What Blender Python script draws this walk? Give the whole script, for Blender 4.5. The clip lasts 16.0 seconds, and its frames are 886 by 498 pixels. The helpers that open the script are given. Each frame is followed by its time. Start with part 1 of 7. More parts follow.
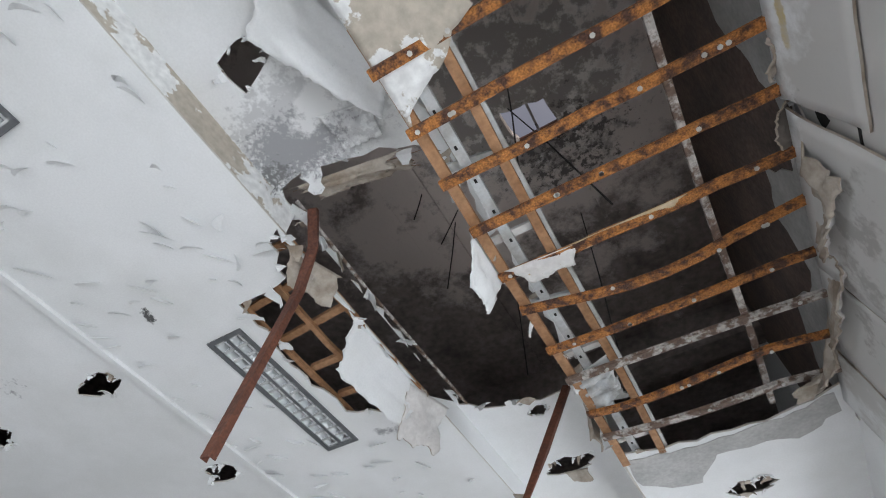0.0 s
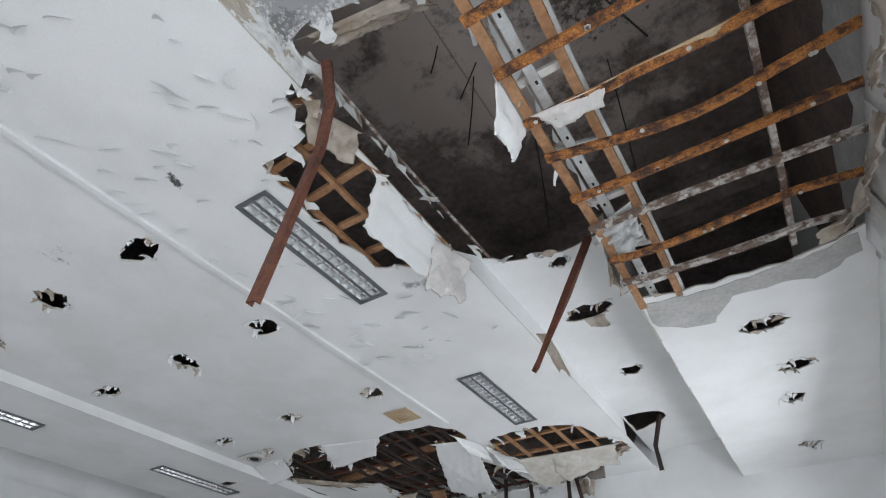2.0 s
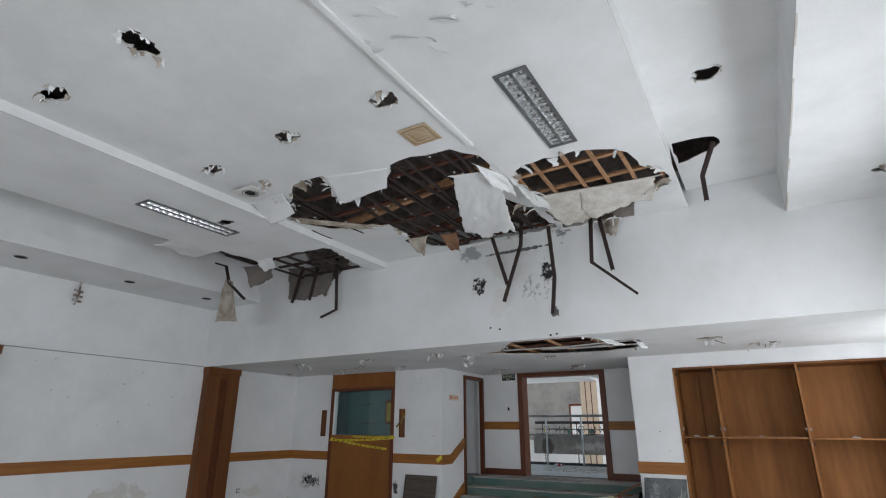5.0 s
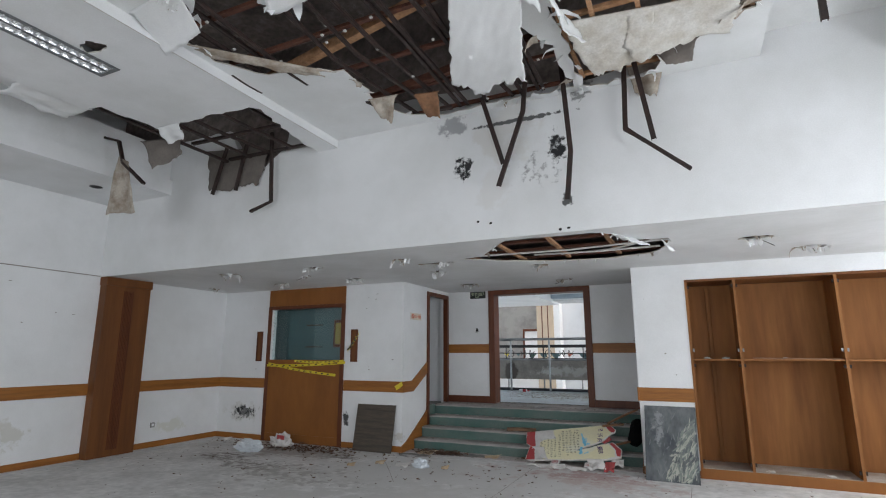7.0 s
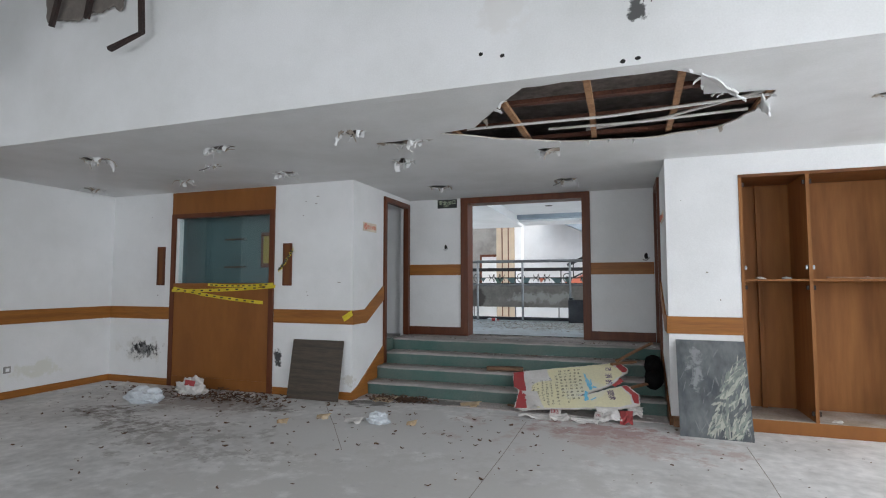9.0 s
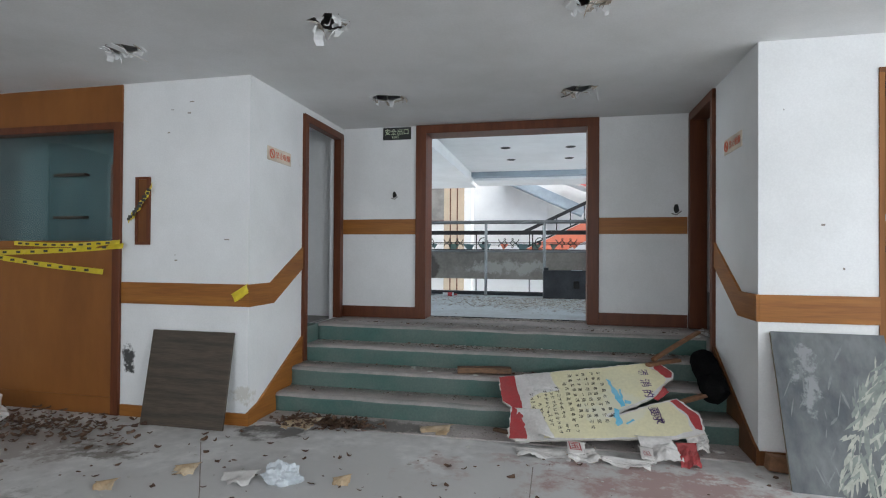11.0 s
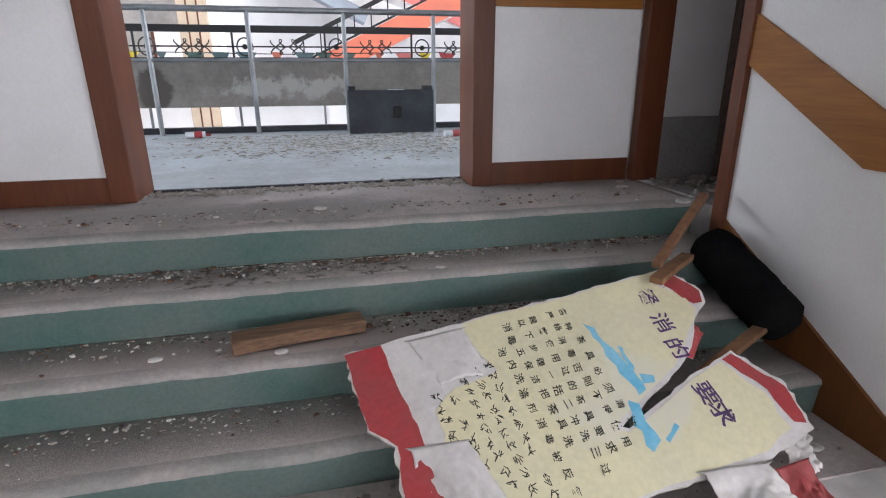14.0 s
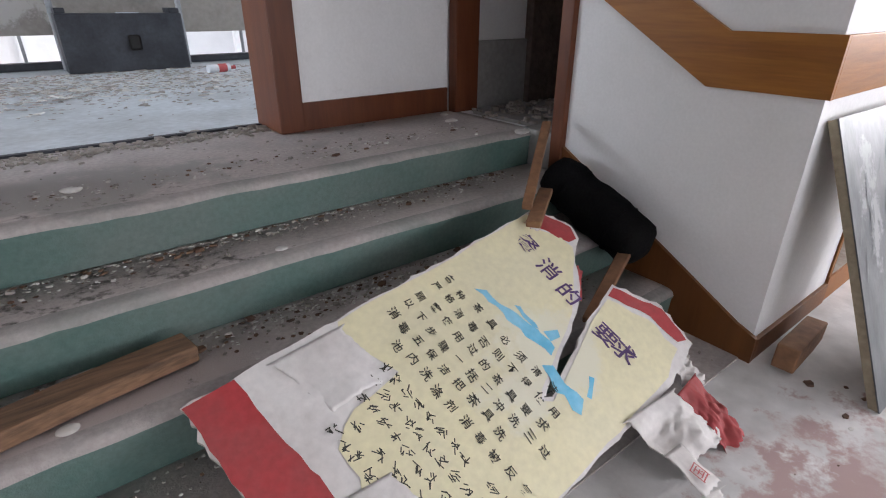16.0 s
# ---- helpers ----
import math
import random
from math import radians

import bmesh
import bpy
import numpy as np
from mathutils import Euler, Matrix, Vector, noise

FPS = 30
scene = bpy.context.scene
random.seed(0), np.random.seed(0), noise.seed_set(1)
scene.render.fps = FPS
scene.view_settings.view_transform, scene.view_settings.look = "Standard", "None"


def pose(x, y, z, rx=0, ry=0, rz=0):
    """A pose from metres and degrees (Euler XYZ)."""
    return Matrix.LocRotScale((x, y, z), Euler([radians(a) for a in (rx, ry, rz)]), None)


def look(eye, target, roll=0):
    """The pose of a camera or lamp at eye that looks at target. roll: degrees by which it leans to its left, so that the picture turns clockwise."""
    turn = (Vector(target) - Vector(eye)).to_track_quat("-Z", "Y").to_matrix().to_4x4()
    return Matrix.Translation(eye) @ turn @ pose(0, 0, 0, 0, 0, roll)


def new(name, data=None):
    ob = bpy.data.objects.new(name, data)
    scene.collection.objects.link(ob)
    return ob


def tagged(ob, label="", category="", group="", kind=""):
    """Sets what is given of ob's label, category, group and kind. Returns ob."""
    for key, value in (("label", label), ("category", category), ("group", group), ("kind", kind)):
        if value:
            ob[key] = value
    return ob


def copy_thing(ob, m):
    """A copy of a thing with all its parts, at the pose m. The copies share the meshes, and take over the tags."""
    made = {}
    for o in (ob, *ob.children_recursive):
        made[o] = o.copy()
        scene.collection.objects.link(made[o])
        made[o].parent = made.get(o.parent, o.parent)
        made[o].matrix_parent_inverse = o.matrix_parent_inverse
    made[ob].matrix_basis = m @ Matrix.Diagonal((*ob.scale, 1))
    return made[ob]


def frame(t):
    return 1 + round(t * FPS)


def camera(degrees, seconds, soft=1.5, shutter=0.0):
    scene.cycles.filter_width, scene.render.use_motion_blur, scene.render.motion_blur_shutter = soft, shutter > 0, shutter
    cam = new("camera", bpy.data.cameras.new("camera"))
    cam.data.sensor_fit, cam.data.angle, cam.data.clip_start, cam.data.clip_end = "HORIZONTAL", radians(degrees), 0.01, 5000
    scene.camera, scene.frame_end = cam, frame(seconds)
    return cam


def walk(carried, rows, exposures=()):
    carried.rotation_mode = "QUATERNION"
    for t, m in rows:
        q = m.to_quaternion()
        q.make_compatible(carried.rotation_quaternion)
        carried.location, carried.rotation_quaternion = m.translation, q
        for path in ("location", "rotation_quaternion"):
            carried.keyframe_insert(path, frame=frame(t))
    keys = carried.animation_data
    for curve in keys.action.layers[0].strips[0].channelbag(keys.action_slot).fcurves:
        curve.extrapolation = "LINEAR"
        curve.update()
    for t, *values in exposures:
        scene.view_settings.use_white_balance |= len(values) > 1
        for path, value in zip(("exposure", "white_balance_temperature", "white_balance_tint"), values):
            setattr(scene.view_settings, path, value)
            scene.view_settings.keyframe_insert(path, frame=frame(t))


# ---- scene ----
cam = camera(80.7, 16.0, 1.1)
PATH = [
    (0, (0.628, 0.068, 1.77), (0.056, 1.043, 3.419), 0.7),
    (0.5, (0.606, 0.076, 1.76), (-0.033, 1.118, 3.344), 0.8),
    (1, (0.576, 0.086, 1.74), (-0.123, 1.195, 3.251), 0.7),
    (1.5, (0.565, 0.102, 1.727), (-0.191, 1.284, 3.153), 0.6),
    (2, (0.55, 0.119, 1.71), (-0.261, 1.377, 3.036), 0.5),
    (2.5, (0.523, 0.138, 1.691), (-0.343, 1.475, 2.901), 0.6),
    (3, (0.494, 0.143, 1.668), (-0.415, 1.551, 2.76), 0.5),
    (3.3, (0.46, 0.158, 1.635), (-0.475, 1.608, 2.646), 0.5),
    (3.5, (0.417, 0.187, 1.626), (-0.538, 1.671, 2.567), 0.5),
    (4, (0.229, 0.396, 1.58), (-0.768, 1.951, 2.347), 0.4),
    (4.2, (0.124, 0.522, 1.58), (-0.878, 2.09, 2.313), 0.5),
    (6.3, (-1.274, 1.869, 1.539), (-2.171, 3.582, 2.049), -0.0),
    (6.5, (-1.375, 2.048, 1.535), (-2.254, 3.778, 2.017), 0.1),
    (7, (-1.637, 2.505, 1.504), (-2.467, 4.281, 1.898), 0.0),
    (7.5, (-1.969, 2.928, 1.445), (-2.774, 4.736, 1.733), 0.1),
    (8, (-2.23, 3.399, 1.423), (-2.981, 5.242, 1.62), -0.1),
    (8.5, (-2.478, 3.862, 1.416), (-3.193, 5.724, 1.574), -0.0),
    (9, (-2.719, 4.336, 1.403), (-3.374, 6.221, 1.533), -0.0),
    (9.2, (-2.812, 4.529, 1.388), (-3.432, 6.428, 1.492), -0.0),
    (11.3, (-3.637, 6.717, 1.306), (-3.994, 8.685, 1.288), 0.3),
    (11.5, (-3.683, 6.91, 1.304), (-3.979, 8.887, 1.244), 0.2),
    (12, (-3.754, 7.429, 1.266), (-3.888, 9.416, 1.09), -0.1),
    (12.5, (-3.846, 7.882, 1.223), (-3.853, 9.848, 0.857), -0.2),
    (13, (-3.902, 8.309, 1.202), (-3.792, 10.249, 0.727), -0.3),
    (13.5, (-3.916, 8.722, 1.205), (-3.67, 10.627, 0.647), -0.3),
    (14, (-4.001, 9.054, 1.183), (-3.597, 10.911, 0.561), -0.3),
    (14.5, (-4.013, 9.315, 1.164), (-3.419, 11.097, 0.478), -0.3),
    (15, (-4.016, 9.484, 1.146), (-3.203, 11.152, 0.401), -0.1),
    (15.5, (-4.068, 9.522, 1.145), (-3.07, 11.059, 0.345), 0.1),
    (16, (-4.092, 9.533, 1.139), (-2.976, 10.959, 0.291), 0.2),
]
EXPOSURES = [(0, -0.52, 6300, 10), (3, -0.55, 6300, 10), (4.2, -0.52, 6350, 10), (6.5, -0.27, 6350, 10), (8.0, 0.02, 6350, 10), (9.0, 0.09, 6350, 10), (11.5, 0.22, 6250, 8),
             (12.5, 0.27, 6350, 11), (14.0, 0.64, 6450, 17), (15.5, 0.72, 6500, 18), (16.0, 0.72, 6500, 18)]
walk(cam, [(t, look(eye, target, roll)) for t, eye, target, roll in PATH], exposures=EXPOSURES)

# ---- world, sun, daylight lamps, exposure ----
from mathutils import geometry

W = bpy.data.worlds.new("sky")
scene.world = W
W.use_nodes = True
_n = W.node_tree.nodes
_sky = _n.new("ShaderNodeTexSky")
_sky.sky_type, _sky.sun_disc = "NISHITA", False
_sky.sun_elevation, _sky.sun_rotation = radians(55), radians(110)
_sky.air_density, _sky.dust_density, _sky.ozone_density = 0.7, 10.0, 0.2
W.node_tree.links.new(_sky.outputs[0], _n["Background"].inputs[0])
_n["Background"].inputs[1].default_value = 0.12
sun = new("sun", bpy.data.lights.new("sun", "SUN"))
sun.data.energy, sun.data.angle, sun.data.color = 0.9, radians(20), (1, 0.96, 0.9)
sun.matrix_world = look((20, -7, 25), (0, 0, 0))


def daylight_lamp(x, y, z, tx, ty, tz, w, h, watts, colour=(0.93, 0.97, 1.0)):
    lamp = new("daylight_lamp", bpy.data.lights.new("daylight_lamp", "AREA"))
    lamp.data.shape, lamp.data.size, lamp.data.size_y = "RECTANGLE", w, h
    lamp.data.energy, lamp.data.color = watts, colour
    lamp.matrix_world = look((x, y, z), (tx, ty, tz))
    return lamp


# unseen windows judged from the light; the fourth added to brighten the floor
WIN_E = [(-4.2, -2.2), (-1.2, 1.2), (4.2, 6.6), (7.95, 9.75)]
WIN_TOP = [2.85, 2.85, 2.85, 2.45]
for (a, b), top, watts, turn in zip(WIN_E, WIN_TOP, (75, 115, 158, 60), (1.5, 1.5, -0.8, 0.0)):
    daylight_lamp(1.62, (a + b) / 2, (0.95 + top) / 2, -4, (a + b) / 2 + turn, 0.4, b - a, top - 0.95, watts)
# unseen openings with lamps, placed behind the walk to balance the light
OPEN_S = [(-8.6, -5.8), (-4.6, -2.0)]
for (a, b), watts in zip(OPEN_S, (115, 95)):
    daylight_lamp((a + b) / 2, -5.12, 1.9, (a + b) / 2, 0, 0.8, b - a, 1.9, watts)
# lamps added to brighten the hall beyond the doorway: above, west and east
daylight_lamp(-4, 21.5, 8.3, -4, 20.5, 0, 10, 8, 540, (0.86, 0.95, 1.0))
daylight_lamp(-13.6, 15, 2.4, 0, 14, 1.6, 6, 2.4, 620, (0.86, 0.95, 1.0))
daylight_lamp(4.9, 14.2, 2.2, -4, 13.8, 0.8, 4, 2.2, 440, (0.86, 0.95, 1.0))


# ---- materials ----
def nodes_of(name):
    m = bpy.data.materials.new(name)
    m.use_nodes = True
    nt = m.node_tree
    return m, nt, nt.nodes["Principled BSDF"]


def mat(name, c1, c2=None, scale=3.0, rough=0.7, grain=0.12, gscale=60.0, bump=0.15, bscale=40.0, metal=0.0,
        stretch=(1, 1, 1), lo=0.4, hi=0.65, rand=0.0, stains_and_light=()):
    """c1 to c2 over large blotches, a fine grain, a bump, and patches of stain or painted light (centre, radius, noise
    scale, cut, colour).
    """
    m, nt, p = nodes_of(name)
    N, L = nt.nodes.new, nt.links.new
    co = N("ShaderNodeTexCoord")
    mp = N("ShaderNodeMapping")
    mp.inputs["Scale"].default_value = stretch
    L(co.outputs["Object"], mp.inputs[0])
    big = N("ShaderNodeTexNoise")
    big.inputs["Scale"].default_value, big.inputs["Detail"].default_value, big.inputs["Roughness"].default_value = scale, 6, 0.62
    L(mp.outputs[0], big.inputs["Vector"])
    ramp = N("ShaderNodeMapRange")
    ramp.inputs["From Min"].default_value, ramp.inputs["From Max"].default_value = lo, hi
    L(big.outputs[0], ramp.inputs[0])
    mix = N("ShaderNodeMix")
    mix.data_type = "RGBA"
    c2 = c2 or tuple(v * 0.82 for v in c1)
    mix.inputs[6].default_value, mix.inputs[7].default_value = (*c1, 1), (*c2, 1)
    L(ramp.outputs[0], mix.inputs[0])
    fine = N("ShaderNodeTexNoise")
    fine.inputs["Scale"].default_value, fine.inputs["Detail"].default_value = gscale, 4
    L(mp.outputs[0], fine.inputs["Vector"])
    val = N("ShaderNodeMapRange")
    val.inputs["From Min"].default_value, val.inputs["From Max"].default_value = 0.3, 0.7
    val.inputs["To Min"].default_value, val.inputs["To Max"].default_value = 1 - grain, 1 + grain
    L(fine.outputs[0], val.inputs[0])
    hsv = N("ShaderNodeHueSaturation")
    L(mix.outputs[2], hsv.inputs["Color"])
    if rand:
        info = N("ShaderNodeObjectInfo")
        rr = N("ShaderNodeMapRange")
        rr.inputs["To Min"].default_value, rr.inputs["To Max"].default_value = 1 - rand, 1 + rand
        L(info.outputs["Random"], rr.inputs[0])
        mul = N("ShaderNodeMath")
        mul.operation = "MULTIPLY"
        L(rr.outputs[0], mul.inputs[0])
        L(val.outputs[0], mul.inputs[1])
        L(mul.outputs[0], hsv.inputs["Value"])
    else:
        L(val.outputs[0], hsv.inputs["Value"])
    col = hsv.outputs[0]
    for centre, radius, sc, cut, colour in stains_and_light:
        d = N("ShaderNodeVectorMath")
        d.operation = "SUBTRACT"
        d.inputs[1].default_value = centre
        L(co.outputs["Object"], d.inputs[0])
        dv = N("ShaderNodeVectorMath")
        dv.operation = "DIVIDE"
        dv.inputs[1].default_value = radius if isinstance(radius, tuple) else (radius,) * 3
        L(d.outputs[0], dv.inputs[0])
        ln = N("ShaderNodeVectorMath")
        ln.operation = "LENGTH"
        L(dv.outputs[0], ln.inputs[0])
        fall = N("ShaderNodeMapRange")
        fall.inputs["From Min"].default_value, fall.inputs["From Max"].default_value = 0.2, 1.0
        fall.inputs["To Min"].default_value, fall.inputs["To Max"].default_value = 0.22, -0.3
        L(ln.outputs["Value"], fall.inputs[0])
        nz = N("ShaderNodeTexNoise")
        nz.inputs["Scale"].default_value, nz.inputs["Detail"].default_value, nz.inputs["Roughness"].default_value = sc, 7, 0.68
        L(co.outputs["Object"], nz.inputs["Vector"])
        add = N("ShaderNodeMath")
        L(nz.outputs[0], add.inputs[0])
        L(fall.outputs[0], add.inputs[1])
        edge = N("ShaderNodeMapRange")
        edge.inputs["From Min"].default_value, edge.inputs["From Max"].default_value = cut, cut + (0.12 if sc > 18 else 0.1)
        L(add.outputs[0], edge.inputs[0])
        mx = N("ShaderNodeMix")
        mx.data_type = "RGBA"
        mx.inputs[7].default_value = (*colour, 1)
        L(edge.outputs[0], mx.inputs[0])
        L(col, mx.inputs[6])
        col = mx.outputs[2]
    L(col, p.inputs["Base Color"])
    p.inputs["Roughness"].default_value, p.inputs["Metallic"].default_value = rough, metal
    if bump:
        bn = N("ShaderNodeTexNoise")
        bn.inputs["Scale"].default_value, bn.inputs["Detail"].default_value = bscale, 6
        L(mp.outputs[0], bn.inputs["Vector"])
        b = N("ShaderNodeBump")
        b.inputs["Strength"].default_value, b.inputs["Distance"].default_value = bump, 0.01
        L(bn.outputs[0], b.inputs["Height"])
        L(b.outputs[0], p.inputs["Normal"])
    return m


BLACK = (0.02, 0.02, 0.022)
GREY = (0.33, 0.33, 0.34)
DIRT = (0.62, 0.6, 0.56)
PAINT = (0.78, 0.785, 0.79)
PAINT2 = (0.70, 0.705, 0.70)
m_ceiling = mat("ceiling_paint", PAINT, PAINT2, 1.3, 0.85, 0.03, 90, 0.12, 25, stains_and_light=[
    ((-1.2, 2.6, 4.1), (0.5, 0.25, 0.3), 7, 0.66, GREY),
    ((-0.45, 0.55, 4.315), (0.8, 0.45, 0.3), 22, 0.44, (0.56, 0.56, 0.565)), ((-0.6, 0.62, 4.315), (0.6, 0.34, 0.3), 42, 0.50, (0.34, 0.34, 0.35)), ((-0.35, 0.5, 4.315), (0.5, 0.3, 0.3), 6, 0.60, (0.74, 0.74, 0.74)), ((-0.8, 0.72, 4.315), (0.25, 0.25, 0.3), 40, 0.60, (0.2, 0.2, 0.2)), ((-0.62, 1.0, 4.315), (0.35, 0.25, 0.3), 20, 0.56, (0.36, 0.36, 0.37)),
    ((-1.95, 1.0, 4.1), (0.09, 0.12, 0.2), 22, 0.55, (0.08, 0.08, 0.08)), ((-3.3, 1.0, 4.12), (0.3, 0.25, 0.3), 12, 0.66, GREY)])
m_bulkhead = mat("bulkhead_paint", PAINT, PAINT2, 1.1, 0.85, 0.03, 90, 0.1, 30, stains_and_light=[
    ((-3.2, 7.5, 3.75), (1.0, 0.5, 0.75), 2.6, 0.58, (0.70, 0.69, 0.67)), ((-3.72, 7.5, 3.50), (0.27, 0.5, 0.32), 15, 0.585, BLACK), ((-2.9, 7.5, 3.35), (0.8, 0.5, 0.6), 12, 0.72, (0.36, 0.36, 0.36)),
    ((-2.70, 7.5, 3.55), (0.24, 0.5, 0.42), 13, 0.60, BLACK), ((-3.85, 7.5, 4.0), (0.36, 0.5, 0.22), 8, 0.50, (0.36, 0.36, 0.37)), ((-2.45, 7.5, 4.15), (0.3, 0.5, 0.3), 14, 0.58, (0.3, 0.3, 0.3)),
    ((-3.1, 7.5, 3.93), (1.0, 0.5, 0.05), 16, 0.50, (0.12, 0.12, 0.12)), ((-2.62, 7.5, 3.0), (0.14, 0.5, 0.2), 14, 0.58, (0.1, 0.1, 0.1)), ((-3.4, 7.5, 3.2), (0.5, 0.5, 0.5), 3, 0.56, (0.735, 0.73, 0.72))])
m_wall = mat("wall_paint", (0.80, 0.805, 0.81), (0.73, 0.735, 0.735), 1.2, 0.8, 0.03, 90, 0.1, 30, stains_and_light=[
    ((-9.2, 9.98, 0.47), (0.75, 0.5, 0.36), 5, 0.52, (0.66, 0.655, 0.635)), ((-9.15, 9.98, 0.48), (0.70, 0.5, 0.24), 10, 0.595, BLACK), ((-9.2, 9.98, 0.44), (0.75, 0.5, 0.34), 16, 0.68, (0.2, 0.2, 0.2)),
    ((-6.9, 9.98, 0.45), (0.13, 0.5, 0.25), 9, 0.55, (0.06, 0.06, 0.06)), ((-9.82, 6.3, 0.45), (0.4, 1.3, 0.5), 5, 0.58, (0.64, 0.63, 0.59)),
    ((-9.82, 6.2, 0.35), (0.4, 0.35, 0.2), 10, 0.6, (0.2, 0.2, 0.2)), ((-5.9, 9.98, 0.2), (0.2, 0.5, 0.22), 10, 0.62, DIRT),
    # broad grey at (1.5, 1.9, 3.4): dirty board together with painted shade
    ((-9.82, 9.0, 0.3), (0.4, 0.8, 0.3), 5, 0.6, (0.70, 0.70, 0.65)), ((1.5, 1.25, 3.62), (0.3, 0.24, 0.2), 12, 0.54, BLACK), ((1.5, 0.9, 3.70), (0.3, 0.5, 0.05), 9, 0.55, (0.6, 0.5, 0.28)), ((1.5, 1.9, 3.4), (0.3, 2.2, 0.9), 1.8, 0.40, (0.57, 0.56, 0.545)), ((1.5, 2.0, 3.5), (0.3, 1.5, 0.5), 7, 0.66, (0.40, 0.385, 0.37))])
m_board = mat("plasterboard_core", (0.62, 0.60, 0.56), (0.48, 0.44, 0.38), 6, 0.9, 0.08, 60, 0.3, 40)
m_paper = mat("torn_board_paper", (0.48, 0.43, 0.37), (0.27, 0.215, 0.165), 6, 0.9, 0.08, 40, 0.3, 30)
m_stained = mat("water_stained_board", (0.47, 0.42, 0.35), (0.78, 0.78, 0.77), 2.6, 0.9, 0.14, 24, 0.35, 30, lo=0.50, hi=0.515)
m_greyboard = mat("stripped_ceiling_patch", (0.46, 0.455, 0.445), (0.36, 0.355, 0.345), 4, 0.9, 0.10, 40, 0.2, 30)
# first three patches: light around the slab hole, put into the colour
m_concrete = mat("old_concrete", (0.15, 0.125, 0.115), (0.30, 0.255, 0.235), 2.4, 0.92, 0.25, 16, 0.6, 18, lo=0.36, hi=0.68, stains_and_light=[
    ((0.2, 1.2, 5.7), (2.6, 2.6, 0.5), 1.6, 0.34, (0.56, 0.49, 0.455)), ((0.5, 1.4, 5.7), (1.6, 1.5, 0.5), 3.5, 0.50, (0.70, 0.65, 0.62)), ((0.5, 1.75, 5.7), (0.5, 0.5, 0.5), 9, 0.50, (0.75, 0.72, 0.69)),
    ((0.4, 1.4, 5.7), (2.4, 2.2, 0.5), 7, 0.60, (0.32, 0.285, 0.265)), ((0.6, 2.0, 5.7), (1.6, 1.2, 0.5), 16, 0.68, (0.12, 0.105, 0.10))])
m_cement = mat("grey_cement", (0.30, 0.295, 0.285), (0.21, 0.205, 0.2), 2, 0.9, 0.1, 40, 0.35, 25)
m_floor = mat("dusty_cement_floor", (0.66, 0.65, 0.64), (0.51, 0.50, 0.49), 1.6, 0.82, 0.14, 10, 0.35, 14, stains_and_light=[
    ((-3.3, 9.3, 0), (2.6, 1.1, 0.5), 4.5, 0.52, (0.50, 0.42, 0.40)), ((-3.0, 9.6, 0), (1.9, 0.7, 0.5), 9, 0.58, (0.42, 0.30, 0.285)), ((-7.4, 9.3, 0), (2.2, 0.8, 0.5), 5, 0.56, (0.36, 0.33, 0.31)), ((-5.6, 9.9, 0), (0.6, 0.35, 0.5), 4, 0.5, (0.17, 0.16, 0.15)),
    ((-6.3, 8.2, 0), (3.4, 1.7, 0.5), 6, 0.66, (0.40, 0.385, 0.37)), ((-4.5, 8.8, 0), (5.0, 2.8, 0.5), 2.2, 0.58, (0.58, 0.57, 0.56)), ((-8.1, 8.6, 0), (1.5, 0.9, 0.5), 8, 0.66, (0.24, 0.215, 0.20)), ((-6.5, 9.3, 0), (0.9, 0.35, 0.5), 9, 0.62, (0.24, 0.22, 0.20)), ((-4.0, 7.0, 0), (6.0, 4.0, 0.5), 3.5, 0.60, (0.54, 0.53, 0.515)), ((-7.3, 8.3, 0), (1.8, 0.9, 0.5), 9, 0.68, (0.28, 0.26, 0.245))])
m_wood = mat("dark_wood_veneer", (0.175, 0.066, 0.020), (0.12, 0.044, 0.015), 1.2, 0.42, 0.06, 12, 0.06, 30, stretch=(5, 5, 0.4))
m_panel = mat("orange_wood_veneer", (0.27, 0.105, 0.026), (0.215, 0.080, 0.021), 1.0, 0.45, 0.05, 10, 0.04, 30, stretch=(1.5, 1.5, 0.5))
m_woodh = mat("orange_wood_rail", (0.33, 0.132, 0.028), (0.25, 0.095, 0.022), 2.5, 0.42, 0.12, 14, 0.06, 30, stretch=(0.5, 0.5, 8))
m_frame = mat("red_brown_frame_wood", (0.135, 0.042, 0.018), (0.10, 0.031, 0.014), 2, 0.4, 0.08, 14, 0.05, 30, stretch=(6, 6, 0.6))
m_cab = mat("cupboard_veneer", (0.32, 0.138, 0.045), (0.205, 0.083, 0.027), 1.9, 0.6, 0.12, 7, 0.05, 30, stretch=(2.6, 2.6, 0.28), lo=0.28, hi=0.74, rand=0.08)
m_cab.node_tree.nodes["Principled BSDF"].inputs["Specular IOR Level"].default_value = 0.2
m_rust = mat("rusty_steel", (0.40, 0.16, 0.042), (0.075, 0.034, 0.022), 16, 0.85, 0.5, 120, 0.7, 110, lo=0.44, hi=0.60)
m_rustd = mat("dark_rust_steel", (0.036, 0.018, 0.014), (0.022, 0.014, 0.012), 9, 0.7, 0.3, 60, 0.3, 60)
m_rustm = mat("red_brown_rust_steel", (0.14, 0.05, 0.028), (0.08, 0.03, 0.02), 9, 0.75, 0.3, 60, 0.3, 60)
m_galv = mat("white_galvanised_channel", (0.60, 0.62, 0.63), (0.45, 0.44, 0.42), 8, 0.45, 0.08, 60, 0.1, 60, metal=0.3)
m_batten = mat("raw_timber_batten", (0.42, 0.235, 0.125), (0.30, 0.15, 0.07), 6, 0.8, 0.2, 30, 0.25, 50)
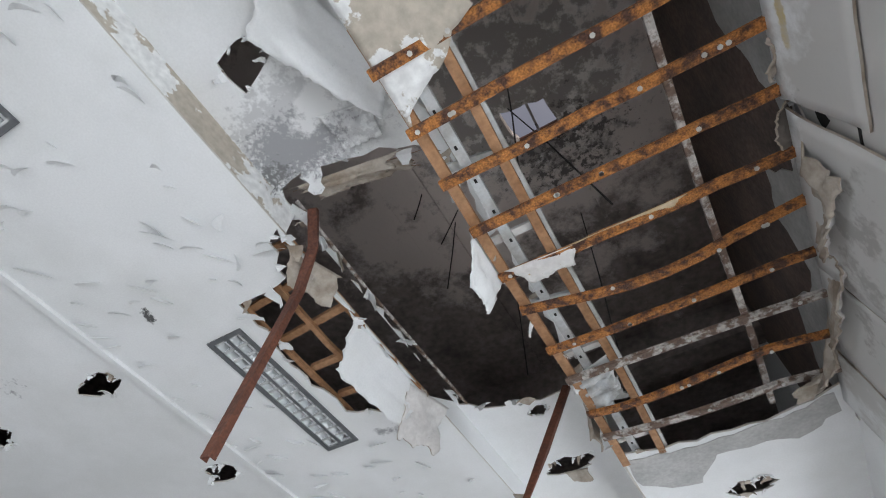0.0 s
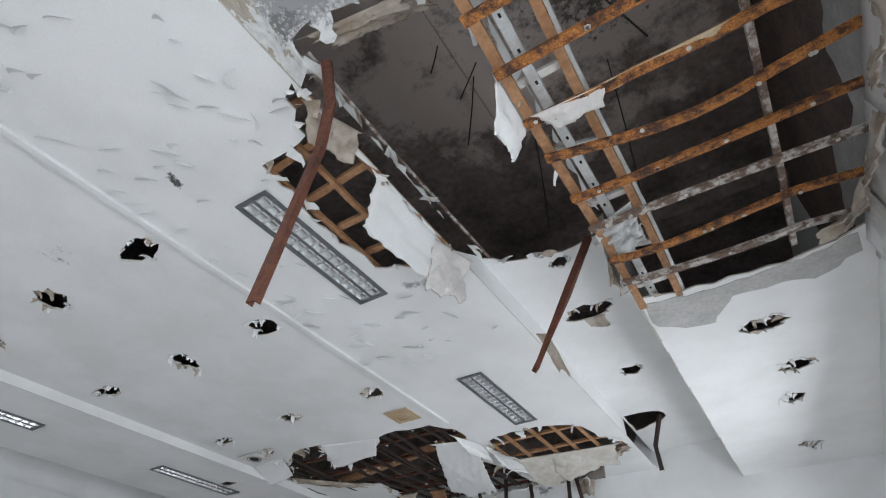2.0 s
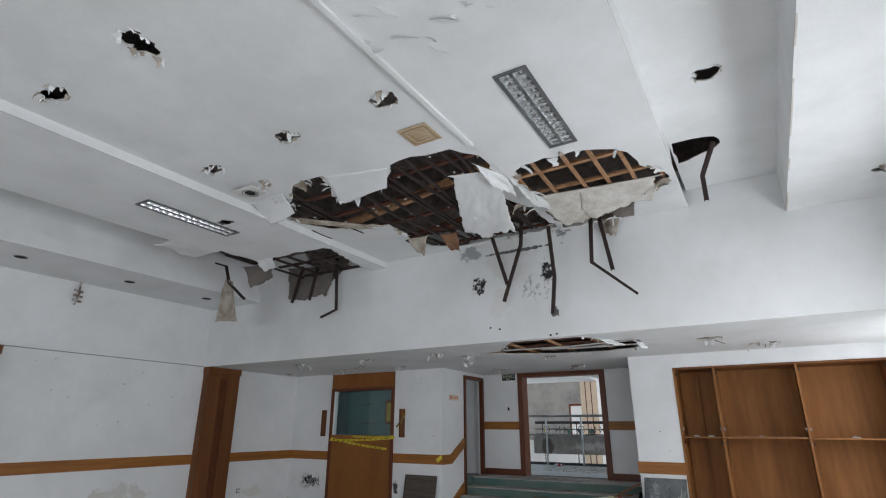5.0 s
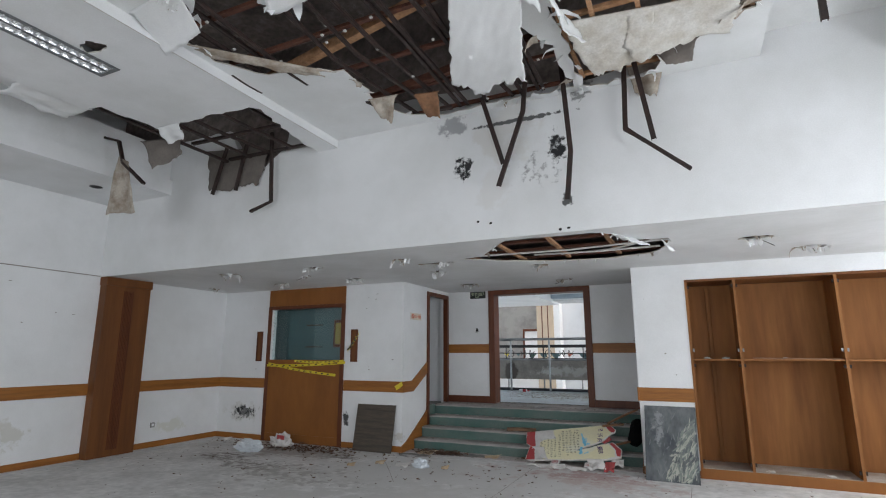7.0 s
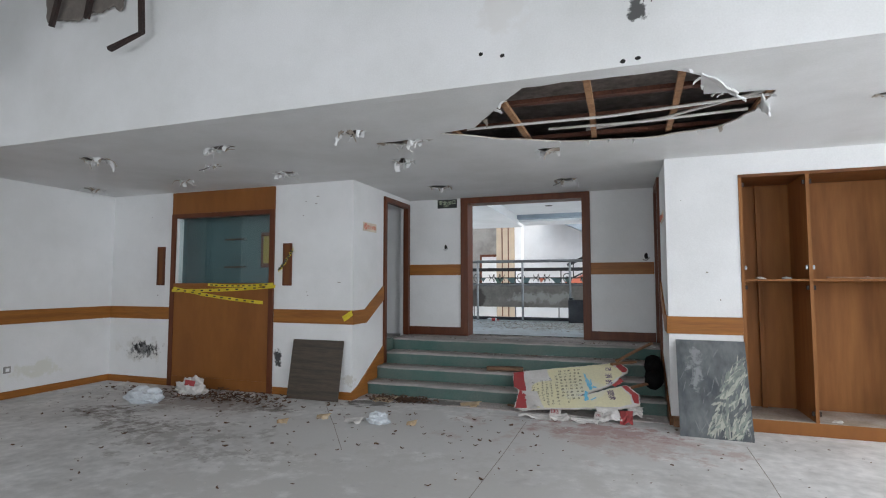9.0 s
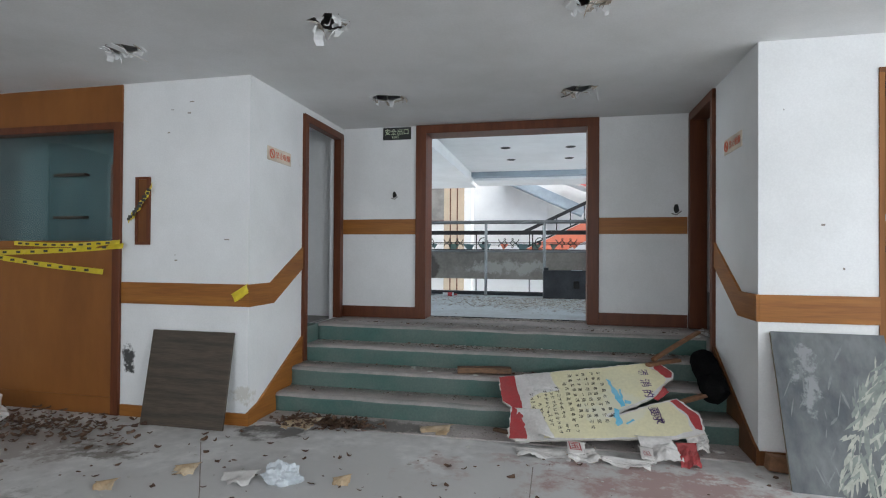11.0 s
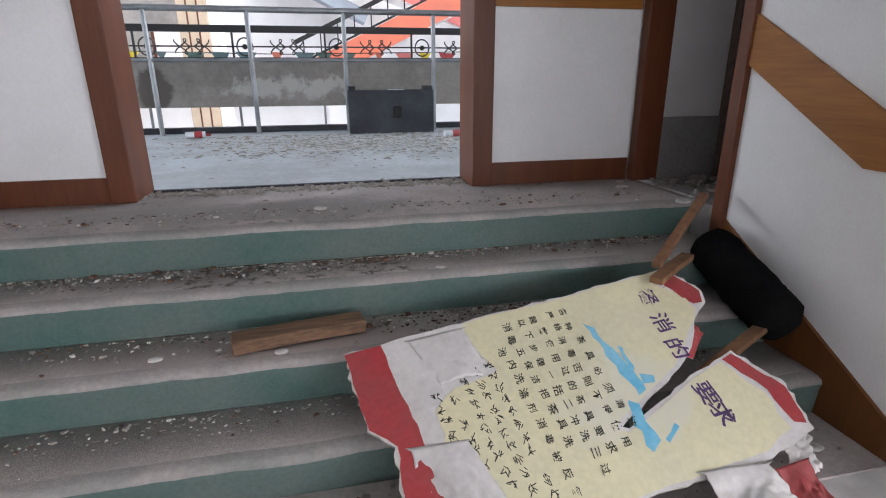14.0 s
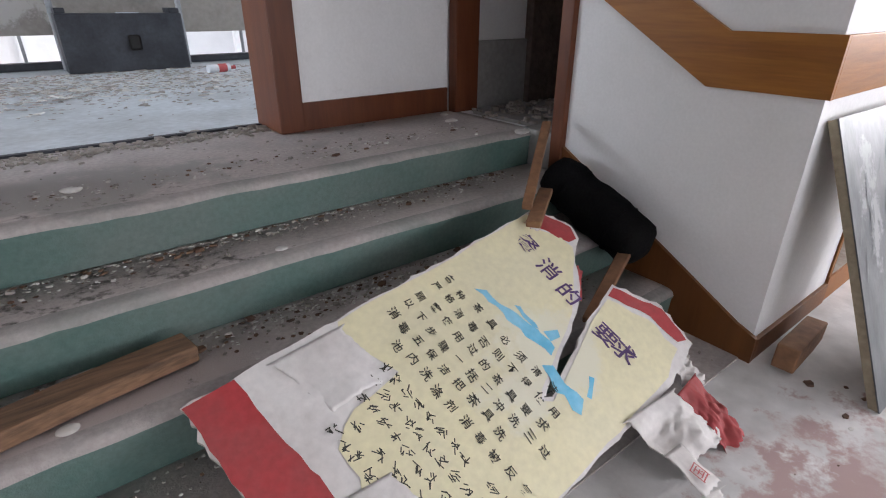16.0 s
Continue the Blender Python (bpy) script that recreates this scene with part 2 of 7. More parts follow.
m_purlin = mat("weathered_purlin", (0.15, 0.10, 0.075), (0.46, 0.43, 0.40), 14, 0.8, 0.3, 50, 0.3, 50, lo=0.46, hi=0.56)
m_lampframe = mat("lamp_steel_rim", (0.10, 0.105, 0.11), (0.14, 0.145, 0.15), 6, 0.4, 0.06, 60, 0.0)
m_chrome = mat("bright_louvre", (0.96, 0.97, 0.98), (0.92, 0.94, 0.95), 6, 0.22, 0.03, 60, 0.0, metal=0.72)
m_tube = mat("white_tube_glass", (0.85, 0.86, 0.87), None, 6, 0.25, 0.02, 60, 0.0)
m_dust = mat("pale_dust", (0.40, 0.36, 0.32), (0.28, 0.23, 0.18), 3, 0.95, 0.15, 40, 0.1, 60)
# speaker cone black, and painted shade for holes, cracks and slots without depth
m_dark = mat("dark_inside", (0.015, 0.014, 0.013), None, 6, 0.9, 0.1, 60, 0.0)
m_wire = mat("rusty_wire", (0.03, 0.025, 0.022), None, 6, 0.8, 0.1, 60, 0.0)
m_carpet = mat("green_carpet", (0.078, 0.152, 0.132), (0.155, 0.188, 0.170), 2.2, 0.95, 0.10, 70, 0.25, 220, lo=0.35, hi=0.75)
m_tread = mat("dirty_carpet_tread", (0.49, 0.44, 0.42), (0.36, 0.325, 0.31), 2.6, 0.95, 0.12, 70, 0.25, 200, stains_and_light=[
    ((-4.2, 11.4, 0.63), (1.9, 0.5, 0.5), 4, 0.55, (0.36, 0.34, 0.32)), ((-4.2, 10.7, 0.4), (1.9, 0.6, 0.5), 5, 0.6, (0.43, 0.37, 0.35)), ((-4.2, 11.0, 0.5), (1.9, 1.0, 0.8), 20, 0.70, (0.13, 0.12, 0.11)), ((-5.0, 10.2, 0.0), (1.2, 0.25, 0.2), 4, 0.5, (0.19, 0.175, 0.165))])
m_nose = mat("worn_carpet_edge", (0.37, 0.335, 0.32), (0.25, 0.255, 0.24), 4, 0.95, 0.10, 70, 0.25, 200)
m_darkboard = mat("dark_brown_board", (0.082, 0.062, 0.044), (0.042, 0.033, 0.026), 3, 0.5, 0.25, 20, 0.1, 40, stretch=(0.6, 0.6, 9))
m_slab = mat("mottled_grey_panel", (0.062, 0.072, 0.080), (0.155, 0.165, 0.168), 3.2, 0.38, 0.14, 16, 0.1, 20, stretch=(1.6, 1.6, 0.6), stains_and_light=[
    ((-2.1, 9.8, 0.6), (0.2, 0.9, 0.5), 14, 0.62, (0.25, 0.26, 0.265))])
m_pale = mat("pale_cream_paint", (0.40, 0.40, 0.34), (0.30, 0.31, 0.27), 9, 0.5, 0.12, 40, 0.1, 40)
m_palegreen = mat("grey_green_paint", (0.22, 0.25, 0.22), (0.15, 0.17, 0.16), 9, 0.5, 0.12, 40, 0.1, 40)
m_scratch = mat("grey_scuff", (0.20, 0.21, 0.215), (0.14, 0.15, 0.155), 9, 0.6, 0.12, 40, 0.1, 40)
m_slabedge = mat("tan_panel_edge", (0.33, 0.28, 0.20), None, 8, 0.85, 0.15, 50, 0.2, 60)
m_yellow = mat("cream_yellow_paper", (0.75, 0.70, 0.46), (0.70, 0.66, 0.46), 3, 0.6, 0.05, 50, 0.08, 30, stains_and_light=[
    ((-3.1, 10.3, 0.2), (0.7, 0.4, 0.4), 5, 0.6, (0.72, 0.70, 0.55))])
m_white = mat("white_paper", (0.70, 0.68, 0.66), (0.60, 0.57, 0.55), 6, 0.75, 0.06, 50, 0.3, 20)
m_red = mat("faded_red_paper", (0.42, 0.045, 0.05), (0.36, 0.07, 0.07), 7, 0.6, 0.1, 60, 0.15, 40)
m_blue = mat("sky_blue_ink", (0.13, 0.50, 0.72), (0.25, 0.58, 0.75), 8, 0.6, 0.05, 60, 0.0)
m_purple = mat("purple_ink", (0.10, 0.05, 0.16), None, 8, 0.6, 0.05, 60, 0.0)
m_ink = mat("black_ink", (0.05, 0.05, 0.04), None, 8, 0.6, 0.05, 60, 0.0)
m_tape = mat("yellow_tape", (0.72, 0.56, 0.03), None, 8, 0.35, 0.05, 60, 0.0)
m_sign = mat("sign_black", (0.02, 0.022, 0.02), None, 8, 0.4, 0.05, 60, 0.0)
m_signtext = mat("sign_pale_green", (0.62, 0.70, 0.48), None, 8, 0.5, 0.05, 60, 0.0)
m_cream = mat("sign_cream", (0.76, 0.66, 0.54), None, 8, 0.5, 0.05, 60, 0.0)
m_orange = mat("orange_red_paint", (0.68, 0.19, 0.11), (0.60, 0.17, 0.11), 2, 0.5, 0.05, 40, 0.0)
m_pink = mat("coral_paint", (0.75, 0.22, 0.20), None, 2, 0.5, 0.05, 40, 0.0)
m_rail = mat("brushed_steel_tube", (0.26, 0.27, 0.28), (0.19, 0.20, 0.21), 5, 0.38, 0.08, 60, 0.0, metal=0.7)
m_blackmetal = mat("black_iron", (0.018, 0.018, 0.02), None, 5, 0.45, 0.1, 60, 0.0)
m_box = mat("scuffed_black_case", (0.012, 0.015, 0.022), (0.034, 0.038, 0.048), 4, 0.55, 0.2, 40, 0.2, 60)
m_fabric = mat("black_cloth_roll", (0.006, 0.006, 0.007), (0.010, 0.010, 0.010), 6, 0.95, 0.2, 120, 0.6, 60)
m_plank = mat("brown_plank", (0.20, 0.11, 0.06), (0.10, 0.058, 0.034), 5, 0.75, 0.25, 18, 0.25, 50, stretch=(0.7, 7, 7))
m_stick = mat("pale_timber", (0.25, 0.125, 0.062), (0.17, 0.082, 0.042), 5, 0.75, 0.2, 30, 0.2, 50)
m_chip = mat("plaster_chip", (0.62, 0.61, 0.58), (0.40, 0.38, 0.35), 15, 0.9, 0.2, 60, 0.2, 60)
m_rubble = mat("grey_brown_rubble", (0.34, 0.31, 0.28), (0.20, 0.18, 0.16), 15, 0.9, 0.3, 60, 0.2, 60)
m_litter = mat("dry_leaf_litter", (0.09, 0.05, 0.035), (0.17, 0.10, 0.06), 20, 0.9, 0.3, 60, 0.2, 60)
m_card = mat("tan_cardboard", (0.48, 0.34, 0.20), (0.55, 0.45, 0.32), 6, 0.85, 0.1, 60, 0.1, 60)
m_teal = mat("teal_room_paint", (0.10, 0.165, 0.175), (0.08, 0.135, 0.145), 1.5, 0.7, 0.05, 60, 0.1, 40)
m_brass = mat("dull_gold_plate", (0.45, 0.33, 0.06), None, 6, 0.4, 0.1, 60, 0.0, metal=0.4)
m_bag = mat("milky_plastic", (0.66, 0.70, 0.74), (0.55, 0.59, 0.63), 8, 0.3, 0.05, 60, 0.2, 30)
m_tan = mat("beige_column_stone", (0.52, 0.42, 0.31), (0.46, 0.37, 0.28), 2, 0.6, 0.05, 40, 0.05, 40)
m_brick = mat("old_red_brick", (0.15, 0.105, 0.09), (0.085, 0.07, 0.062), 3, 0.9, 0.25, 30, 0.5, 40)
m_hallfloor = mat("dusty_pale_tiles", (0.48, 0.52, 0.55), (0.35, 0.375, 0.39), 2.2, 0.5, 0.12, 30, 0.15, 30)
m_white2 = mat("hall_paint", (0.80, 0.81, 0.82), (0.72, 0.73, 0.735), 1.0, 0.8, 0.03, 60, 0.05, 30)
# shaded white of the hall ceiling and stair soffit, put into the colour
m_bluegrey = mat("blue_grey_shade", (0.34, 0.40, 0.46), None, 2, 0.7, 0.05, 60, 0.0)
m_parapet = mat("mottled_parapet_render", (0.30, 0.275, 0.25), (0.20, 0.185, 0.17), 2.2, 0.9, 0.08, 30, 0.2, 25, stains_and_light=[
    ((-4.3, 15.2, 1.1), (2.0, 0.4, 0.3), 5, 0.60, (0.42, 0.40, 0.38)), ((-5.7, 15.2, 1.1), (0.25, 0.4, 0.5), 2, 0.42, (0.11, 0.095, 0.085))])
m_bareboard = mat("bare_grey_brown_board", (0.20, 0.175, 0.155), (0.15, 0.13, 0.115), 4, 0.9, 0.08, 40, 0.2, 30)
m_glass, _nt, _p = nodes_of("window_glass")
_p.inputs["Base Color"].default_value = (0.80, 0.90, 0.90, 1)
_p.inputs["Roughness"].default_value, _p.inputs["IOR"].default_value = 0.03, 1.45
_p.inputs["Transmission Weight"].default_value = 1.0


for _m in (m_frame, m_woodh, m_panel, m_wood):
    _m.node_tree.nodes["Principled BSDF"].inputs["Specular IOR Level"].default_value = 0.28
m_fabric.node_tree.nodes["Principled BSDF"].inputs["Specular IOR Level"].default_value = 0.05


# ---- building tools ----
def part(name, bm, material, parent=None, label=""):
    me = bpy.data.meshes.new(name)
    bm.normal_update()
    bm.to_mesh(me)
    bm.free()
    for m in material if isinstance(material, (list, tuple)) else [material]:
        me.materials.append(m)
    ob = new(name, me)
    if parent:
        ob.parent = parent
        ob.matrix_parent_inverse = parent.matrix_basis.inverted()
    if label:
        tagged(ob, label)
    return ob


def thing(name, at, label, category, group="", kind=""):
    ob = new(name)
    ob.empty_display_size = 0.1
    ob.matrix_basis = Matrix.Translation(at)
    return tagged(ob, label, category, group, kind)


def add_box(bm, x0, x1, y0, y1, z0, z1, bevel=0.0, turn=None):
    r = bmesh.ops.create_cube(bm, size=1)
    vs = r["verts"]
    bmesh.ops.scale(bm, vec=(abs(x1 - x0), abs(y1 - y0), abs(z1 - z0)), verts=vs)
    if bevel:
        es = list({e for v in vs for e in v.link_edges})
        vs = list({v for f in bmesh.ops.bevel(bm, geom=es, offset=bevel, segments=2, affect="EDGES", profile=0.6)["faces"] for v in f.verts} | {v for v in vs if v.is_valid})
    if turn:
        bmesh.ops.transform(bm, matrix=turn, verts=vs)
    bmesh.ops.translate(bm, vec=((x0 + x1) / 2, (y0 + y1) / 2, (z0 + z1) / 2), verts=vs)
    return bm


def box(x0, x1, y0, y1, z0, z1, bevel=0.0, turn=None):
    return add_box(bmesh.new(), x0, x1, y0, y1, z0, z1, bevel, turn)


def boxes(*many):
    bm = bmesh.new()
    for b in many:
        add_box(bm, *b)
    return bm


def jag(points, rough, step, seed):
    """A closed outline with torn, irregular edges between its corners."""
    rnd, out = random.Random(seed), []
    for i, a in enumerate(points):
        b = points[(i + 1) % len(points)]
        a, b = Vector(a), Vector(b)
        d = b - a
        n = max(1, int(d.length / step))
        nor = Vector((-d.y, d.x)).normalized() if d.length else Vector((0, 0))
        for k in range(n):
            q = a + d * (k / n)
            if k:
                q = q + nor * rnd.uniform(-rough, rough) + d.normalized() * rnd.uniform(-0.3, 0.3) * step
            out.append(q)
    return out


def blob(cx, cy, rx, ry, seed, n=16, rough=0.35):
    rnd = random.Random(seed)
    return [Vector((cx + math.cos(2 * math.pi * k / n) * rx * rnd.uniform(1 - rough, 1 + rough * 0.6),
                    cy + math.sin(2 * math.pi * k / n) * ry * rnd.uniform(1 - rough, 1 + rough * 0.6))) for k in range(n)]


def inside(p, loop):
    odd = False
    for i in range(len(loop)):
        a, b = loop[i], loop[i - 1]
        if (a[1] > p[1]) != (b[1] > p[1]) and p[0] < (b[0] - a[0]) * (p[1] - a[1]) / (b[1] - a[1]) + a[0]:
            odd = not odd
    return odd


def plate(outer, holes, place, thick, bm=None, grid=0.0):
    """A board with holes: outlines in (u, v), place(u, v, w) gives the spot, w from 0 (face) to thick (back)."""
    verts, edges, n0 = [], [], 0
    for loop in [outer] + holes:
        verts += [Vector((p[0], p[1])) for p in loop]
        k = len(loop)
        edges += [(n0 + i, n0 + (i + 1) % k) for i in range(k)]
        n0 += k
    if grid:
        us, vs = [p[0] for p in outer], [p[1] for p in outer]
        for i in range(1, int((max(us) - min(us)) / grid) + 1):
            for j in range(1, int((max(vs) - min(vs)) / grid) + 1):
                q = Vector((min(us) + i * grid, min(vs) + j * grid))
                if inside(q, outer):
                    verts.append(q)
    v2, _, faces, *_ = geometry.delaunay_2d_cdt(verts, edges, [], 0, 1e-5)
    faces = [f for f in faces if inside(sum((v2[i] for i in f), Vector((0, 0))) / len(f), outer) and not any(inside(sum((v2[i] for i in f), Vector((0, 0))) / len(f), h) for h in holes)]
    bm = bm or bmesh.new()
    front = [bm.verts.new(place(v.x, v.y, 0)) for v in v2]
    back = [bm.verts.new(place(v.x, v.y, thick)) for v in v2]
    count = {}
    for f in faces:
        bm.faces.new([front[i] for i in f])
        bm.faces.new([back[i] for i in reversed(f)])
        for i in range(len(f)):
            count.setdefault(frozenset((f[i], f[(i + 1) % len(f)])), []).append((f[i], f[(i + 1) % len(f)]))
    for ways in count.values():
        if len(ways) == 1:
            i, j = ways[0]
            fc = bm.faces.new([front[j], front[i], back[i], back[j]])
            fc.material_index = 1
    bmesh.ops.recalc_face_normals(bm, faces=bm.faces)
    return bm


def flat(z):
    return lambda u, v, w: (u, v, z + w)


def rect(u0, u1, v0, v1):
    return [Vector(p) for p in ((u0, v0), (u1, v0), (u1, v1), (u0, v1))]


def sheet(corners, n, m, rough, seed, thick=0.010, curl=0.0, wave=0.0, ragged=0.28):
    """A torn hanging sheet: corners a, b along its held edge, c, d under b and a; soft folds, sharp creases, ragged rim."""
    rnd = random.Random(seed)
    a, b, c, d = (Vector(p) for p in corners)
    nor = (b - a).cross(d - a).normalized()
    n, m = n * 2, m * 2
    bm = bmesh.new()
    grids = []

    def tear(f, k):
        big = 0.5 + 0.5 * noise.noise((f * 3.1 + seed, k * 7.7, 0.3))
        small = 0.5 + 0.5 * noise.noise((f * 11 + seed, k * 3.3, 5.1))
        return max(0.0, min(1.0, 0.62 * big + 0.38 * small))

    cut = [1 - ragged * tear(i / n, 1) - rnd.uniform(0, 0.12) * ragged for i in range(n + 1)]
    side = [(0.45 * ragged * tear(j / m, 2) + rnd.uniform(0, 0.05) * ragged, 1 - 0.45 * ragged * tear(j / m, 3) - rnd.uniform(0, 0.05) * ragged) for j in range(m + 1)]
    for w in (0, thick):
        g = []
        for i in range(n + 1):
            row = []
            for j in range(m + 1):
                s, t = i / n, j / m * cut[i]
                if j:
                    s = side[j][0] + s * (side[j][1] - side[j][0])
                q = (a * (1 - s) + b * s) * (1 - t) + (d * (1 - s) + c * s) * t
                fold = noise.noise((s * 2.4 + seed, t * 2.1, 0)) * 1.3 + 0.9 * (0.35 - abs(noise.noise((s * 4.3, t * 4.6 + seed, 3)))) + 0.35 * noise.noise((s * 13, t * 13, seed))
                q = q + nor * (w + curl * t * t + wave * math.sin(s * 7 + seed) * t + rough * fold * min(1, t * 3))
                row.append(bm.verts.new(q))
            g.append(row)
        grids.append(g)
    for k, g in enumerate(grids):
        for i in range(n):
            for j in range(m):
                q = [g[i][j], g[i + 1][j], g[i + 1][j + 1], g[i][j + 1]]
                fc = bm.faces.new(q if k else q[::-1])
                fc.material_index, fc.smooth = k, True
    rim = [(i, 0) for i in range(n)] + [(n, j) for j in range(m)] + [(i, m) for i in range(n, 0, -1)] + [(0, j) for j in range(m, 0, -1)]
    for k in range(len(rim)):
        (i, j), (p, q) = rim[k], rim[(k + 1) % len(rim)]
        fc = bm.faces.new([grids[0][i][j], grids[0][p][q], grids[1][p][q], grids[1][i][j]])
        fc.material_index = 1
    bmesh.ops.recalc_face_normals(bm, faces=bm.faces)
    return bm


def bar(bm, pts, w, h, up=(0, 0, 1), channel=False):
    """A steel or timber section w wide and h high along a bent line; channel leaves it open on one side."""
    pts = [Vector(p) for p in pts]
    prof = [(-w / 2, -h / 2), (w / 2, -h / 2), (w / 2, h / 2), (-w / 2, h / 2)]
    if channel:
        t = min(w, h) * 0.16
        prof = [(-w / 2, -h / 2), (w / 2, -h / 2), (w / 2, h / 2), (w / 2 - t, h / 2), (w / 2 - t, -h / 2 + t), (-w / 2 + t, -h / 2 + t), (-w / 2 + t, h / 2), (-w / 2, h / 2)]
    rings = []
    for i, p in enumerate(pts):
        d = (pts[min(i + 1, len(pts) - 1)] - pts[max(i - 1, 0)]).normalized()
        u = Vector(up)
        if abs(d.dot(u)) > 0.9:
            u = Vector((0, 1, 0))
        s = d.cross(u).normalized()
        v = s.cross(d).normalized()
        rings.append([bm.verts.new(p + s * a + v * b) for a, b in prof])
    k = len(prof)
    for r0, r1 in zip(rings, rings[1:]):
        for i in range(k):
            bm.faces.new([r0[i], r0[(i + 1) % k], r1[(i + 1) % k], r1[i]])
    bm.faces.new(rings[0][::-1])
    bm.faces.new(rings[-1])
    bmesh.ops.recalc_face_normals(bm, faces=bm.faces)
    return bm


def tube(bm, pts, r, n=8):
    pts = [Vector(p) for p in pts]
    rings = []
    for i, p in enumerate(pts):
        d = (pts[min(i + 1, len(pts) - 1)] - pts[max(i - 1, 0)]).normalized()
        s = d.cross(Vector((0.3, 0.2, 0.93))).normalized()
        v = s.cross(d)
        rings.append([bm.verts.new(p + (s * math.cos(2 * math.pi * k / n) + v * math.sin(2 * math.pi * k / n)) * r) for k in range(n)])
    for r0, r1 in zip(rings, rings[1:]):
        for i in range(n):
            bm.faces.new([r0[i], r0[(i + 1) % n], r1[(i + 1) % n], r1[i]])
    bm.faces.new(rings[0][::-1])
    bm.faces.new(rings[-1])
    return bm


def flaps(bm, loop, place, seed, count=9, size=0.09, down=(0, 0, -1)):
    """Torn shreds and slivers of board that hang from the rim of a hole."""
    rnd = random.Random(seed)
    dn = Vector(down)
    k = len(loop)
    cen = sum((Vector(p) for p in loop), Vector((0, 0))) / k
    for _ in range(count):
        i = rnd.randrange(k)
        a, b = Vector(loop[i]), Vector(loop[(i + 1) % k])
        root = a.lerp(b, rnd.random())
        way = (cen - root).normalized() * rnd.choice((1, 1, -0.6)) + Vector((rnd.uniform(-0.7, 0.7), rnd.uniform(-0.7, 0.7)))
        side = Vector((-way.y, way.x)).normalized()
        ln = size * rnd.uniform(0.25, 1.0)
        wd = size * rnd.uniform(0.08, 0.34)
        drop = rnd.uniform(0.15, 0.8)
        pts = []
        n = 4
        for t in range(n + 1):
            f = t / n
            mid = root + way * ln * f * (1 - 0.4 * f)
            for sgn in (-1, 1):
                q = mid + side * sgn * wd * (1 - f * rnd.uniform(0.5, 0.95)) + side * rnd.uniform(-0.25, 0.25) * wd
                pts.append(Vector(place(q.x, q.y, -0.002)) + dn * (ln * drop * f * f + rnd.uniform(0, 0.006)))
        lower = [bm.verts.new(p) for p in pts]
        upper = [bm.verts.new(p - dn * 0.005) for p in pts]
        mi = 0 if rnd.random() < 0.7 else 1
        for g, rev in ((lower, False), (upper, True)):
            for t in range(n):
                q = [g[2 * t], g[2 * t + 1], g[2 * t + 3], g[2 * t + 2]]
                fc = bm.faces.new(q[::-1] if rev else q)
                fc.material_index = mi
        for t in range(n):
            for o in (0, 1):
                fc = bm.faces.new([lower[2 * t + o], lower[2 * t + 2 + o], upper[2 * t + 2 + o], upper[2 * t + o]])
                fc.material_index = mi
        bm.faces.new([lower[2 * n], lower[2 * n + 1], upper[2 * n + 1], upper[2 * n]])
    return bm


def text_bm(body, size, depth=0.0, bold=0.0):
    cu = bpy.data.curves.new("lettering", "FONT")
    cu.body, cu.size, cu.extrude, cu.resolution_u, cu.offset = body, size, depth, 2, bold
    ob = bpy.data.objects.new("lettering", cu)
    scene.collection.objects.link(ob)
    me = bpy.data.meshes.new_from_object(ob.evaluated_get(bpy.context.evaluated_depsgraph_get()))
    bpy.data.objects.remove(ob)
    bm = bmesh.new()
    bm.from_mesh(me)
    bpy.data.meshes.remove(me)
    return bm


def structure(name, bm, material, label, category):
    return tagged(part(name, bm, material), label, category, kind="structure")

# ---- large structure ----
XW, XE, YS, YB, ZC = -9.82, 1.5, -5.0, 7.5, 2.67     # west and east walls, south wall, bulkhead, low ceiling
YP, YQ, YR = 9.98, 10.06, 11.75                      # panel wall, cupboard wall, doorway wall
XL, XR, ZL = -5.84, -2.31, 0.63                      # recess sides, landing
SLAB = 5.7

floor = structure("floor", box(XW - 0.2, XE + 0.2, YS - 0.2, YR + 0.1, -0.2, 0), m_floor, "dusty grey cement floor scattered with plaster chips and litter", "floor")


def wall_with(name, along, a0, a1, z0, z1, at, thick, holes, material, label):
    """along 'x': a wall in the plane y = at; along 'y': in the plane x = at; thick is signed, away from the room."""
    place = (lambda u, v, w: (u, at + w, v)) if along == "x" else (lambda u, v, w: (at + w, u, v))
    return structure(name, plate(rect(a0, a1, z0, z1), holes, place, thick), [material, material], label, "wall")


wall_west = wall_with("wall_west", "y", YS, YR + 0.1, 0, SLAB, XW, -0.2, [], m_wall, "white painted wall with scuffs and grey damp marks")
east_holes = [rect(a, b, 0.95, t) for (a, b), t in zip(WIN_E, WIN_TOP)]
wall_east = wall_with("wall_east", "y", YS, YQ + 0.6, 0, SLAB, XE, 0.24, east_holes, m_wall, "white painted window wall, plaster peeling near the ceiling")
wall_south = wall_with("wall_south", "x", XW - 0.2, XE + 0.24, 0, SLAB, YS, -0.24, [rect(a, b, 0.95, 2.85) for a, b in OPEN_S], m_wall, "plain white unseen wall with openings for added daylight lamps")
wall_panel = wall_with("wall_panel", "x", XW, XL, 0, ZC, YP, 0.1, [rect(-8.60, -7.02, 1.38, 2.34)], m_wall, "white wall with black mould above the skirting")
DL0, DL1 = 10.87, 11.64
wall_recess_west = wall_with("wall_recess_west", "y", YP + 0.1, YR, 0, ZC, XL, -0.1, [rect(DL0, DL1, ZL - 0.02, 2.56)], m_wall, "white painted side wall beside the carpeted steps")
DR0, DR1 = 11.0, 11.68
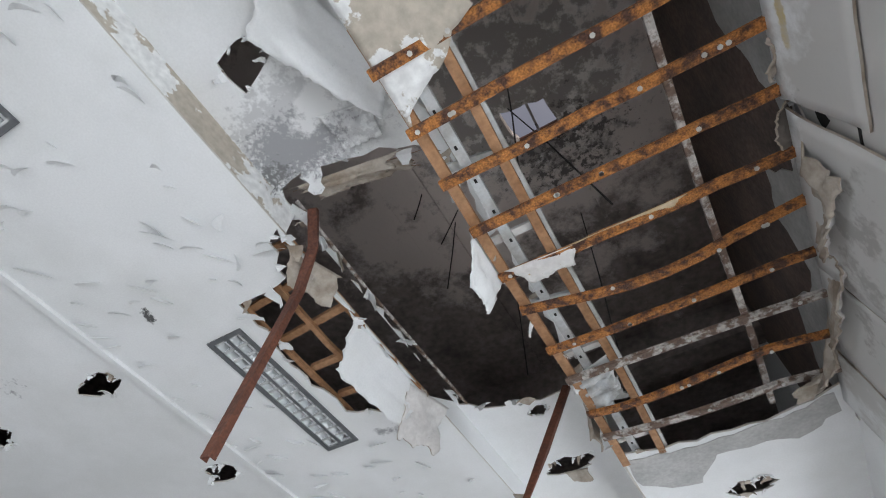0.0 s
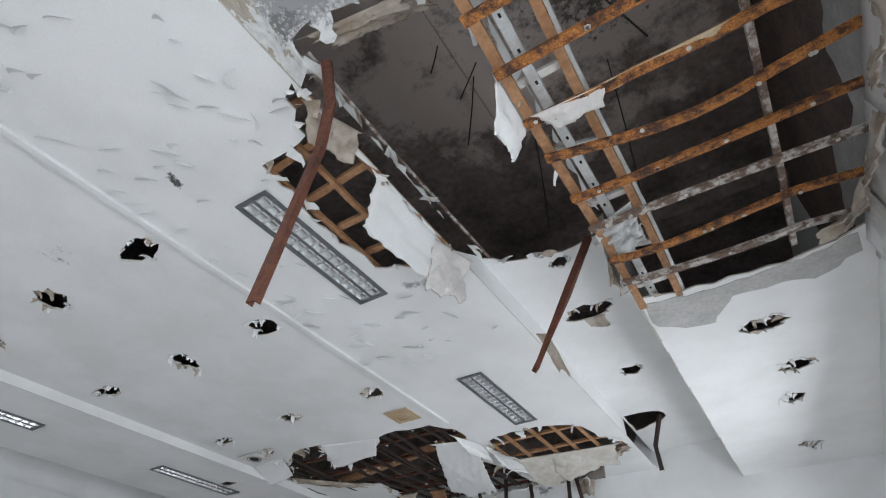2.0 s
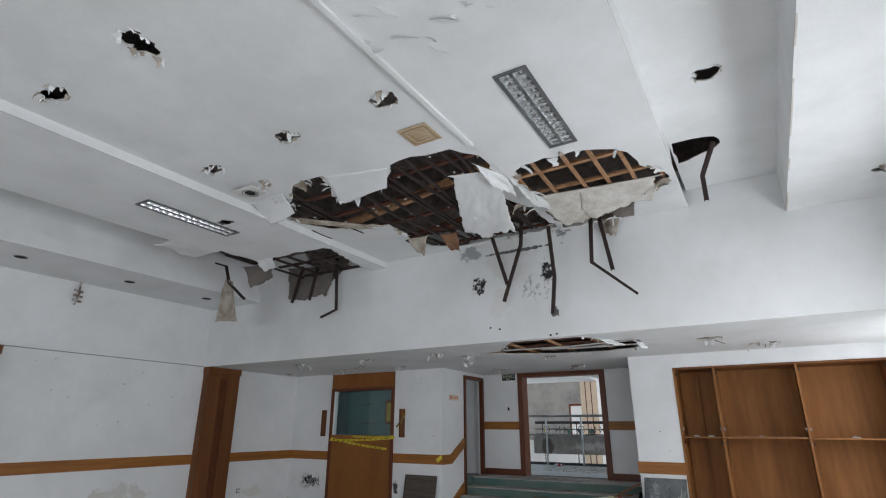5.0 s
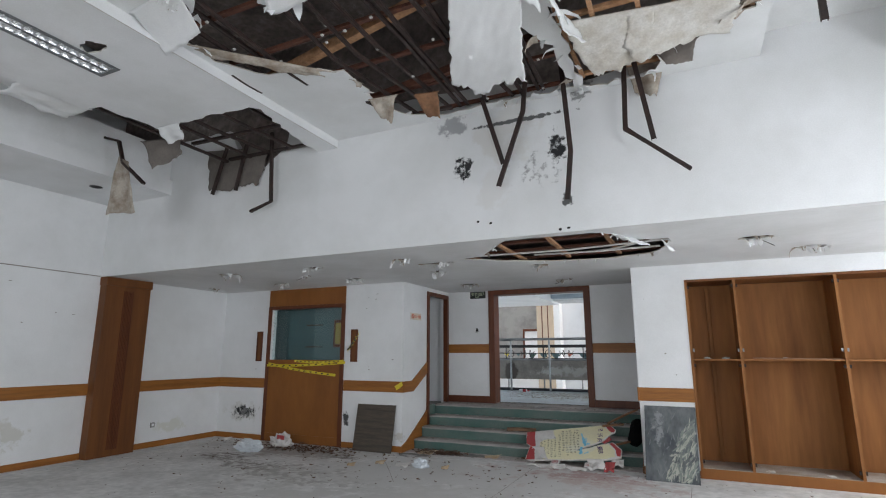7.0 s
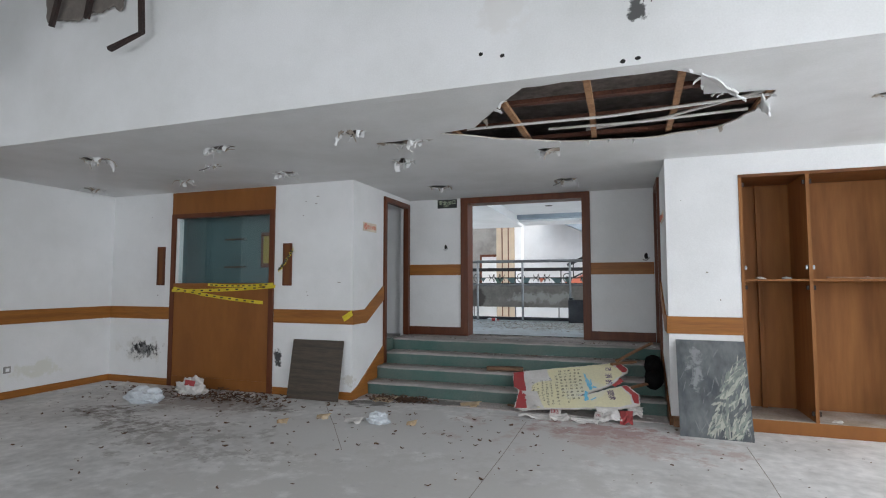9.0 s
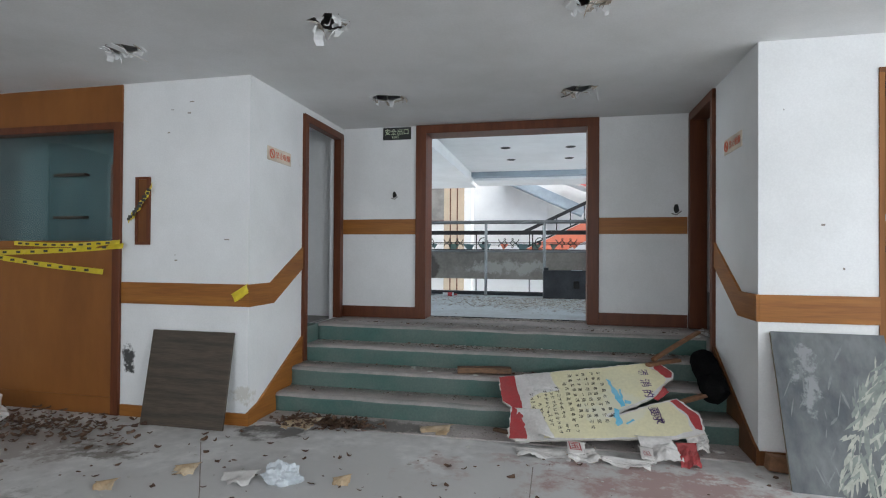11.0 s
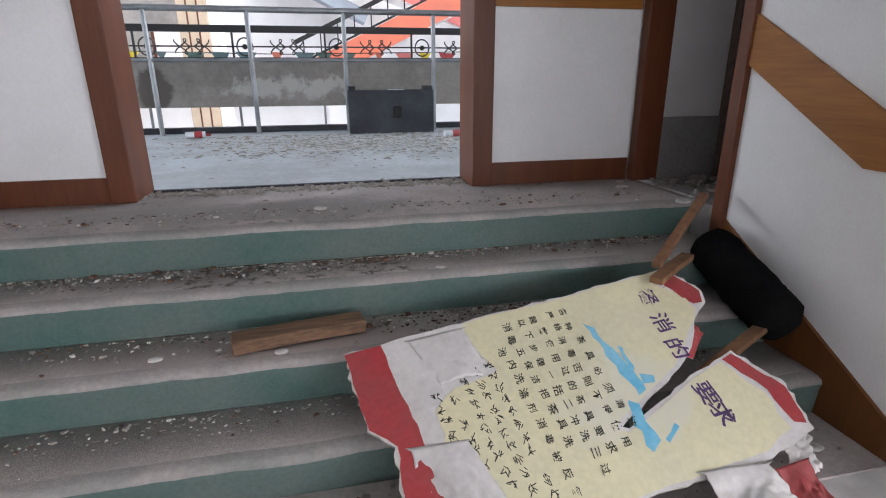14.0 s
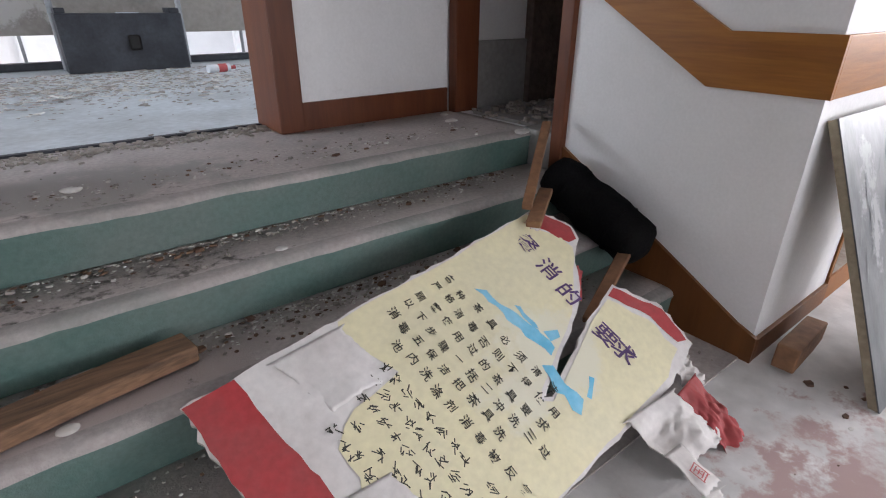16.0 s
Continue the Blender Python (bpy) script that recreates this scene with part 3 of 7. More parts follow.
wall_recess_east = wall_with("wall_recess_east", "y", YQ, YR, 0, ZC, XR, 0.1, [rect(DR0, DR1, ZL - 0.02, 2.62)], m_wall, "white painted pillar side beside the carpeted steps")
wall_cupboard = wall_with("wall_cupboard", "x", XR + 0.1, XE, 0, ZC, YQ, 0.1, [rect(-1.65, 1.47, 0.0005, 2.46)], m_wall, "white painted wall around the built-in cupboard")
wall_doorway = wall_with("wall_doorway", "x", -8.2, 1.6, 0, 3.9, YR, 0.22, [rect(-4.93, -3.23, ZL - 0.03, 2.60)], m_wall, "white panelled wall round the wide doorway")
wall_upper_west = structure("wall_upper_west", box(XW, XW + 0.012, YS, YB, 2.685, 3.8), m_wall, "white boarded upper wall with a crack line", "wall")

# shallow rooms behind the openings
structure("wall_side_room", boxes((-7.3, -7.2, 10.66, YR, 0, ZC), (-7.3, XL - 0.1, 10.56, 10.66, 0, ZC)), m_white2, "pale grey wall of a small side room", "wall")
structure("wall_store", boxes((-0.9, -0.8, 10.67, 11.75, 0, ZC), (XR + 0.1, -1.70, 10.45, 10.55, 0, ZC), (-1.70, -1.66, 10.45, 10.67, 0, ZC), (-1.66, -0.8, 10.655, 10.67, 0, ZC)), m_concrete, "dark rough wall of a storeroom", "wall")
structure("wall_store_back", box(-1.78, -0.9, 11.69, 11.745, ZL - 0.004, ZC), m_brick, "dark unplastered back wall of the storeroom", "wall")
structure("wall_store_pier_base", box(-2.2, -1.785, 11.72, 11.747, ZL - 0.004, 0.97, 0.006), m_cement, "bare cement base of a plastered pier", "wall")
structure("floor_side_rooms", boxes((-7.2, XL - 0.1, 10.66, YR, 0.4, ZL - 0.004), (XR + 0.1, -1.70, 10.55, YR, 0.4, ZL - 0.004), (-1.70, -0.9, 10.67, YR, 0.4, ZL - 0.004)), m_cement, "grey cement floor of the side rooms", "floor")
structure("wall_glass_room", boxes((-9.0, -6.6, 10.5, 10.55, 0, ZC), (-9.0, -8.95, 10.08, 10.5, 0, ZC), (-6.65, -6.6, 10.08, 10.5, 0, ZC)), m_teal, "teal painted wall behind the glazed panel", "wall")

# ceilings
LAMPS_B, LAMPS_C = [(-1.81, 1.34), (-1.81, 4.04), (-1.81, -1.40)], [(-6.36, 3.91), (-6.36, 1.20), (-6.36, -1.5)]


def lamp_cut(x, y):
    return rect(x + 0.02, x + 0.25, y + 0.02, y + 1.23)


HOLE_A = [(-4.57, 4.65), (-4.14, 4.64), (-4.41, 5.10), (-4.31, 5.21), (-3.55, 5.03), (-3.37, 4.83), (-3.08, 4.78), (-2.67, 4.85), (-2.48, 5.1), (-2.48, 5.55), (-2.75, 6.1), (-2.5, 6.6),
          (-2.48, 7.40), (-4.0, 7.40), (-4.5, 7.02), (-4.39, 6.48), (-4.38, 6.17), (-4.82, 6.0), (-5.18, 5.85), (-5.36, 5.55), (-5.35, 5.2), (-4.83, 4.89)]
small_a = [(-2.75, 1.28, 0.17, 0.11), (-3.87, 1.28, 0.16, 0.13), (-2.73, 2.46, 0.15, 0.12), (-3.79, 2.45, 0.10, 0.15), (-4.97, 2.44, 0.14, 0.09),
           (-2.72, 3.88, 0.13, 0.12), (-3.85, 3.88, 0.13, 0.10), (-4.99, 3.95, 0.14, 0.08), (-4.98, 1.34, 0.14, 0.1), (-4.78, 4.42, 0.07, 0.05), (-4.98, 4.84, 0.07, 0.12), (-3.85, 0.0, 0.15, 0.1), (-2.75, 0.0, 0.15, 0.1)]
loops_a = [blob(x, y, rx, ry, 11 + i) for i, (x, y, rx, ry) in enumerate(small_a)]
ceiling_a = structure("ceiling_field", plate(rect(-5.42, -2.42, YS, YB), [jag(HOLE_A, 0.045, 0.11, 3)] + loops_a, flat(4.12), 0.012), [m_ceiling, m_board],
                      "white plasterboard ceiling punched with torn lamp holes", "ceiling")
bm = bmesh.new()
for i, lp in enumerate(loops_a):
    flaps(bm, lp, flat(4.12), 50 + i, 13, 0.105)
flaps(bm, jag(HOLE_A, 0.04, 0.16, 3), flat(4.12), 77, 40, 0.2)
part("torn_edge", bm, [m_ceiling, m_paper], ceiling_a, "shreds of torn board and paper")

HOLE_B1 = [(-1.42, 1.2), (-1.05, 1.18), (-0.98, 0.95), (-0.88, 0.9), (-0.88, 2.42), (-1.15, 2.46), (-1.44, 2.3), (-1.46, 1.9)]
HOLE_B2 = [(-2.39, 5.86), (-2.31, 5.58), (-2.17, 5.49), (-1.84, 5.5), (-1.65, 5.47), (-1.44, 5.55), (-1.3, 5.63), (-1.2, 5.75), (-1.15, 6.1), (-0.95, 6.3), (-0.95, 6.72), (-1.6, 6.9), (-1.75, 7.42), (-2.39, 7.42)]
ceiling_b = structure("ceiling_lamp_band", plate(rect(-2.42, -0.865, YS, YB), [jag(HOLE_B1, 0.03, 0.08, 5), jag(HOLE_B2, 0.04, 0.1, 6)] + [lamp_cut(*q) for q in LAMPS_B], flat(4.10), 0.014), [m_ceiling, m_board],
                      "white plasterboard ceiling band with flaking paint and ragged holes", "ceiling")
bm = bmesh.new()
flaps(bm, jag(HOLE_B1, 0.03, 0.12, 5), flat(4.10), 31, 22, 0.14)
flaps(bm, jag(HOLE_B2, 0.04, 0.14, 6), flat(4.10), 32, 34, 0.2)
part("torn_edge", bm, [m_ceiling, m_paper], ceiling_b, "shreds of torn board and paper")

HOLE_T = [(-0.85, 0.80), (-0.62, 0.76), (-0.40, 0.82), (-0.15, 0.9), (0.07, 1.05), (0.07, 3.08), (-0.3, 3.1), (-0.6, 3.02), (-0.85, 2.85)]
HOLE_T2 = [(-0.84, 6.22), (-0.65, 6.22), (-0.45, 6.28), (-0.41, 6.46), (-0.5, 6.57), (-0.84, 6.72)]
small_t = [(-0.41, 3.96, 0.22, 0.11), (-0.43, 5.17, 0.13, 0.1), (-0.54, 0.19, 0.12, 0.10), (-0.35, 3.2, 0.09, 0.06)]
loops_t = [blob(x, y, rx, ry, 211 + i) for i, (x, y, rx, ry) in enumerate(small_t)]
loops_t[2] = jag([(-0.66, 0.11), (-0.46, 0.08), (-0.40, 0.2), (-0.5, 0.24), (-0.64, 0.29)], 0.015, 0.05, 8)
ceiling_tray = structure("ceiling_tray", plate(rect(-0.865, 0.09, YS, YB), [jag(HOLE_T, 0.03, 0.08, 7), jag(HOLE_T2, 0.02, 0.09, 9)] + loops_t, flat(4.315), 0.012), [m_ceiling, m_board],
                         "white raised plasterboard ceiling strip with mould and a collapsed stretch", "ceiling")
bm = bmesh.new()
for i, lp in enumerate(loops_t):
    flaps(bm, lp, flat(4.315), 150 + i, 9, 0.08)
flaps(bm, jag(HOLE_T, 0.03, 0.14, 7), flat(4.315), 160, 26, 0.2)
part("torn_edge", bm, [m_ceiling, m_paper], ceiling_tray, "shreds of torn board and paper")

HOLE_S = [(0.10, 0.42), (0.5, 0.32), (1.0, 0.25), (1.45, 0.3), (1.485, 1.0), (1.48, 2.2), (1.485, 3.22), (1.1, 3.36), (0.8, 3.38), (0.37, 3.36), (0.10, 3.28)]
small_s = [(0.79, 4.08, 0.16, 0.10), (0.93, 4.85, 0.14, 0.10), (0.83, 5.49, 0.10, 0.12), (0.86, 6.78, 0.13, 0.08)]
loops_s = [blob(x, y, rx, ry, 311 + i) for i, (x, y, rx, ry) in enumerate(small_s)]
soffit_east = structure("ceiling_soffit", plate(rect(0.09, XE, YS, YB), [jag(HOLE_S, 0.03, 0.1, 10)] + loops_s, flat(3.835), 0.012), [m_ceiling, m_board],
                        "white lower soffit along the window wall, half collapsed", "ceiling")
bm = bmesh.new()
for i, lp in enumerate(loops_s):
    flaps(bm, lp, flat(3.835), 350 + i, 14, 0.11)
flaps(bm, jag(HOLE_S, 0.03, 0.16, 10), flat(3.835), 360, 16, 0.12)
part("torn_edge", bm, [m_ceiling, m_paper], soffit_east, "shreds of torn board and paper")
# where the painted face paper has come away in front of the collapse
strip = jag([(0.10, 3.36), (0.4, 3.42), (0.8, 3.42), (1.1, 3.40), (1.40, 3.30), (1.42, 3.5), (1.15, 3.66), (1.02, 3.6), (0.66, 3.58), (0.5, 3.86), (0.3, 3.82), (0.13, 3.7)], 0.02, 0.07, 12)
part("stripped_patch", plate(strip, [], flat(3.831), 0.003), [m_greyboard, m_greyboard], soffit_east, "bare grey board under stripped paint")


def face_y(x):
    return lambda u, v, w: (x + w, u, v)


structure("ceiling_step_soffit", plate(jag([(3.30, 3.835), (YB, 3.835), (YB, 4.327), (3.12, 4.327)], 0.012, 0.3, 14), [], face_y(0.09), 0.012), [m_ceiling, m_board], "white side face of the lower soffit", "ceiling")
structure("ceiling_step_soffit_south", plate(jag([(YS, 3.835), (0.42, 3.835), (0.8, 4.327), (YS, 4.327)], 0.012, 0.3, 15), [], face_y(0.09), 0.012), [m_ceiling, m_board], "peeling side face of the lower soffit", "ceiling")
structure("ceiling_step_tray", plate([Vector(p) for p in ((YS, 4.114), (0.95, 4.114), (0.95, 4.315), (YS, 4.315))], [], face_y(-0.877), 0.012), [m_stained, m_board], "stained white and brown edge of the lamp band", "ceiling")
structure("ceiling_step_tray_north", plate([Vector(p) for p in ((2.45, 4.114), (6.28, 4.114), (6.28, 4.315), (2.8, 4.315))], [], face_y(-0.877), 0.012), [m_ceiling, m_board], "white edge of the lamp band", "ceiling")
structure("ceiling_step_west", plate([Vector(p) for p in ((YS, 4.02), (YB, 4.02), (YB, 4.13), (YS, 4.13))], [], face_y(-5.432), 0.012), [m_ceiling, m_board], "white step between two ceiling levels", "ceiling")
TEAR_C = [(-5.43, YB), (-5.72, YB), (-5.68, 6.95), (-5.52, 6.3), (-5.6, 6.21), (-6.56, 6.16), (-6.76, 6.25), (-6.95, 6.16), (-6.98, 5.55), (-7.2, 5.5)]
ceiling_c = structure("ceiling_west", plate([Vector((-7.2, YS)), Vector((-5.43, YS))] + jag(TEAR_C, 0.03, 0.09, 16)[:-28], [blob(-5.97, 4.84, 0.13, 0.08, 17)] + [lamp_cut(*q) for q in LAMPS_C], flat(4.02), 0.012), [m_ceiling, m_board],
                      "white lower ceiling band with a broken corner", "ceiling")
ceiling_cove = structure("ceiling_cove", boxes((-8.5, -7.2, YS, 5.45, 4.5, 4.52), (-7.2, -7.17, YS, 5.5, 4.035, 4.5)), m_ceiling, "white raised cove beside the wall beam", "ceiling")
beam_west = structure("beam_west", boxes((XW + 0.012, -8.40, YS, YB, 3.80, 4.02), (XW + 0.012, -8.46, YS, YB, 4.02, 4.5)), m_ceiling, "white boxed beam along the wall", "beam")
bulk = plate([Vector((XW, ZC)), Vector((XE, ZC)), Vector((XE, 4.6))] + jag([(-1.0, 4.6), (-1.2, 4.2), (-1.5, 4.12), (-1.9, 4.28), (-2.4, 4.22), (-2.9, 4.3), (-3.3, 4.4), (-6.2, 4.5), (-6.25, 4.2), (-6.6, 3.95), (-7.1, 4.25), (-7.3, 4.6), (XW, 4.6)], 0.012, 0.12, 18)[:-72], [],
             lambda u, v, w: (u, YB + w, v), 0.1)
bulkhead = structure("wall_bulkhead", bulk, [m_bulkhead, m_bulkhead], "white bulkhead wall stained with black mould and damp", "wall")
HOLE_L = [(-4.18, 8.44), (-3.85, 8.38), (-3.32, 7.62), (-2.96, 7.60), (-2.43, 7.58), (-2.25, 7.8), (-2.19, 8.15), (-1.75, 8.22), (-1.78, 8.65), (-1.98, 9.02), (-2.53, 9.18), (-3.23, 9.05), (-3.78, 8.75)]
small_l = [(-7.83, 8.15, .12, .07), (-9.46, 9.39, .1, .1), (-6.29, 8.22, .13, .06), (-6.87, 8.76, .06, .05), (-6.42, 9.36, .12, .06), (-4.86, 8.18, .10, .06), (-4.58, 8.60, .2, .05), (-4.86, 9.27, .1, .09),
           (-5.01, 10.75, .15, .07), (-3.40, 10.82, .12, .08), (-0.94, 8.56, .13, .06), (-0.33, 9.36, .14, .08), (-7.81, 9.30, .08, .04), (-3.39, 9.3, .1, .05)]
loops_l = [blob(x, y, rx * 1.25, ry * 1.35, 411 + i, 14) for i, (x, y, rx, ry) in enumerate(small_l)]
ceiling_low = structure("ceiling_low", plate(rect(XW, XE, YB + 0.1, YR), [jag([(x, max(y, 7.64)) for x, y in HOLE_L], 0.015, 0.09, 19)] + loops_l, flat(ZC), 0.012), [m_ceiling, m_board],
                        "low white plasterboard ceiling with torn holes and wires", "ceiling")
bm = bmesh.new()
for i, lp in enumerate(loops_l):
    flaps(bm, lp, flat(ZC), 450 + i, 13, 0.14)
flaps(bm, jag(HOLE_L, 0.015, 0.14, 19), flat(ZC), 480, 22, 0.09)
part("torn_edge", bm, [m_ceiling, m_paper], ceiling_low, "shreds of torn board and paper")
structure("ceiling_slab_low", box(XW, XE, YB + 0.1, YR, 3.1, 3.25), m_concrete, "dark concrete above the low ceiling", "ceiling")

structure("trim_ceiling_bead", boxes((-2.445, -2.405, YS, 4.85, 4.076, 4.119), (-2.445, -2.405, 7.42, YB, 4.076, 4.119)), m_ceiling, "slim painted bead between the ceiling bands", "trim")
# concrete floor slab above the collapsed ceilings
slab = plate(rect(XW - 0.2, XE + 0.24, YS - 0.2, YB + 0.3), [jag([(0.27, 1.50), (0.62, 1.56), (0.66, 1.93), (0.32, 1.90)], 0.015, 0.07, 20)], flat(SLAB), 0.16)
slab_ob = structure("ceiling_concrete_slab", slab, [m_concrete, m_concrete], "bare dark concrete slab above the fallen ceiling, painted paler round its hole", "ceiling")
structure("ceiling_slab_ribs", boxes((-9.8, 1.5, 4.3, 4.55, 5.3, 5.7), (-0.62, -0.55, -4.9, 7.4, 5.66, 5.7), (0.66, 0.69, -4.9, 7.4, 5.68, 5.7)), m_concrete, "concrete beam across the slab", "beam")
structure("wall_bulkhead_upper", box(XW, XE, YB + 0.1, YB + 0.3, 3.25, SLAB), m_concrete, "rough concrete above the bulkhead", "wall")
structure("wall_plaster_band", plate(jag([(0.2, 3.80), (3.6, 3.80), (3.6, 4.2), (3.0, 4.32), (2.75, 4.1), (2.5, 4.02), (2.3, 4.28), (1.95, 4.30), (1.8, 3.98), (1.55, 3.92), (1.4, 4.0), (1.15, 4.45), (0.8, 4.55), (0.5, 4.2), (0.2, 4.3)], 0.03, 0.1, 21), [], lambda u, v, w: (XE - 0.004 - w, u, v), 0.008), [m_greyboard, m_board], "ragged grey plaster above the window wall", "wall")
structure("wall_brick_band", box(XE - 0.003, XE + 0.1, -0.5, 4.5, 4.0, 5.7), m_brick, "dark red brickwork above the window wall", "wall")
peel = thing("peeling_wall_board", (1.48, 1.8, 3.5), "white wall boarding cracked and bowing off the wall", "wall board")
for i, (y0, y1, z0, z1, k) in enumerate(((1.35, 2.25, 3.2, 3.80, 0.03), (2.25, 2.9, 3.28, 3.82, 0.02), (2.9, 3.4, 3.3, 3.84, 0.03), (0.7, 1.3, 3.35, 3.8, 0.04))):
    part("board", sheet([(1.47 - k, y1, z1), (1.47 - k, y0, z1), (1.485, y0, z0), (1.485, y1, z0)], 6, 4, 0.006, 600 + i, 0.01, 0.0, 0.0, 0.06), [m_wall, m_paper], peel)

# steps
def stair():
    st = thing("steps", (-4.07, 10.7, 0), "wide flight of four steps in worn green carpet", "stairs", kind="structure")
    ys = [10.355, 10.62, 10.885, 11.14]
    for i, y in enumerate(ys):
        back = ys[i + 1] if i < 3 else YR + 0.208
        z0, z1 = 0 if i == 0 else 0.1575 * i, 0.1575 * (i + 1)
        bm = bmesh.new()
        n = 70
        rnd = random.Random(70 + i)
        sec = [(y + 0.014, z0), (y + 0.006, z1 - 0.045), (y + 0.0, z1 - 0.026), (y + 0.006, z1 - 0.011), (y + 0.022, z1 - 0.003), (y + 0.05, z1), (back + 0.014, z1), (back + 0.014, z0)]
        rows = []
        for k in range(n + 1):
            x = XL + (XR - XL) * k / n
            w = 0.008 * noise.noise((x * 3, i * 7.1, 0)) + 0.004 * noise.noise((x * 14, i * 3.1, 5))
            rows.append([bm.verts.new((x, p + (w if 0 < j < 5 else 0), q + (w * 0.6 if 1 < j < 6 else 0))) for j, (p, q) in enumerate(sec)])
        for a, b in zip(rows, rows[1:]):
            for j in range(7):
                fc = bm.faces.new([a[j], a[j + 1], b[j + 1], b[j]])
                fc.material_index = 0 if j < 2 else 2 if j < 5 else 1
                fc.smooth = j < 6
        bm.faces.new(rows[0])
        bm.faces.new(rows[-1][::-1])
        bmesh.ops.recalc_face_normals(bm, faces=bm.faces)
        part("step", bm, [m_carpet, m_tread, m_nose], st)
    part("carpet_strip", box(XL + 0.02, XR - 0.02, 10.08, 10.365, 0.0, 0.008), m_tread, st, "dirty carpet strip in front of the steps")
    return st


stair()

# skirtings, dado rails and frames
def trim(name, bm, material, label):
    return tagged(part(name, bm, material), label, "trim", kind="structure")


T = 0.016
trim("baseboard_west", box(XW, XW + T, YS, YP, 0, 0.09, 0.003), m_woodh, "orange wooden skirting board")
trim("baseboard_panel", boxes((XW + T, -8.70, YP - T, YP, 0, 0.09), (-6.97, XL, YP - T, YP, 0, 0.09)), m_woodh, "orange wooden skirting board")
trim("dado_west", box(XW, XW + T, YS, YP, 0.90, 1.07, 0.003), m_woodh, "orange wooden dado rail")
trim("dado_panel", boxes((XW + T, -8.70, YP - T, YP, 0.90, 1.07), (-6.97, XL, YP - T, YP, 0.90, 1.07)), m_woodh, "orange wooden dado rail")
trim("dado_doorway", boxes((-5.838, -5.01, YR - T, YR, 1.52, 1.68), (-3.15, -2.345, YR - T, YR, 1.52, 1.68)), m_woodh, "orange wooden dado rail")
trim("baseboard_doorway", boxes((-5.838, -5.01, YR - T, YR, ZL, 0.75), (-3.15, -2.345, YR - T, YR, ZL, 0.75)), m_frame, "red-brown wooden skirting board")
trim("dado_cupboard", box(XR + 0.001, -1.65, YQ - T, YQ, 0.90, 1.07, 0.003), m_woodh, "orange wooden dado rail")
trim("baseboard_cupboard", box(XR + 0.001, -1.65, YQ - T, YQ, 0, 0.09, 0.003), m_wood, "orange wooden skirting board")


def slope(name, x, t, low, material, label):
    pts = [(y, z) for y, z in low]
    bm = plate([Vector(p) for p in pts], [], lambda u, v, w: (x + w, u, v), t)
    return trim(name, bm, material, label)


slope("dado_recess_west", XL, T, [(YP - T, 0.90), (10.32, 0.90), (10.83, 1.18), (10.83, 1.37), (10.28, 1.07), (YP - T, 1.07)], m_woodh, "orange dado rail that climbs beside the steps")
slope("baseboard_recess_west", XL, T, [(YP - T, 0), (10.36, 0), (10.83, 0.3), (10.83, 0.56), (10.1, 0.14), (YP - T, 0.1)], m_woodh, "orange skirting that climbs beside the steps")
slope("dado_recess_east", XR, -T, [(YQ - T, 0.90), (10.40, 0.90), (10.98, 1.24), (10.98, 1.43), (10.36, 1.07), (YQ - T, 1.07)], m_woodh, "orange dado rail that climbs beside the steps")
slope("baseboard_recess_east", XR, -T, [(YQ - T, 0), (10.36, 0), (10.98, 0.35), (10.98, 0.6), (10.12, 0.13), (YQ - T, 0.1)], m_wood, "dark dusty skirting that climbs beside the steps")


def door_frame(name, label, pieces):
    f = tagged(new(name), label, "door frame", kind="structure")
    for b in pieces:
        part("frame_board", box(*b), m_frame, f)
    return f


door_frame("door_1", "wide doorway lined with red-brown wood, no doors", [
    (-5.01, -4.90, YR - 0.03, YR + 0.25, ZL, 2.60, 0.006), (-3.26, -3.15, YR - 0.03, YR + 0.25, ZL, 2.60, 0.006), (-5.01, -3.15, YR - 0.032, YR + 0.25, 2.58, 2.668, 0.006)])
door_frame("door_2", "red-brown wooden frame of an open side doorway", [
    (XL - 0.05, XL + 0.03, DL0 - 0.05, DL0 + 0.02, 0.32, 2.57, 0.005), (XL - 0.05, XL + 0.03, DL1 - 0.02, DL1 + 0.06, ZL, 2.57, 0.005), (XL - 0.052, XL + 0.028, DL0 - 0.05, DL1 + 0.06, 2.53, 2.60, 0.005)])
door_frame("door_3", "red-brown wooden frame of a dark side doorway", [
    (XR - 0.03, XR + 0.12, DR0 - 0.04, DR0 + 0.02, 0.35, 2.62, 0.005), (XR - 0.03, XR + 0.12, DR1 - 0.01, DR1 + 0.05, ZL, 2.62, 0.005), (XR - 0.028, XR + 0.122, DR0 - 0.04, DR1 + 0.05, 2.58, 2.66, 0.005)])


trim("trim_threshold_west", box(XL - 0.1, XL + 0.012, DL0 + 0.02, 11.15, 0.3, ZL - 0.003), m_carpet, "worn green carpet edge at the side doorway")
trim("trim_threshold_east", box(XR - 0.02, XR + 0.1, DR0 + 0.02, 11.2, 0.3, ZL + 0.004), m_cement, "rough cement threshold of the dark doorway")
trim("trim_crack_west", box(XW, XW + 0.004, YS, YB, 2.672, 2.684), m_rubble, "dark open joint under the upper wall boards")


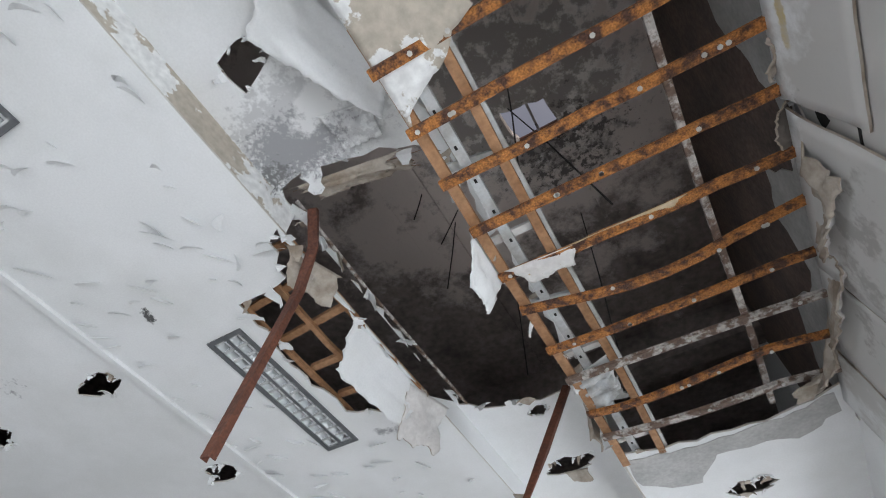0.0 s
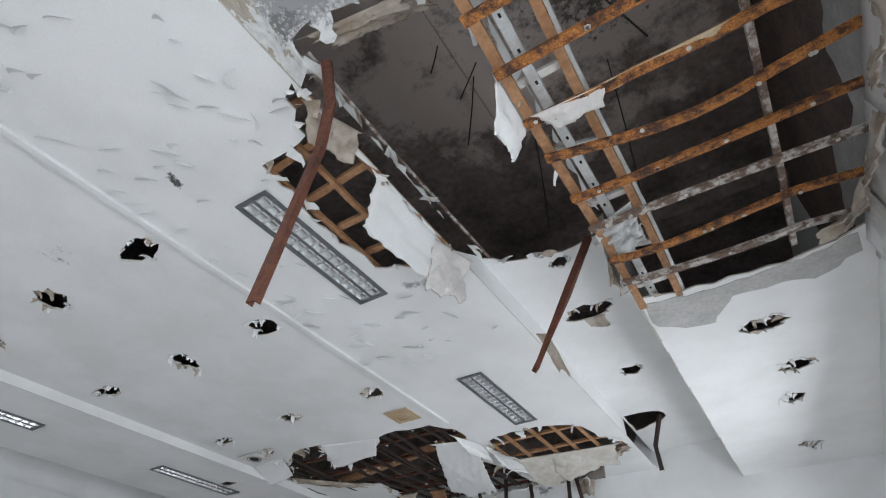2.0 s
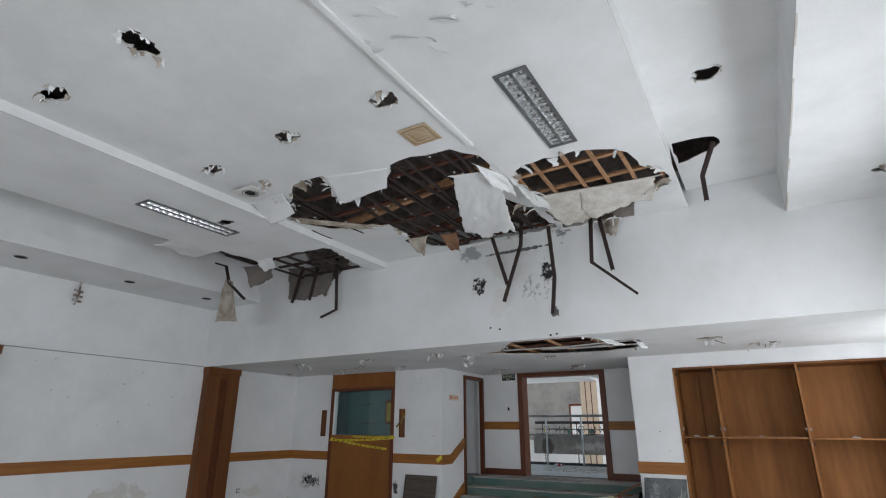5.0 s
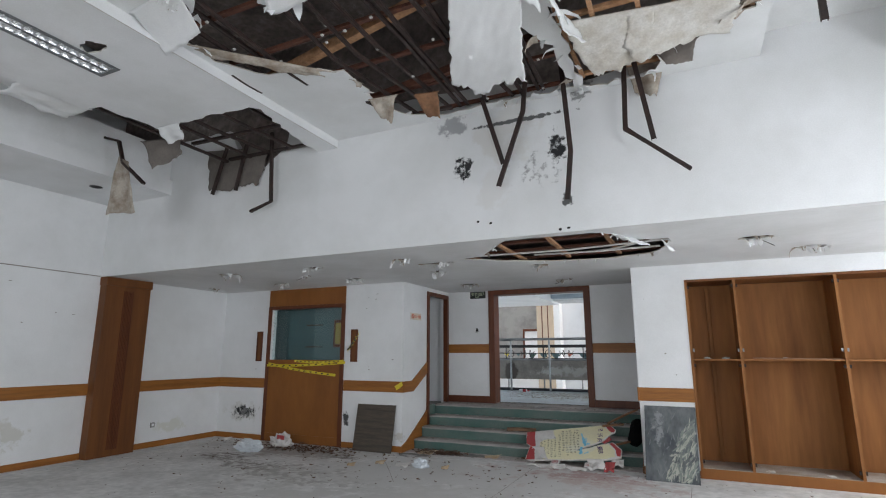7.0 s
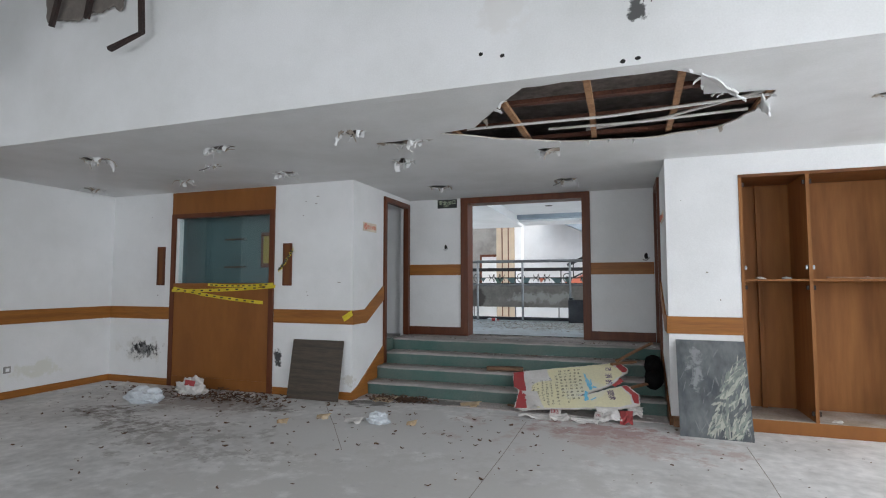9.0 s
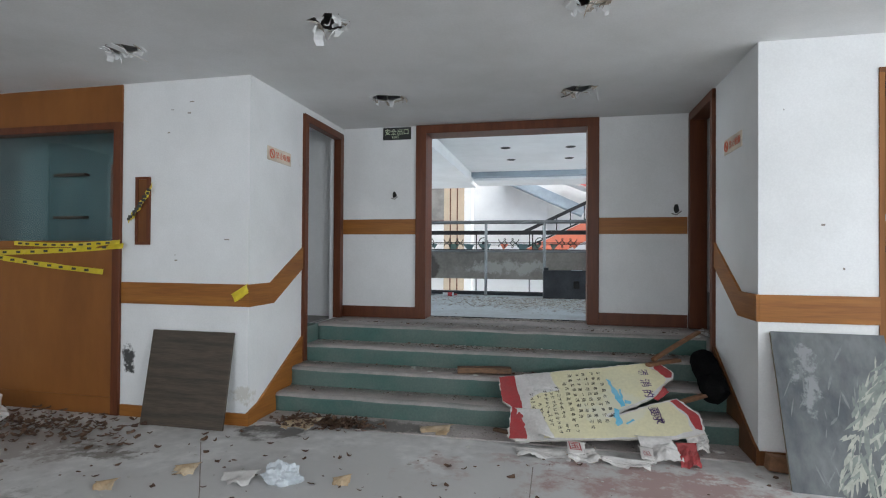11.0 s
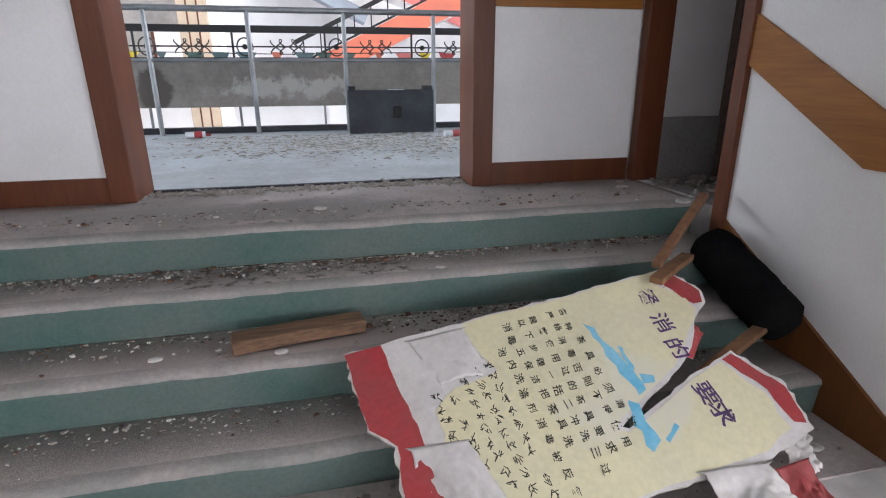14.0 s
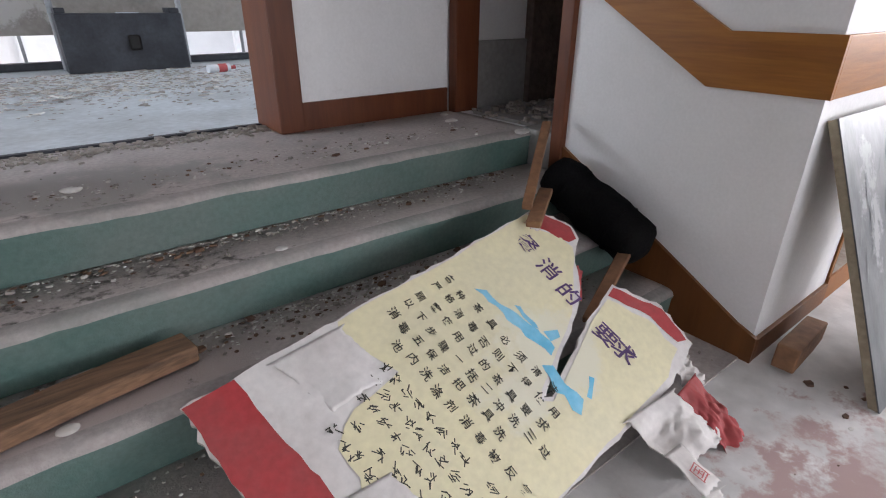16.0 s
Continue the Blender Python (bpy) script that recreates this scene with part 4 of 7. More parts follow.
def wood_pilaster(y0, y1, top):
    p = thing("wood_pilaster", (XW + 0.09, (y0 + y1) / 2, 0), "orange wooden wall pilaster with a reeded dark strip", "pilaster", "pilasters", "structure")
    part("body", box(XW, XW + 0.16, y0, y1, 0, top, 0.006), m_wood, p)
    part("cap", box(XW, XW + 0.18, y0 - 0.015, y1 + 0.015, top - 0.13, top - 0.002, 0.006), m_wood, p)
    w = (y1 - y0)
    for k in range(7):
        y = y0 + w * (0.40 + 0.2 * k / 6)
        part("reed", box(XW + 0.16, XW + 0.168, y - 0.007, y + 0.007, 0.1, top - 0.2), m_frame, p)


wood_pilaster(7.52, 8.25, ZC)
wood_pilaster(3.42, 4.15, 2.66)

# window frames in the unseen lower part of the east wall
for k, ((a, b), t) in enumerate(zip(WIN_E, WIN_TOP)):
    w = tagged(new(f"window_{k + 1}"), "plain white window frame in the window wall", "window", kind="structure")
    for bb in ((1.60, 1.66, a, a + 0.06, 0.95, t), (1.60, 1.66, b - 0.06, b, 0.95, t), (1.60, 1.66, (a + b) / 2 - 0.03, (a + b) / 2 + 0.03, 1.01, t - 0.06), (1.60, 1.66, a + 0.06, b - 0.06, 0.95, 1.01), (1.60, 1.66, a + 0.06, b - 0.06, t - 0.06, t)):
        part("frame_bar", box(*bb), m_white2, w)

# ---- things: ceiling ----
def recessed_lamp(x0, y0):
    """A recessed twin-tube louvre lamp, 0.27 by 1.25 m, built with its corner at x0, y0 in a ceiling 4.1 m up."""
    f = thing("louvre_lamp", (x0 + 0.135, y0 + 0.625, 4.1), "unlit recessed twin-tube lamp with mirrored louvres in the ceiling", "ceiling lamp", "recessed ceiling lamps")
    z, x1, y1 = 4.1, x0 + 0.27, y0 + 1.25
    part("frame", boxes((x0, x1, y0, y0 + 0.03, z - 0.012, z - 0.002), (x0, x1, y1 - 0.03, y1, z - 0.012, z - 0.002), (x0, x0 + 0.03, y0 + 0.03, y1 - 0.03, z - 0.012, z - 0.002),
                        (x1 - 0.03, x1, y0 + 0.03, y1 - 0.03, z - 0.012, z - 0.002), (x0 + 0.125, x0 + 0.145, y0 + 0.03, y1 - 0.03, z - 0.009, z - 0.002)), m_lampframe, f)
    part("housing", boxes((x0 + 0.02, x0 + 0.25, y0 + 0.02, y0 + 1.23, z + 0.062, z + 0.07), (x0 + 0.021, x0 + 0.025, y0 + 0.021, y0 + 1.229, z - 0.002, z + 0.062), (x0 + 0.245, x0 + 0.249, y0 + 0.021, y0 + 1.229, z - 0.002, z + 0.062)), m_lampframe, f)
    for s in (0, 1):
        xa = x0 + 0.034 + s * 0.112
        part("tube", tube(bmesh.new(), [(xa + 0.045, y0 + 0.04, z + 0.040), (xa + 0.045, y1 - 0.04, z + 0.040)], 0.013, 8), m_tube, f)
        bm = bmesh.new()
        for sx in (0, 1):
            xs = xa + 0.09 * sx
            q = [bm.verts.new(p) for p in ((xs, y0 + 0.034, z - 0.003), (xs, y1 - 0.034, z - 0.003), (xs + (0.022 if sx == 0 else -0.022), y1 - 0.034, z + 0.055), (xs + (0.022 if sx == 0 else -0.022), y0 + 0.034, z + 0.055))]
            bm.faces.new(q)
        refl = part("reflector", bm, m_chrome, f)
        n = 14
        for k in range(n + 1):
            ym = y0 + 0.034 + (1.25 - 0.068) * k / n
            bm = bmesh.new()
            v = [bm.verts.new(p) for p in ((xa, ym - 0.010, z - 0.002), (xa + 0.09, ym - 0.010, z - 0.002), (xa + 0.09, ym + 0.010, z - 0.002), (xa, ym + 0.010, z - 0.002), (xa + 0.07, ym, z + 0.034), (xa + 0.02, ym, z + 0.034))]
            for c in ((0, 1, 2, 3), (0, 1, 4, 5), (2, 3, 5, 4)):
                bm.faces.new([v[i] for i in c])
            part("louvre_blade", bm, m_chrome, refl)
    return f


lamp = recessed_lamp(-1.81, 1.34)
for x, y, z in [(*q, 4.10) for q in LAMPS_B[1:]] + [(*q, 4.02) for q in LAMPS_C]:
    copy_thing(lamp, Matrix.Translation((x + 0.135, y + 0.625, z)))


def vent():
    v = thing("ceiling_vent", (-2.76, 4.47, 4.12), "square cream ceiling air diffuser", "air vent")
    for k, (r, z) in enumerate(((0.15, 4.112), (0.11, 4.106), (0.07, 4.112), (0.035, 4.118))):
        part("ring" if k < 3 else "core", boxes((-2.76 - r, -2.76 + r, 4.47 - r, 4.47 - r + 0.025, z - 0.006, z), (-2.76 - r, -2.76 + r, 4.47 + r - 0.025, 4.47 + r, z - 0.006, z),
             (-2.76 - r, -2.76 - r + 0.025, 4.47 - r, 4.47 + r, z - 0.0065, z - 0.0005), (-2.76 + r - 0.025, -2.76 + r, 4.47 - r, 4.47 + r, z - 0.0065, z - 0.0005)), m_card, v)
    part("backing", box(-2.9, -2.62, 4.33, 4.61, 4.114, 4.119), m_card, v)


vent()
sp = thing("ceiling_speaker", (-5.08, 4.5, 4.1), "square white ceiling speaker with a dark cone, half pulled out", "ceiling speaker")
part("plate", box(-5.26, -4.94, 4.37, 4.62, 4.092, 4.106, 0.004, pose(0, 0, 0, 3, -2, 0)), m_white, sp)
part("ring", tube(bmesh.new(), [(-5.10 + 0.085 * math.cos(a * 0.42), 4.5 + 0.085 * math.sin(a * 0.42), 4.090) for a in range(16)], 0.009, 6), m_cement, sp)
part("cone", tube(bmesh.new(), [(-5.10, 4.5, 4.088), (-5.10, 4.5, 4.094)], 0.06, 14), m_dark, sp)
# empty lamp holes under the wall beam
for x, y in ((-9.02, 3.87), (-9.04, 5.39), (-9.0, 6.78)):
    h = thing("downlight_hole", (x, y, 3.8), "black empty downlight hole under the wall beam", "downlight", "beam downlights")
    part("hole", tube(bmesh.new(), [(x, y, 3.797), (x, y, 3.799)], 0.075, 14), m_dark, h)
    part("rim", tube(bmesh.new(), [(x + 0.08 * math.cos(k * 0.45), y + 0.08 * math.sin(k * 0.45), 3.797) for k in range(15)], 0.005, 5), m_cement, h)

# roof of the collapsed soffit: joists, runners, hangers
rnd = random.Random(5)
for i, y in enumerate((0.43, 0.71, 0.98, 1.26, 1.56, 1.84, 2.14, 2.41, 2.71, 2.99)):
    j = thing("steel_joist", (0.78, y, 3.79), "rusty steel ceiling joist with white screw plugs" if i < 7 else "bent ceiling joist with rust showing through white paint", "ceiling joist", "soffit joists")
    sag = (0.0, 0.0, 0.0, 0.0, 0.01, 0.05, 0.01, 0.0, 0.05, 0.06)[i]
    pts = []
    for k in range(9):
        f = k / 8
        pts.append((0.08 + 1.40 * f, y + (0.04 * math.sin(f * 5 + i) if i in (5, 8, 9) else rnd.uniform(-0.004, 0.004)) + (0.02 * f if i > 6 else 0), 3.80 - sag * math.sin(math.pi * min(1, f * 1.3)) ))
    part("channel", bar(bmesh.new(), pts, 0.048, 0.022, channel=True), m_rust if i not in (7, 9) else m_purlin, j)
    for k in range(5):
        f = rnd.uniform(0.03, 0.9)
        x = 0.08 + 1.40 * f
        q = pts[int(f * 8)]
        part("plug", tube(bmesh.new(), [(x, q[1], q[2] - 0.010), (x, q[1], q[2] - 0.016)], 0.011, 7), m_chip, j)
    if i in (4,):
        part("paper_strip", sheet([(0.45, y - 0.03, 3.785), (1.0, y - 0.03, 3.785), (1.0, y + 0.03, 3.784), (0.45, y + 0.03, 3.784)], 12, 3, 0.012, 41, 0.003), [m_card, m_card], j)
        part("paper_strip", sheet([(0.12, y - 0.04, 3.786), (0.5, y - 0.02, 3.786), (0.45, y + 0.08, 3.75), (0.2, y + 0.10, 3.75)], 10, 3, 0.02, 42, 0.003), [m_white, m_card], j)
for name, x, z, w, m, lab in (("timber_runner", 0.115, 3.835, 0.05, m_batten, "raw timber runner along the soffit edge"), ("timber_runner", 0.365, 3.85, 0.045, m_batten, "raw timber runner over the joists"),
                              ("steel_runner", 0.215, 3.86, 0.05, m_galv, "white galvanised runner with punched holes"), ("steel_runner", 0.40, 3.87, 0.02, m_galv, "thin white steel angle"),
                              ("timber_purlin", 1.07, 3.826, 0.032, m_purlin, "weathered grey purlin over the joists")):
    r = thing(name, (x, 1.8, z), lab, "ceiling runner", "soffit runners")
    part("bar", bar(bmesh.new(), [(x + 0.006 * math.sin(y * 3), y, z) for y in np.linspace(0.25, 3.4 if x < 1 else 3.2, 12)], w, 0.03), m, r)
    if name == "steel_runner" and w > 0.03:
        for k in range(16):
            part("punched_hole", box(x - 0.006, x + 0.006, 0.5 + k * 0.18, 0.52 + k * 0.18, z - 0.0175, z - 0.0145), m_dark, r)
for i in range(7):
    y = 0.5 + i * 0.45
    c = thing("cross_noggin", (0.25, y, 3.87), "short white cross piece between the runners", "ceiling runner", "soffit noggins")
    part("bar", bar(bmesh.new(), [(0.12, y, 3.885), (0.39, y + 0.05 * (i % 2), 3.885)], 0.04, 0.02), m_galv if i % 2 else m_white, c)
crumple = thing("crumpled_foil", (0.2, 2.4, 3.8), "crumpled white sheet metal among the runners", "sheet metal")
for k in range(3):
    part("fold", sheet([(0.1, 2.45 + 0.1 * k, 3.83), (0.36, 2.35 + 0.1 * k, 3.84), (0.34, 2.5 + 0.1 * k, 3.77), (0.12, 2.55 + 0.1 * k, 3.78)], 6, 4, 0.04, 60 + k, 0.003, 0.03), [m_galv, m_galv], crumple)
for i, (x, y, z0, x1) in enumerate(((0.37, 1.2, 3.87, 0.45), (0.36, 1.9, 3.87, 0.2), (0.38, 2.6, 3.87, 0.5), (0.7, 1.45, 3.83, 0.35), (-0.55, 2.15, 4.75, -0.5), (-0.62, 1.75, 5.2, -0.6), (-0.3, 2.9, 4.4, -0.3), (-0.55, 2.05, 5.2, -0.42))):
    h = thing("hanger_wire", (x, y, z0), "thin rusty hanger wire from the slab", "hanger wire", "hanger wires")
    part("wire", tube(bmesh.new(), [(x, y, z0), ((x + x1) / 2 + 0.01, y + 0.02, (z0 + SLAB) / 2), (x1, y + 0.05, SLAB)], 0.005, 5), m_wire, h)
pipe = thing("drain_pipe", (0.45, 1.95, 5.85), "brown pipe crossing the hole in the slab", "pipe")
part("tube", tube(bmesh.new(), [(0.1, 1.86, 5.8), (0.9, 1.86, 5.8)], 0.05, 12), m_rustm, pipe)
conduit = thing("steel_conduit", (-0.84, 1.9, 4.33), "thin grey conduit along the ceiling edge", "conduit")
part("tube", tube(bmesh.new(), [(-0.83, 0.9, 4.36), (-0.84, 1.6, 4.35), (-0.82, 2.3, 4.34), (-0.80, 2.95, 4.33)], 0.012, 8), m_purlin, conduit)


def grid_frame(name, label, group, x0, x1, y0, y1, z, nx, ny, along, across, seed, w=0.035, bent=0.012):
    rn = random.Random(seed)
    g = thing(name, ((x0 + x1) / 2, (y0 + y1) / 2, z), label, "ceiling frame", group)
    for k in range(nx):
        x = x0 + (x1 - x0) * k / max(1, nx - 1) + rn.uniform(-0.03, 0.03)
        if bent > 0.02 and rn.random() < 0.18:
            continue
        part("runner", bar(bmesh.new(), [(x, y0, z + rn.uniform(0, 0.02)), (x + rn.uniform(-1, 1) * bent * 2, (y0 + y1) / 2, z - rn.uniform(0, 1) * bent), (x + rn.uniform(-1, 1) * bent * 2, y1, z + rn.uniform(0, 0.02))], w, 0.03, channel=True), along, g)
    for k in range(ny):
        y = y0 + (y1 - y0) * k / max(1, ny - 1)
        part("crosser", bar(bmesh.new(), [(x0, y, z + 0.035), (x1, y + rn.uniform(-0.04, 0.04), z + 0.035)], w * 1.4, 0.03), across, g)
    return g


grid_frame("timber_ceiling_frame", "timber lattice exposed beside the lamp", "ceiling frames", -1.44, -0.92, 1.0, 2.5, 4.15, 3, 6, m_batten, m_batten, 1)
grid_frame("steel_ceiling_frame", "dark rusty steel grid exposed in the torn ceiling", "ceiling frames", -5.36, -2.5, 4.6, 7.42, 4.17, 17, 6, m_rustd, m_rustm, 2, 0.03, 0.05)
grid_frame("timber_ceiling_frame", "orange timber lattice exposed in the torn ceiling", "ceiling frames", -2.36, -1.0, 5.4, 7.3, 4.15, 6, 5, m_batten, m_batten, 3, 0.036)
grid_frame("steel_ceiling_frame", "dark steel grid in the broken ceiling corner", "ceiling frames", -7.15, -5.72, 5.6, 7.4, 4.08, 5, 4, m_rustd, m_rustd, 4)
grid_frame("timber_ceiling_frame", "brown timber lattice in the hole of the low ceiling", "ceiling frames", -4.1, -1.75, 7.66, 9.15, 2.72, 5, 4, m_batten, m_rustm, 5, 0.045)
beam = thing("timber_beam", (-3.6, 5.9, 4.25), "long brown timber beam above the torn ceiling", "beam")
part("beam", bar(bmesh.new(), [(-5.3, 6.15, 4.24), (-2.5, 5.55, 4.24)], 0.07, 0.09), m_batten, beam)
beam = thing("timber_beam", (-3.6, 6.8, 4.25), "reddish timber beam above the torn ceiling", "beam")
part("beam", bar(bmesh.new(), [(-4.6, 6.95, 4.23), (-2.5, 6.55, 4.23)], 0.06, 0.08), m_rustm, beam)
rnd = random.Random(88)
bm = bmesh.new()
for k in range(30):
    x, y = -5.3 + 2.75 * rnd.random(), 4.75 + 2.6 * rnd.random()
    add_box(bm, x - 0.011, x + 0.011, y - 0.011, y + 0.011, 4.128, 4.140)
tagged(part("screw_plugs", bm, m_chip), "white filler plugs left on the steel grid", "screw plugs", kind="stuff")
conduits = thing("cable_conduit", (-2.6, 8.6, 2.72), "loose white conduits in the low ceiling hole", "conduit")
for k, (a, b) in enumerate((((-3.95, 8.5, 2.70), (-1.7, 8.35, 2.69)), ((-3.3, 8.75, 2.71), (-1.85, 8.55, 2.66)), ((-3.0, 8.9, 2.72), (-1.8, 8.3, 2.70)))):
    part("tube", tube(bmesh.new(), [a, ((a[0] + b[0]) / 2, (a[1] + b[1]) / 2 + 0.04, 2.68), b], 0.011, 7), m_white, conduits)


rnd = random.Random(77)
for x, y, rx, ry in small_l:
    w = thing("loose_wire", (x, y, ZC), "thin loose wire hanging from a torn lamp hole", "wire", "loose lamp wires")
    a, ln = rnd.uniform(0, 6.283), rnd.uniform(0.08, 0.2)
    d = Vector((math.cos(a), math.sin(a), 0))
    o = Vector((x, y, ZC + 0.03))
    part("wire", tube(bmesh.new(), [o, o + d * ln * 0.3 + Vector((0, 0, -0.06)), o + d * ln * 0.7 + Vector((0, 0, -0.09)), o + d * ln + Vector((0, 0, -0.06 - 0.3 * ln))], 0.004, 5), m_white if rnd.random() < 0.6 else m_wire, w)


def rod(label, pts, m, w=0.045, h=0.03):
    r = thing("hanging_steel_bar", pts[0], label, "steel bar", "hanging ceiling bars")
    part("channel", bar(bmesh.new(), pts, w, h, channel=True), m, r)
    return r


rod("bent red-brown steel bar hanging from the ceiling edge", [(-0.76, 0.98, 4.32), (-0.80, 1.10, 4.12), (-0.92, 1.20, 3.92), (-0.99, 1.19, 3.45), (-1.06, 1.176, 2.96)], m_rustm, 0.055, 0.035)
rod("straight red-brown steel bar hanging from the ceiling", [(-0.06, 2.98, 4.25), (-0.24, 2.80, 3.7), (-0.436, 2.61, 3.14)], m_rustm, 0.05, 0.03)
for pts in ([(-8.46, 6.5, 4.32), (-8.16, 6.5, 4.22), (-8.02, 6.5, 3.9), (-7.57, 6.5, 3.56)], [(-7.22, 7.40, 4.3), (-7.45, 7.42, 3.66)], [(-6.85, 7.40, 4.3), (-7.02, 7.42, 3.66)], [(-6.40, 7.38, 4.36), (-6.36, 7.40, 3.42), (-6.66, 7.36, 3.31)],
            [(-3.45, 7.36, 4.2), (-3.23, 7.38, 3.42)], [(-2.95, 7.3, 4.25), (-3.0, 7.36, 3.95), (-3.28, 7.36, 3.18)], [(-2.58, 7.28, 4.4), (-2.52, 7.27, 3.4), (-2.57, 7.26, 2.92)], [(-1.99, 7.28, 4.19), (-2.01, 7.2, 3.5), (-1.51, 7.16, 3.03)],
            [(-1.93, 7.28, 4.38), (-1.78, 7.26, 3.38)], [(-0.47, 6.42, 4.33), (-0.62, 6.5, 4.02), (-0.62, 6.5, 3.74)], [(-3.85, 7.0, 4.2), (-3.95, 7.1, 4.02), (-3.7, 7.15, 4.05)], [(-4.75, 6.7, 4.25), (-4.3, 6.9, 4.0)]):
    rod("dark steel bar bent down from the torn ceiling", pts, m_rustd)


def flap_sheet(label, corners, seed, n=10, m=7, rough=0.03, curl=0.05, mats=None, wave=0.02, ragged=0.28):
    f = thing("hanging_plasterboard", corners[0], label, "plasterboard", "hanging plasterboard")
    part("board", sheet(corners, n, m, rough * 0.8, seed, 0.009, curl, wave, ragged), mats or [m_ceiling, m_paper], f)
    return f


WH, TN = [m_ceiling, m_ceiling], [m_paper, m_paper]
flap_sheet("white torn plasterboard hanging beside the lamp", [(-0.88, 1.55, 4.10), (-0.88, 2.45, 4.10), (-0.98, 2.40, 3.74), (-1.12, 1.75, 3.86)], 71, mats=WH, wave=0.006)
flap_sheet("curled tan board paper hanging from the ceiling edge", [(-0.90, 2.2, 4.08), (-0.80, 2.62, 4.10), (-0.86, 2.62, 3.68), (-1.0, 2.35, 3.72)], 72, 9, 7, 0.05, 0.06, [m_white, m_paper], 0.02)
flap_sheet("tan paper curled round the hanging bar", [(-0.92, 1.0, 4.12), (-0.78, 1.35, 4.12), (-0.84, 1.42, 3.9), (-0.98, 1.15, 3.95)], 73, 8, 5, 0.04, 0.08, TN)
flap_sheet("brown torn paper along the mouldy ceiling edge", [(-0.83, 0.80, 4.31), (-0.1, 0.92, 4.31), (-0.06, 1.02, 4.25), (-0.8, 0.87, 4.27)], 74, 18, 5, 0.03, 0.03, TN, 0.02, 0.6)
flap_sheet("grey board strip hanging beside the soffit", [(0.05, 2.85, 4.2), (0.07, 3.12, 4.2), (0.06, 3.1, 3.72), (0.05, 3.0, 3.78)], 75, 5, 6, 0.02, 0.02, TN)
flap_sheet("white paper shreds on the soffit runner", [(0.08, 1.25, 3.83), (0.08, 1.62, 3.83), (0.03, 1.62, 3.60), (0.03, 1.45, 3.62)], 76, 8, 5, 0.03, 0.05, WH)
flap_sheet("peeling white board folded down from the soffit", [(-0.18, -0.25, 4.28), (0.08, 0.55, 4.2), (-0.05, 0.74, 4.02), (-0.45, 0.10, 4.14)], 77, 14, 9, 0.04, 0.02, WH, 0.005)
flap_sheet("water-stained board face hanging at the soffit corner", [(0.10, -0.4, 3.82), (0.10, 0.72, 3.82), (0.62, 0.42, 3.80), (0.75, -0.4, 3.80)], 78, 12, 8, 0.02, 0.02, [m_stained, m_stained])
flap_sheet("crumpled paper roll by the window wall", [(1.48, 1.3, 3.84), (1.48, 1.65, 3.84), (1.40, 1.6, 3.76), (1.42, 1.36, 3.77)], 79, 9, 6, 0.03, 0.05, [m_bareboard, m_paper], 0.01, 0.4)
flap_sheet("crumpled paper at the soffit corner", [(1.44, 2.9, 3.84), (1.38, 3.25, 3.84), (1.2, 3.2, 3.68), (1.32, 2.95, 3.66)], 80, 9, 6, 0.05, 0.09, TN)
flap_sheet("large white ceiling sheet drooping from the torn edge", [(-2.98, 5.35, 4.12), (-2.44, 5.5, 4.12), (-2.76, 6.95, 3.76), (-3.72, 6.95, 3.92)], 81, 16, 18, 0.022, 0.05, WH, 0.008, 0.34)
flap_sheet("white torn strip hanging beside the drooping sheet", [(-2.62, 5.2, 4.12), (-2.40, 5.75, 4.12), (-2.42, 6.05, 3.95), (-2.60, 5.7, 3.98)], 181, 8, 7, 0.03, 0.03, WH, 0.01, 0.4)
flap_sheet("white ceiling sheet drooping over the exposed grid", [(-5.40, 4.75, 4.115), (-4.80, 4.70, 4.115), (-5.0, 5.12, 4.04), (-5.5, 5.2, 3.99)], 83, 10, 7, 0.012, -0.02, WH, 0.006, 0.15)
flap_sheet("torn white board hanging over the exposed grid", [(-4.15, 4.66, 4.118), (-3.4, 4.85, 4.118), (-3.6, 5.12, 4.05), (-4.38, 5.22, 4.06)], 84, 11, 6, 0.012, -0.02, WH, 0.006, 0.12)
flap_sheet("stripped tan boards hanging from the torn ceiling", [(-2.43, 6.3, 4.11), (-1.62, 6.40, 4.11), (-1.66, 6.98, 3.93), (-2.25, 7.0, 3.90)], 85, 14, 9, 0.03, -0.02, [m_board, m_board], 0.012, 0.35)
flap_sheet("second tan board torn along the ceiling edge", [(-2.0, 6.36, 4.105), (-0.98, 6.46, 4.112), (-1.08, 6.92, 3.98), (-2.0, 6.95, 3.90)], 185, 12, 9, 0.03, -0.02, [m_board, m_board], 0.015, 0.4)
flap_sheet("white crumpled paper at the torn ceiling", [(-2.42, 5.65, 4.11), (-2.3, 6.4, 4.11), (-2.15, 6.5, 3.96), (-2.3, 5.9, 3.95)], 86, 8, 6, 0.04, 0.06, WH)
flap_sheet("dark board strip hanging in front of the bulkhead", [(-2.02, 7.42, 4.3), (-1.6, 7.42, 4.25), (-1.75, 7.42, 3.75), (-1.92, 7.42, 3.9)], 87, 7, 7, 0.03, 0.0, TN)
flap_sheet("brown board shard hanging from the torn ceiling", [(-4.5, 6.75, 4.12), (-4.15, 6.78, 4.12), (-4.3, 6.9, 3.82), (-4.4, 6.88, 3.9)], 88, 6, 5, 0.03, 0.03, TN)
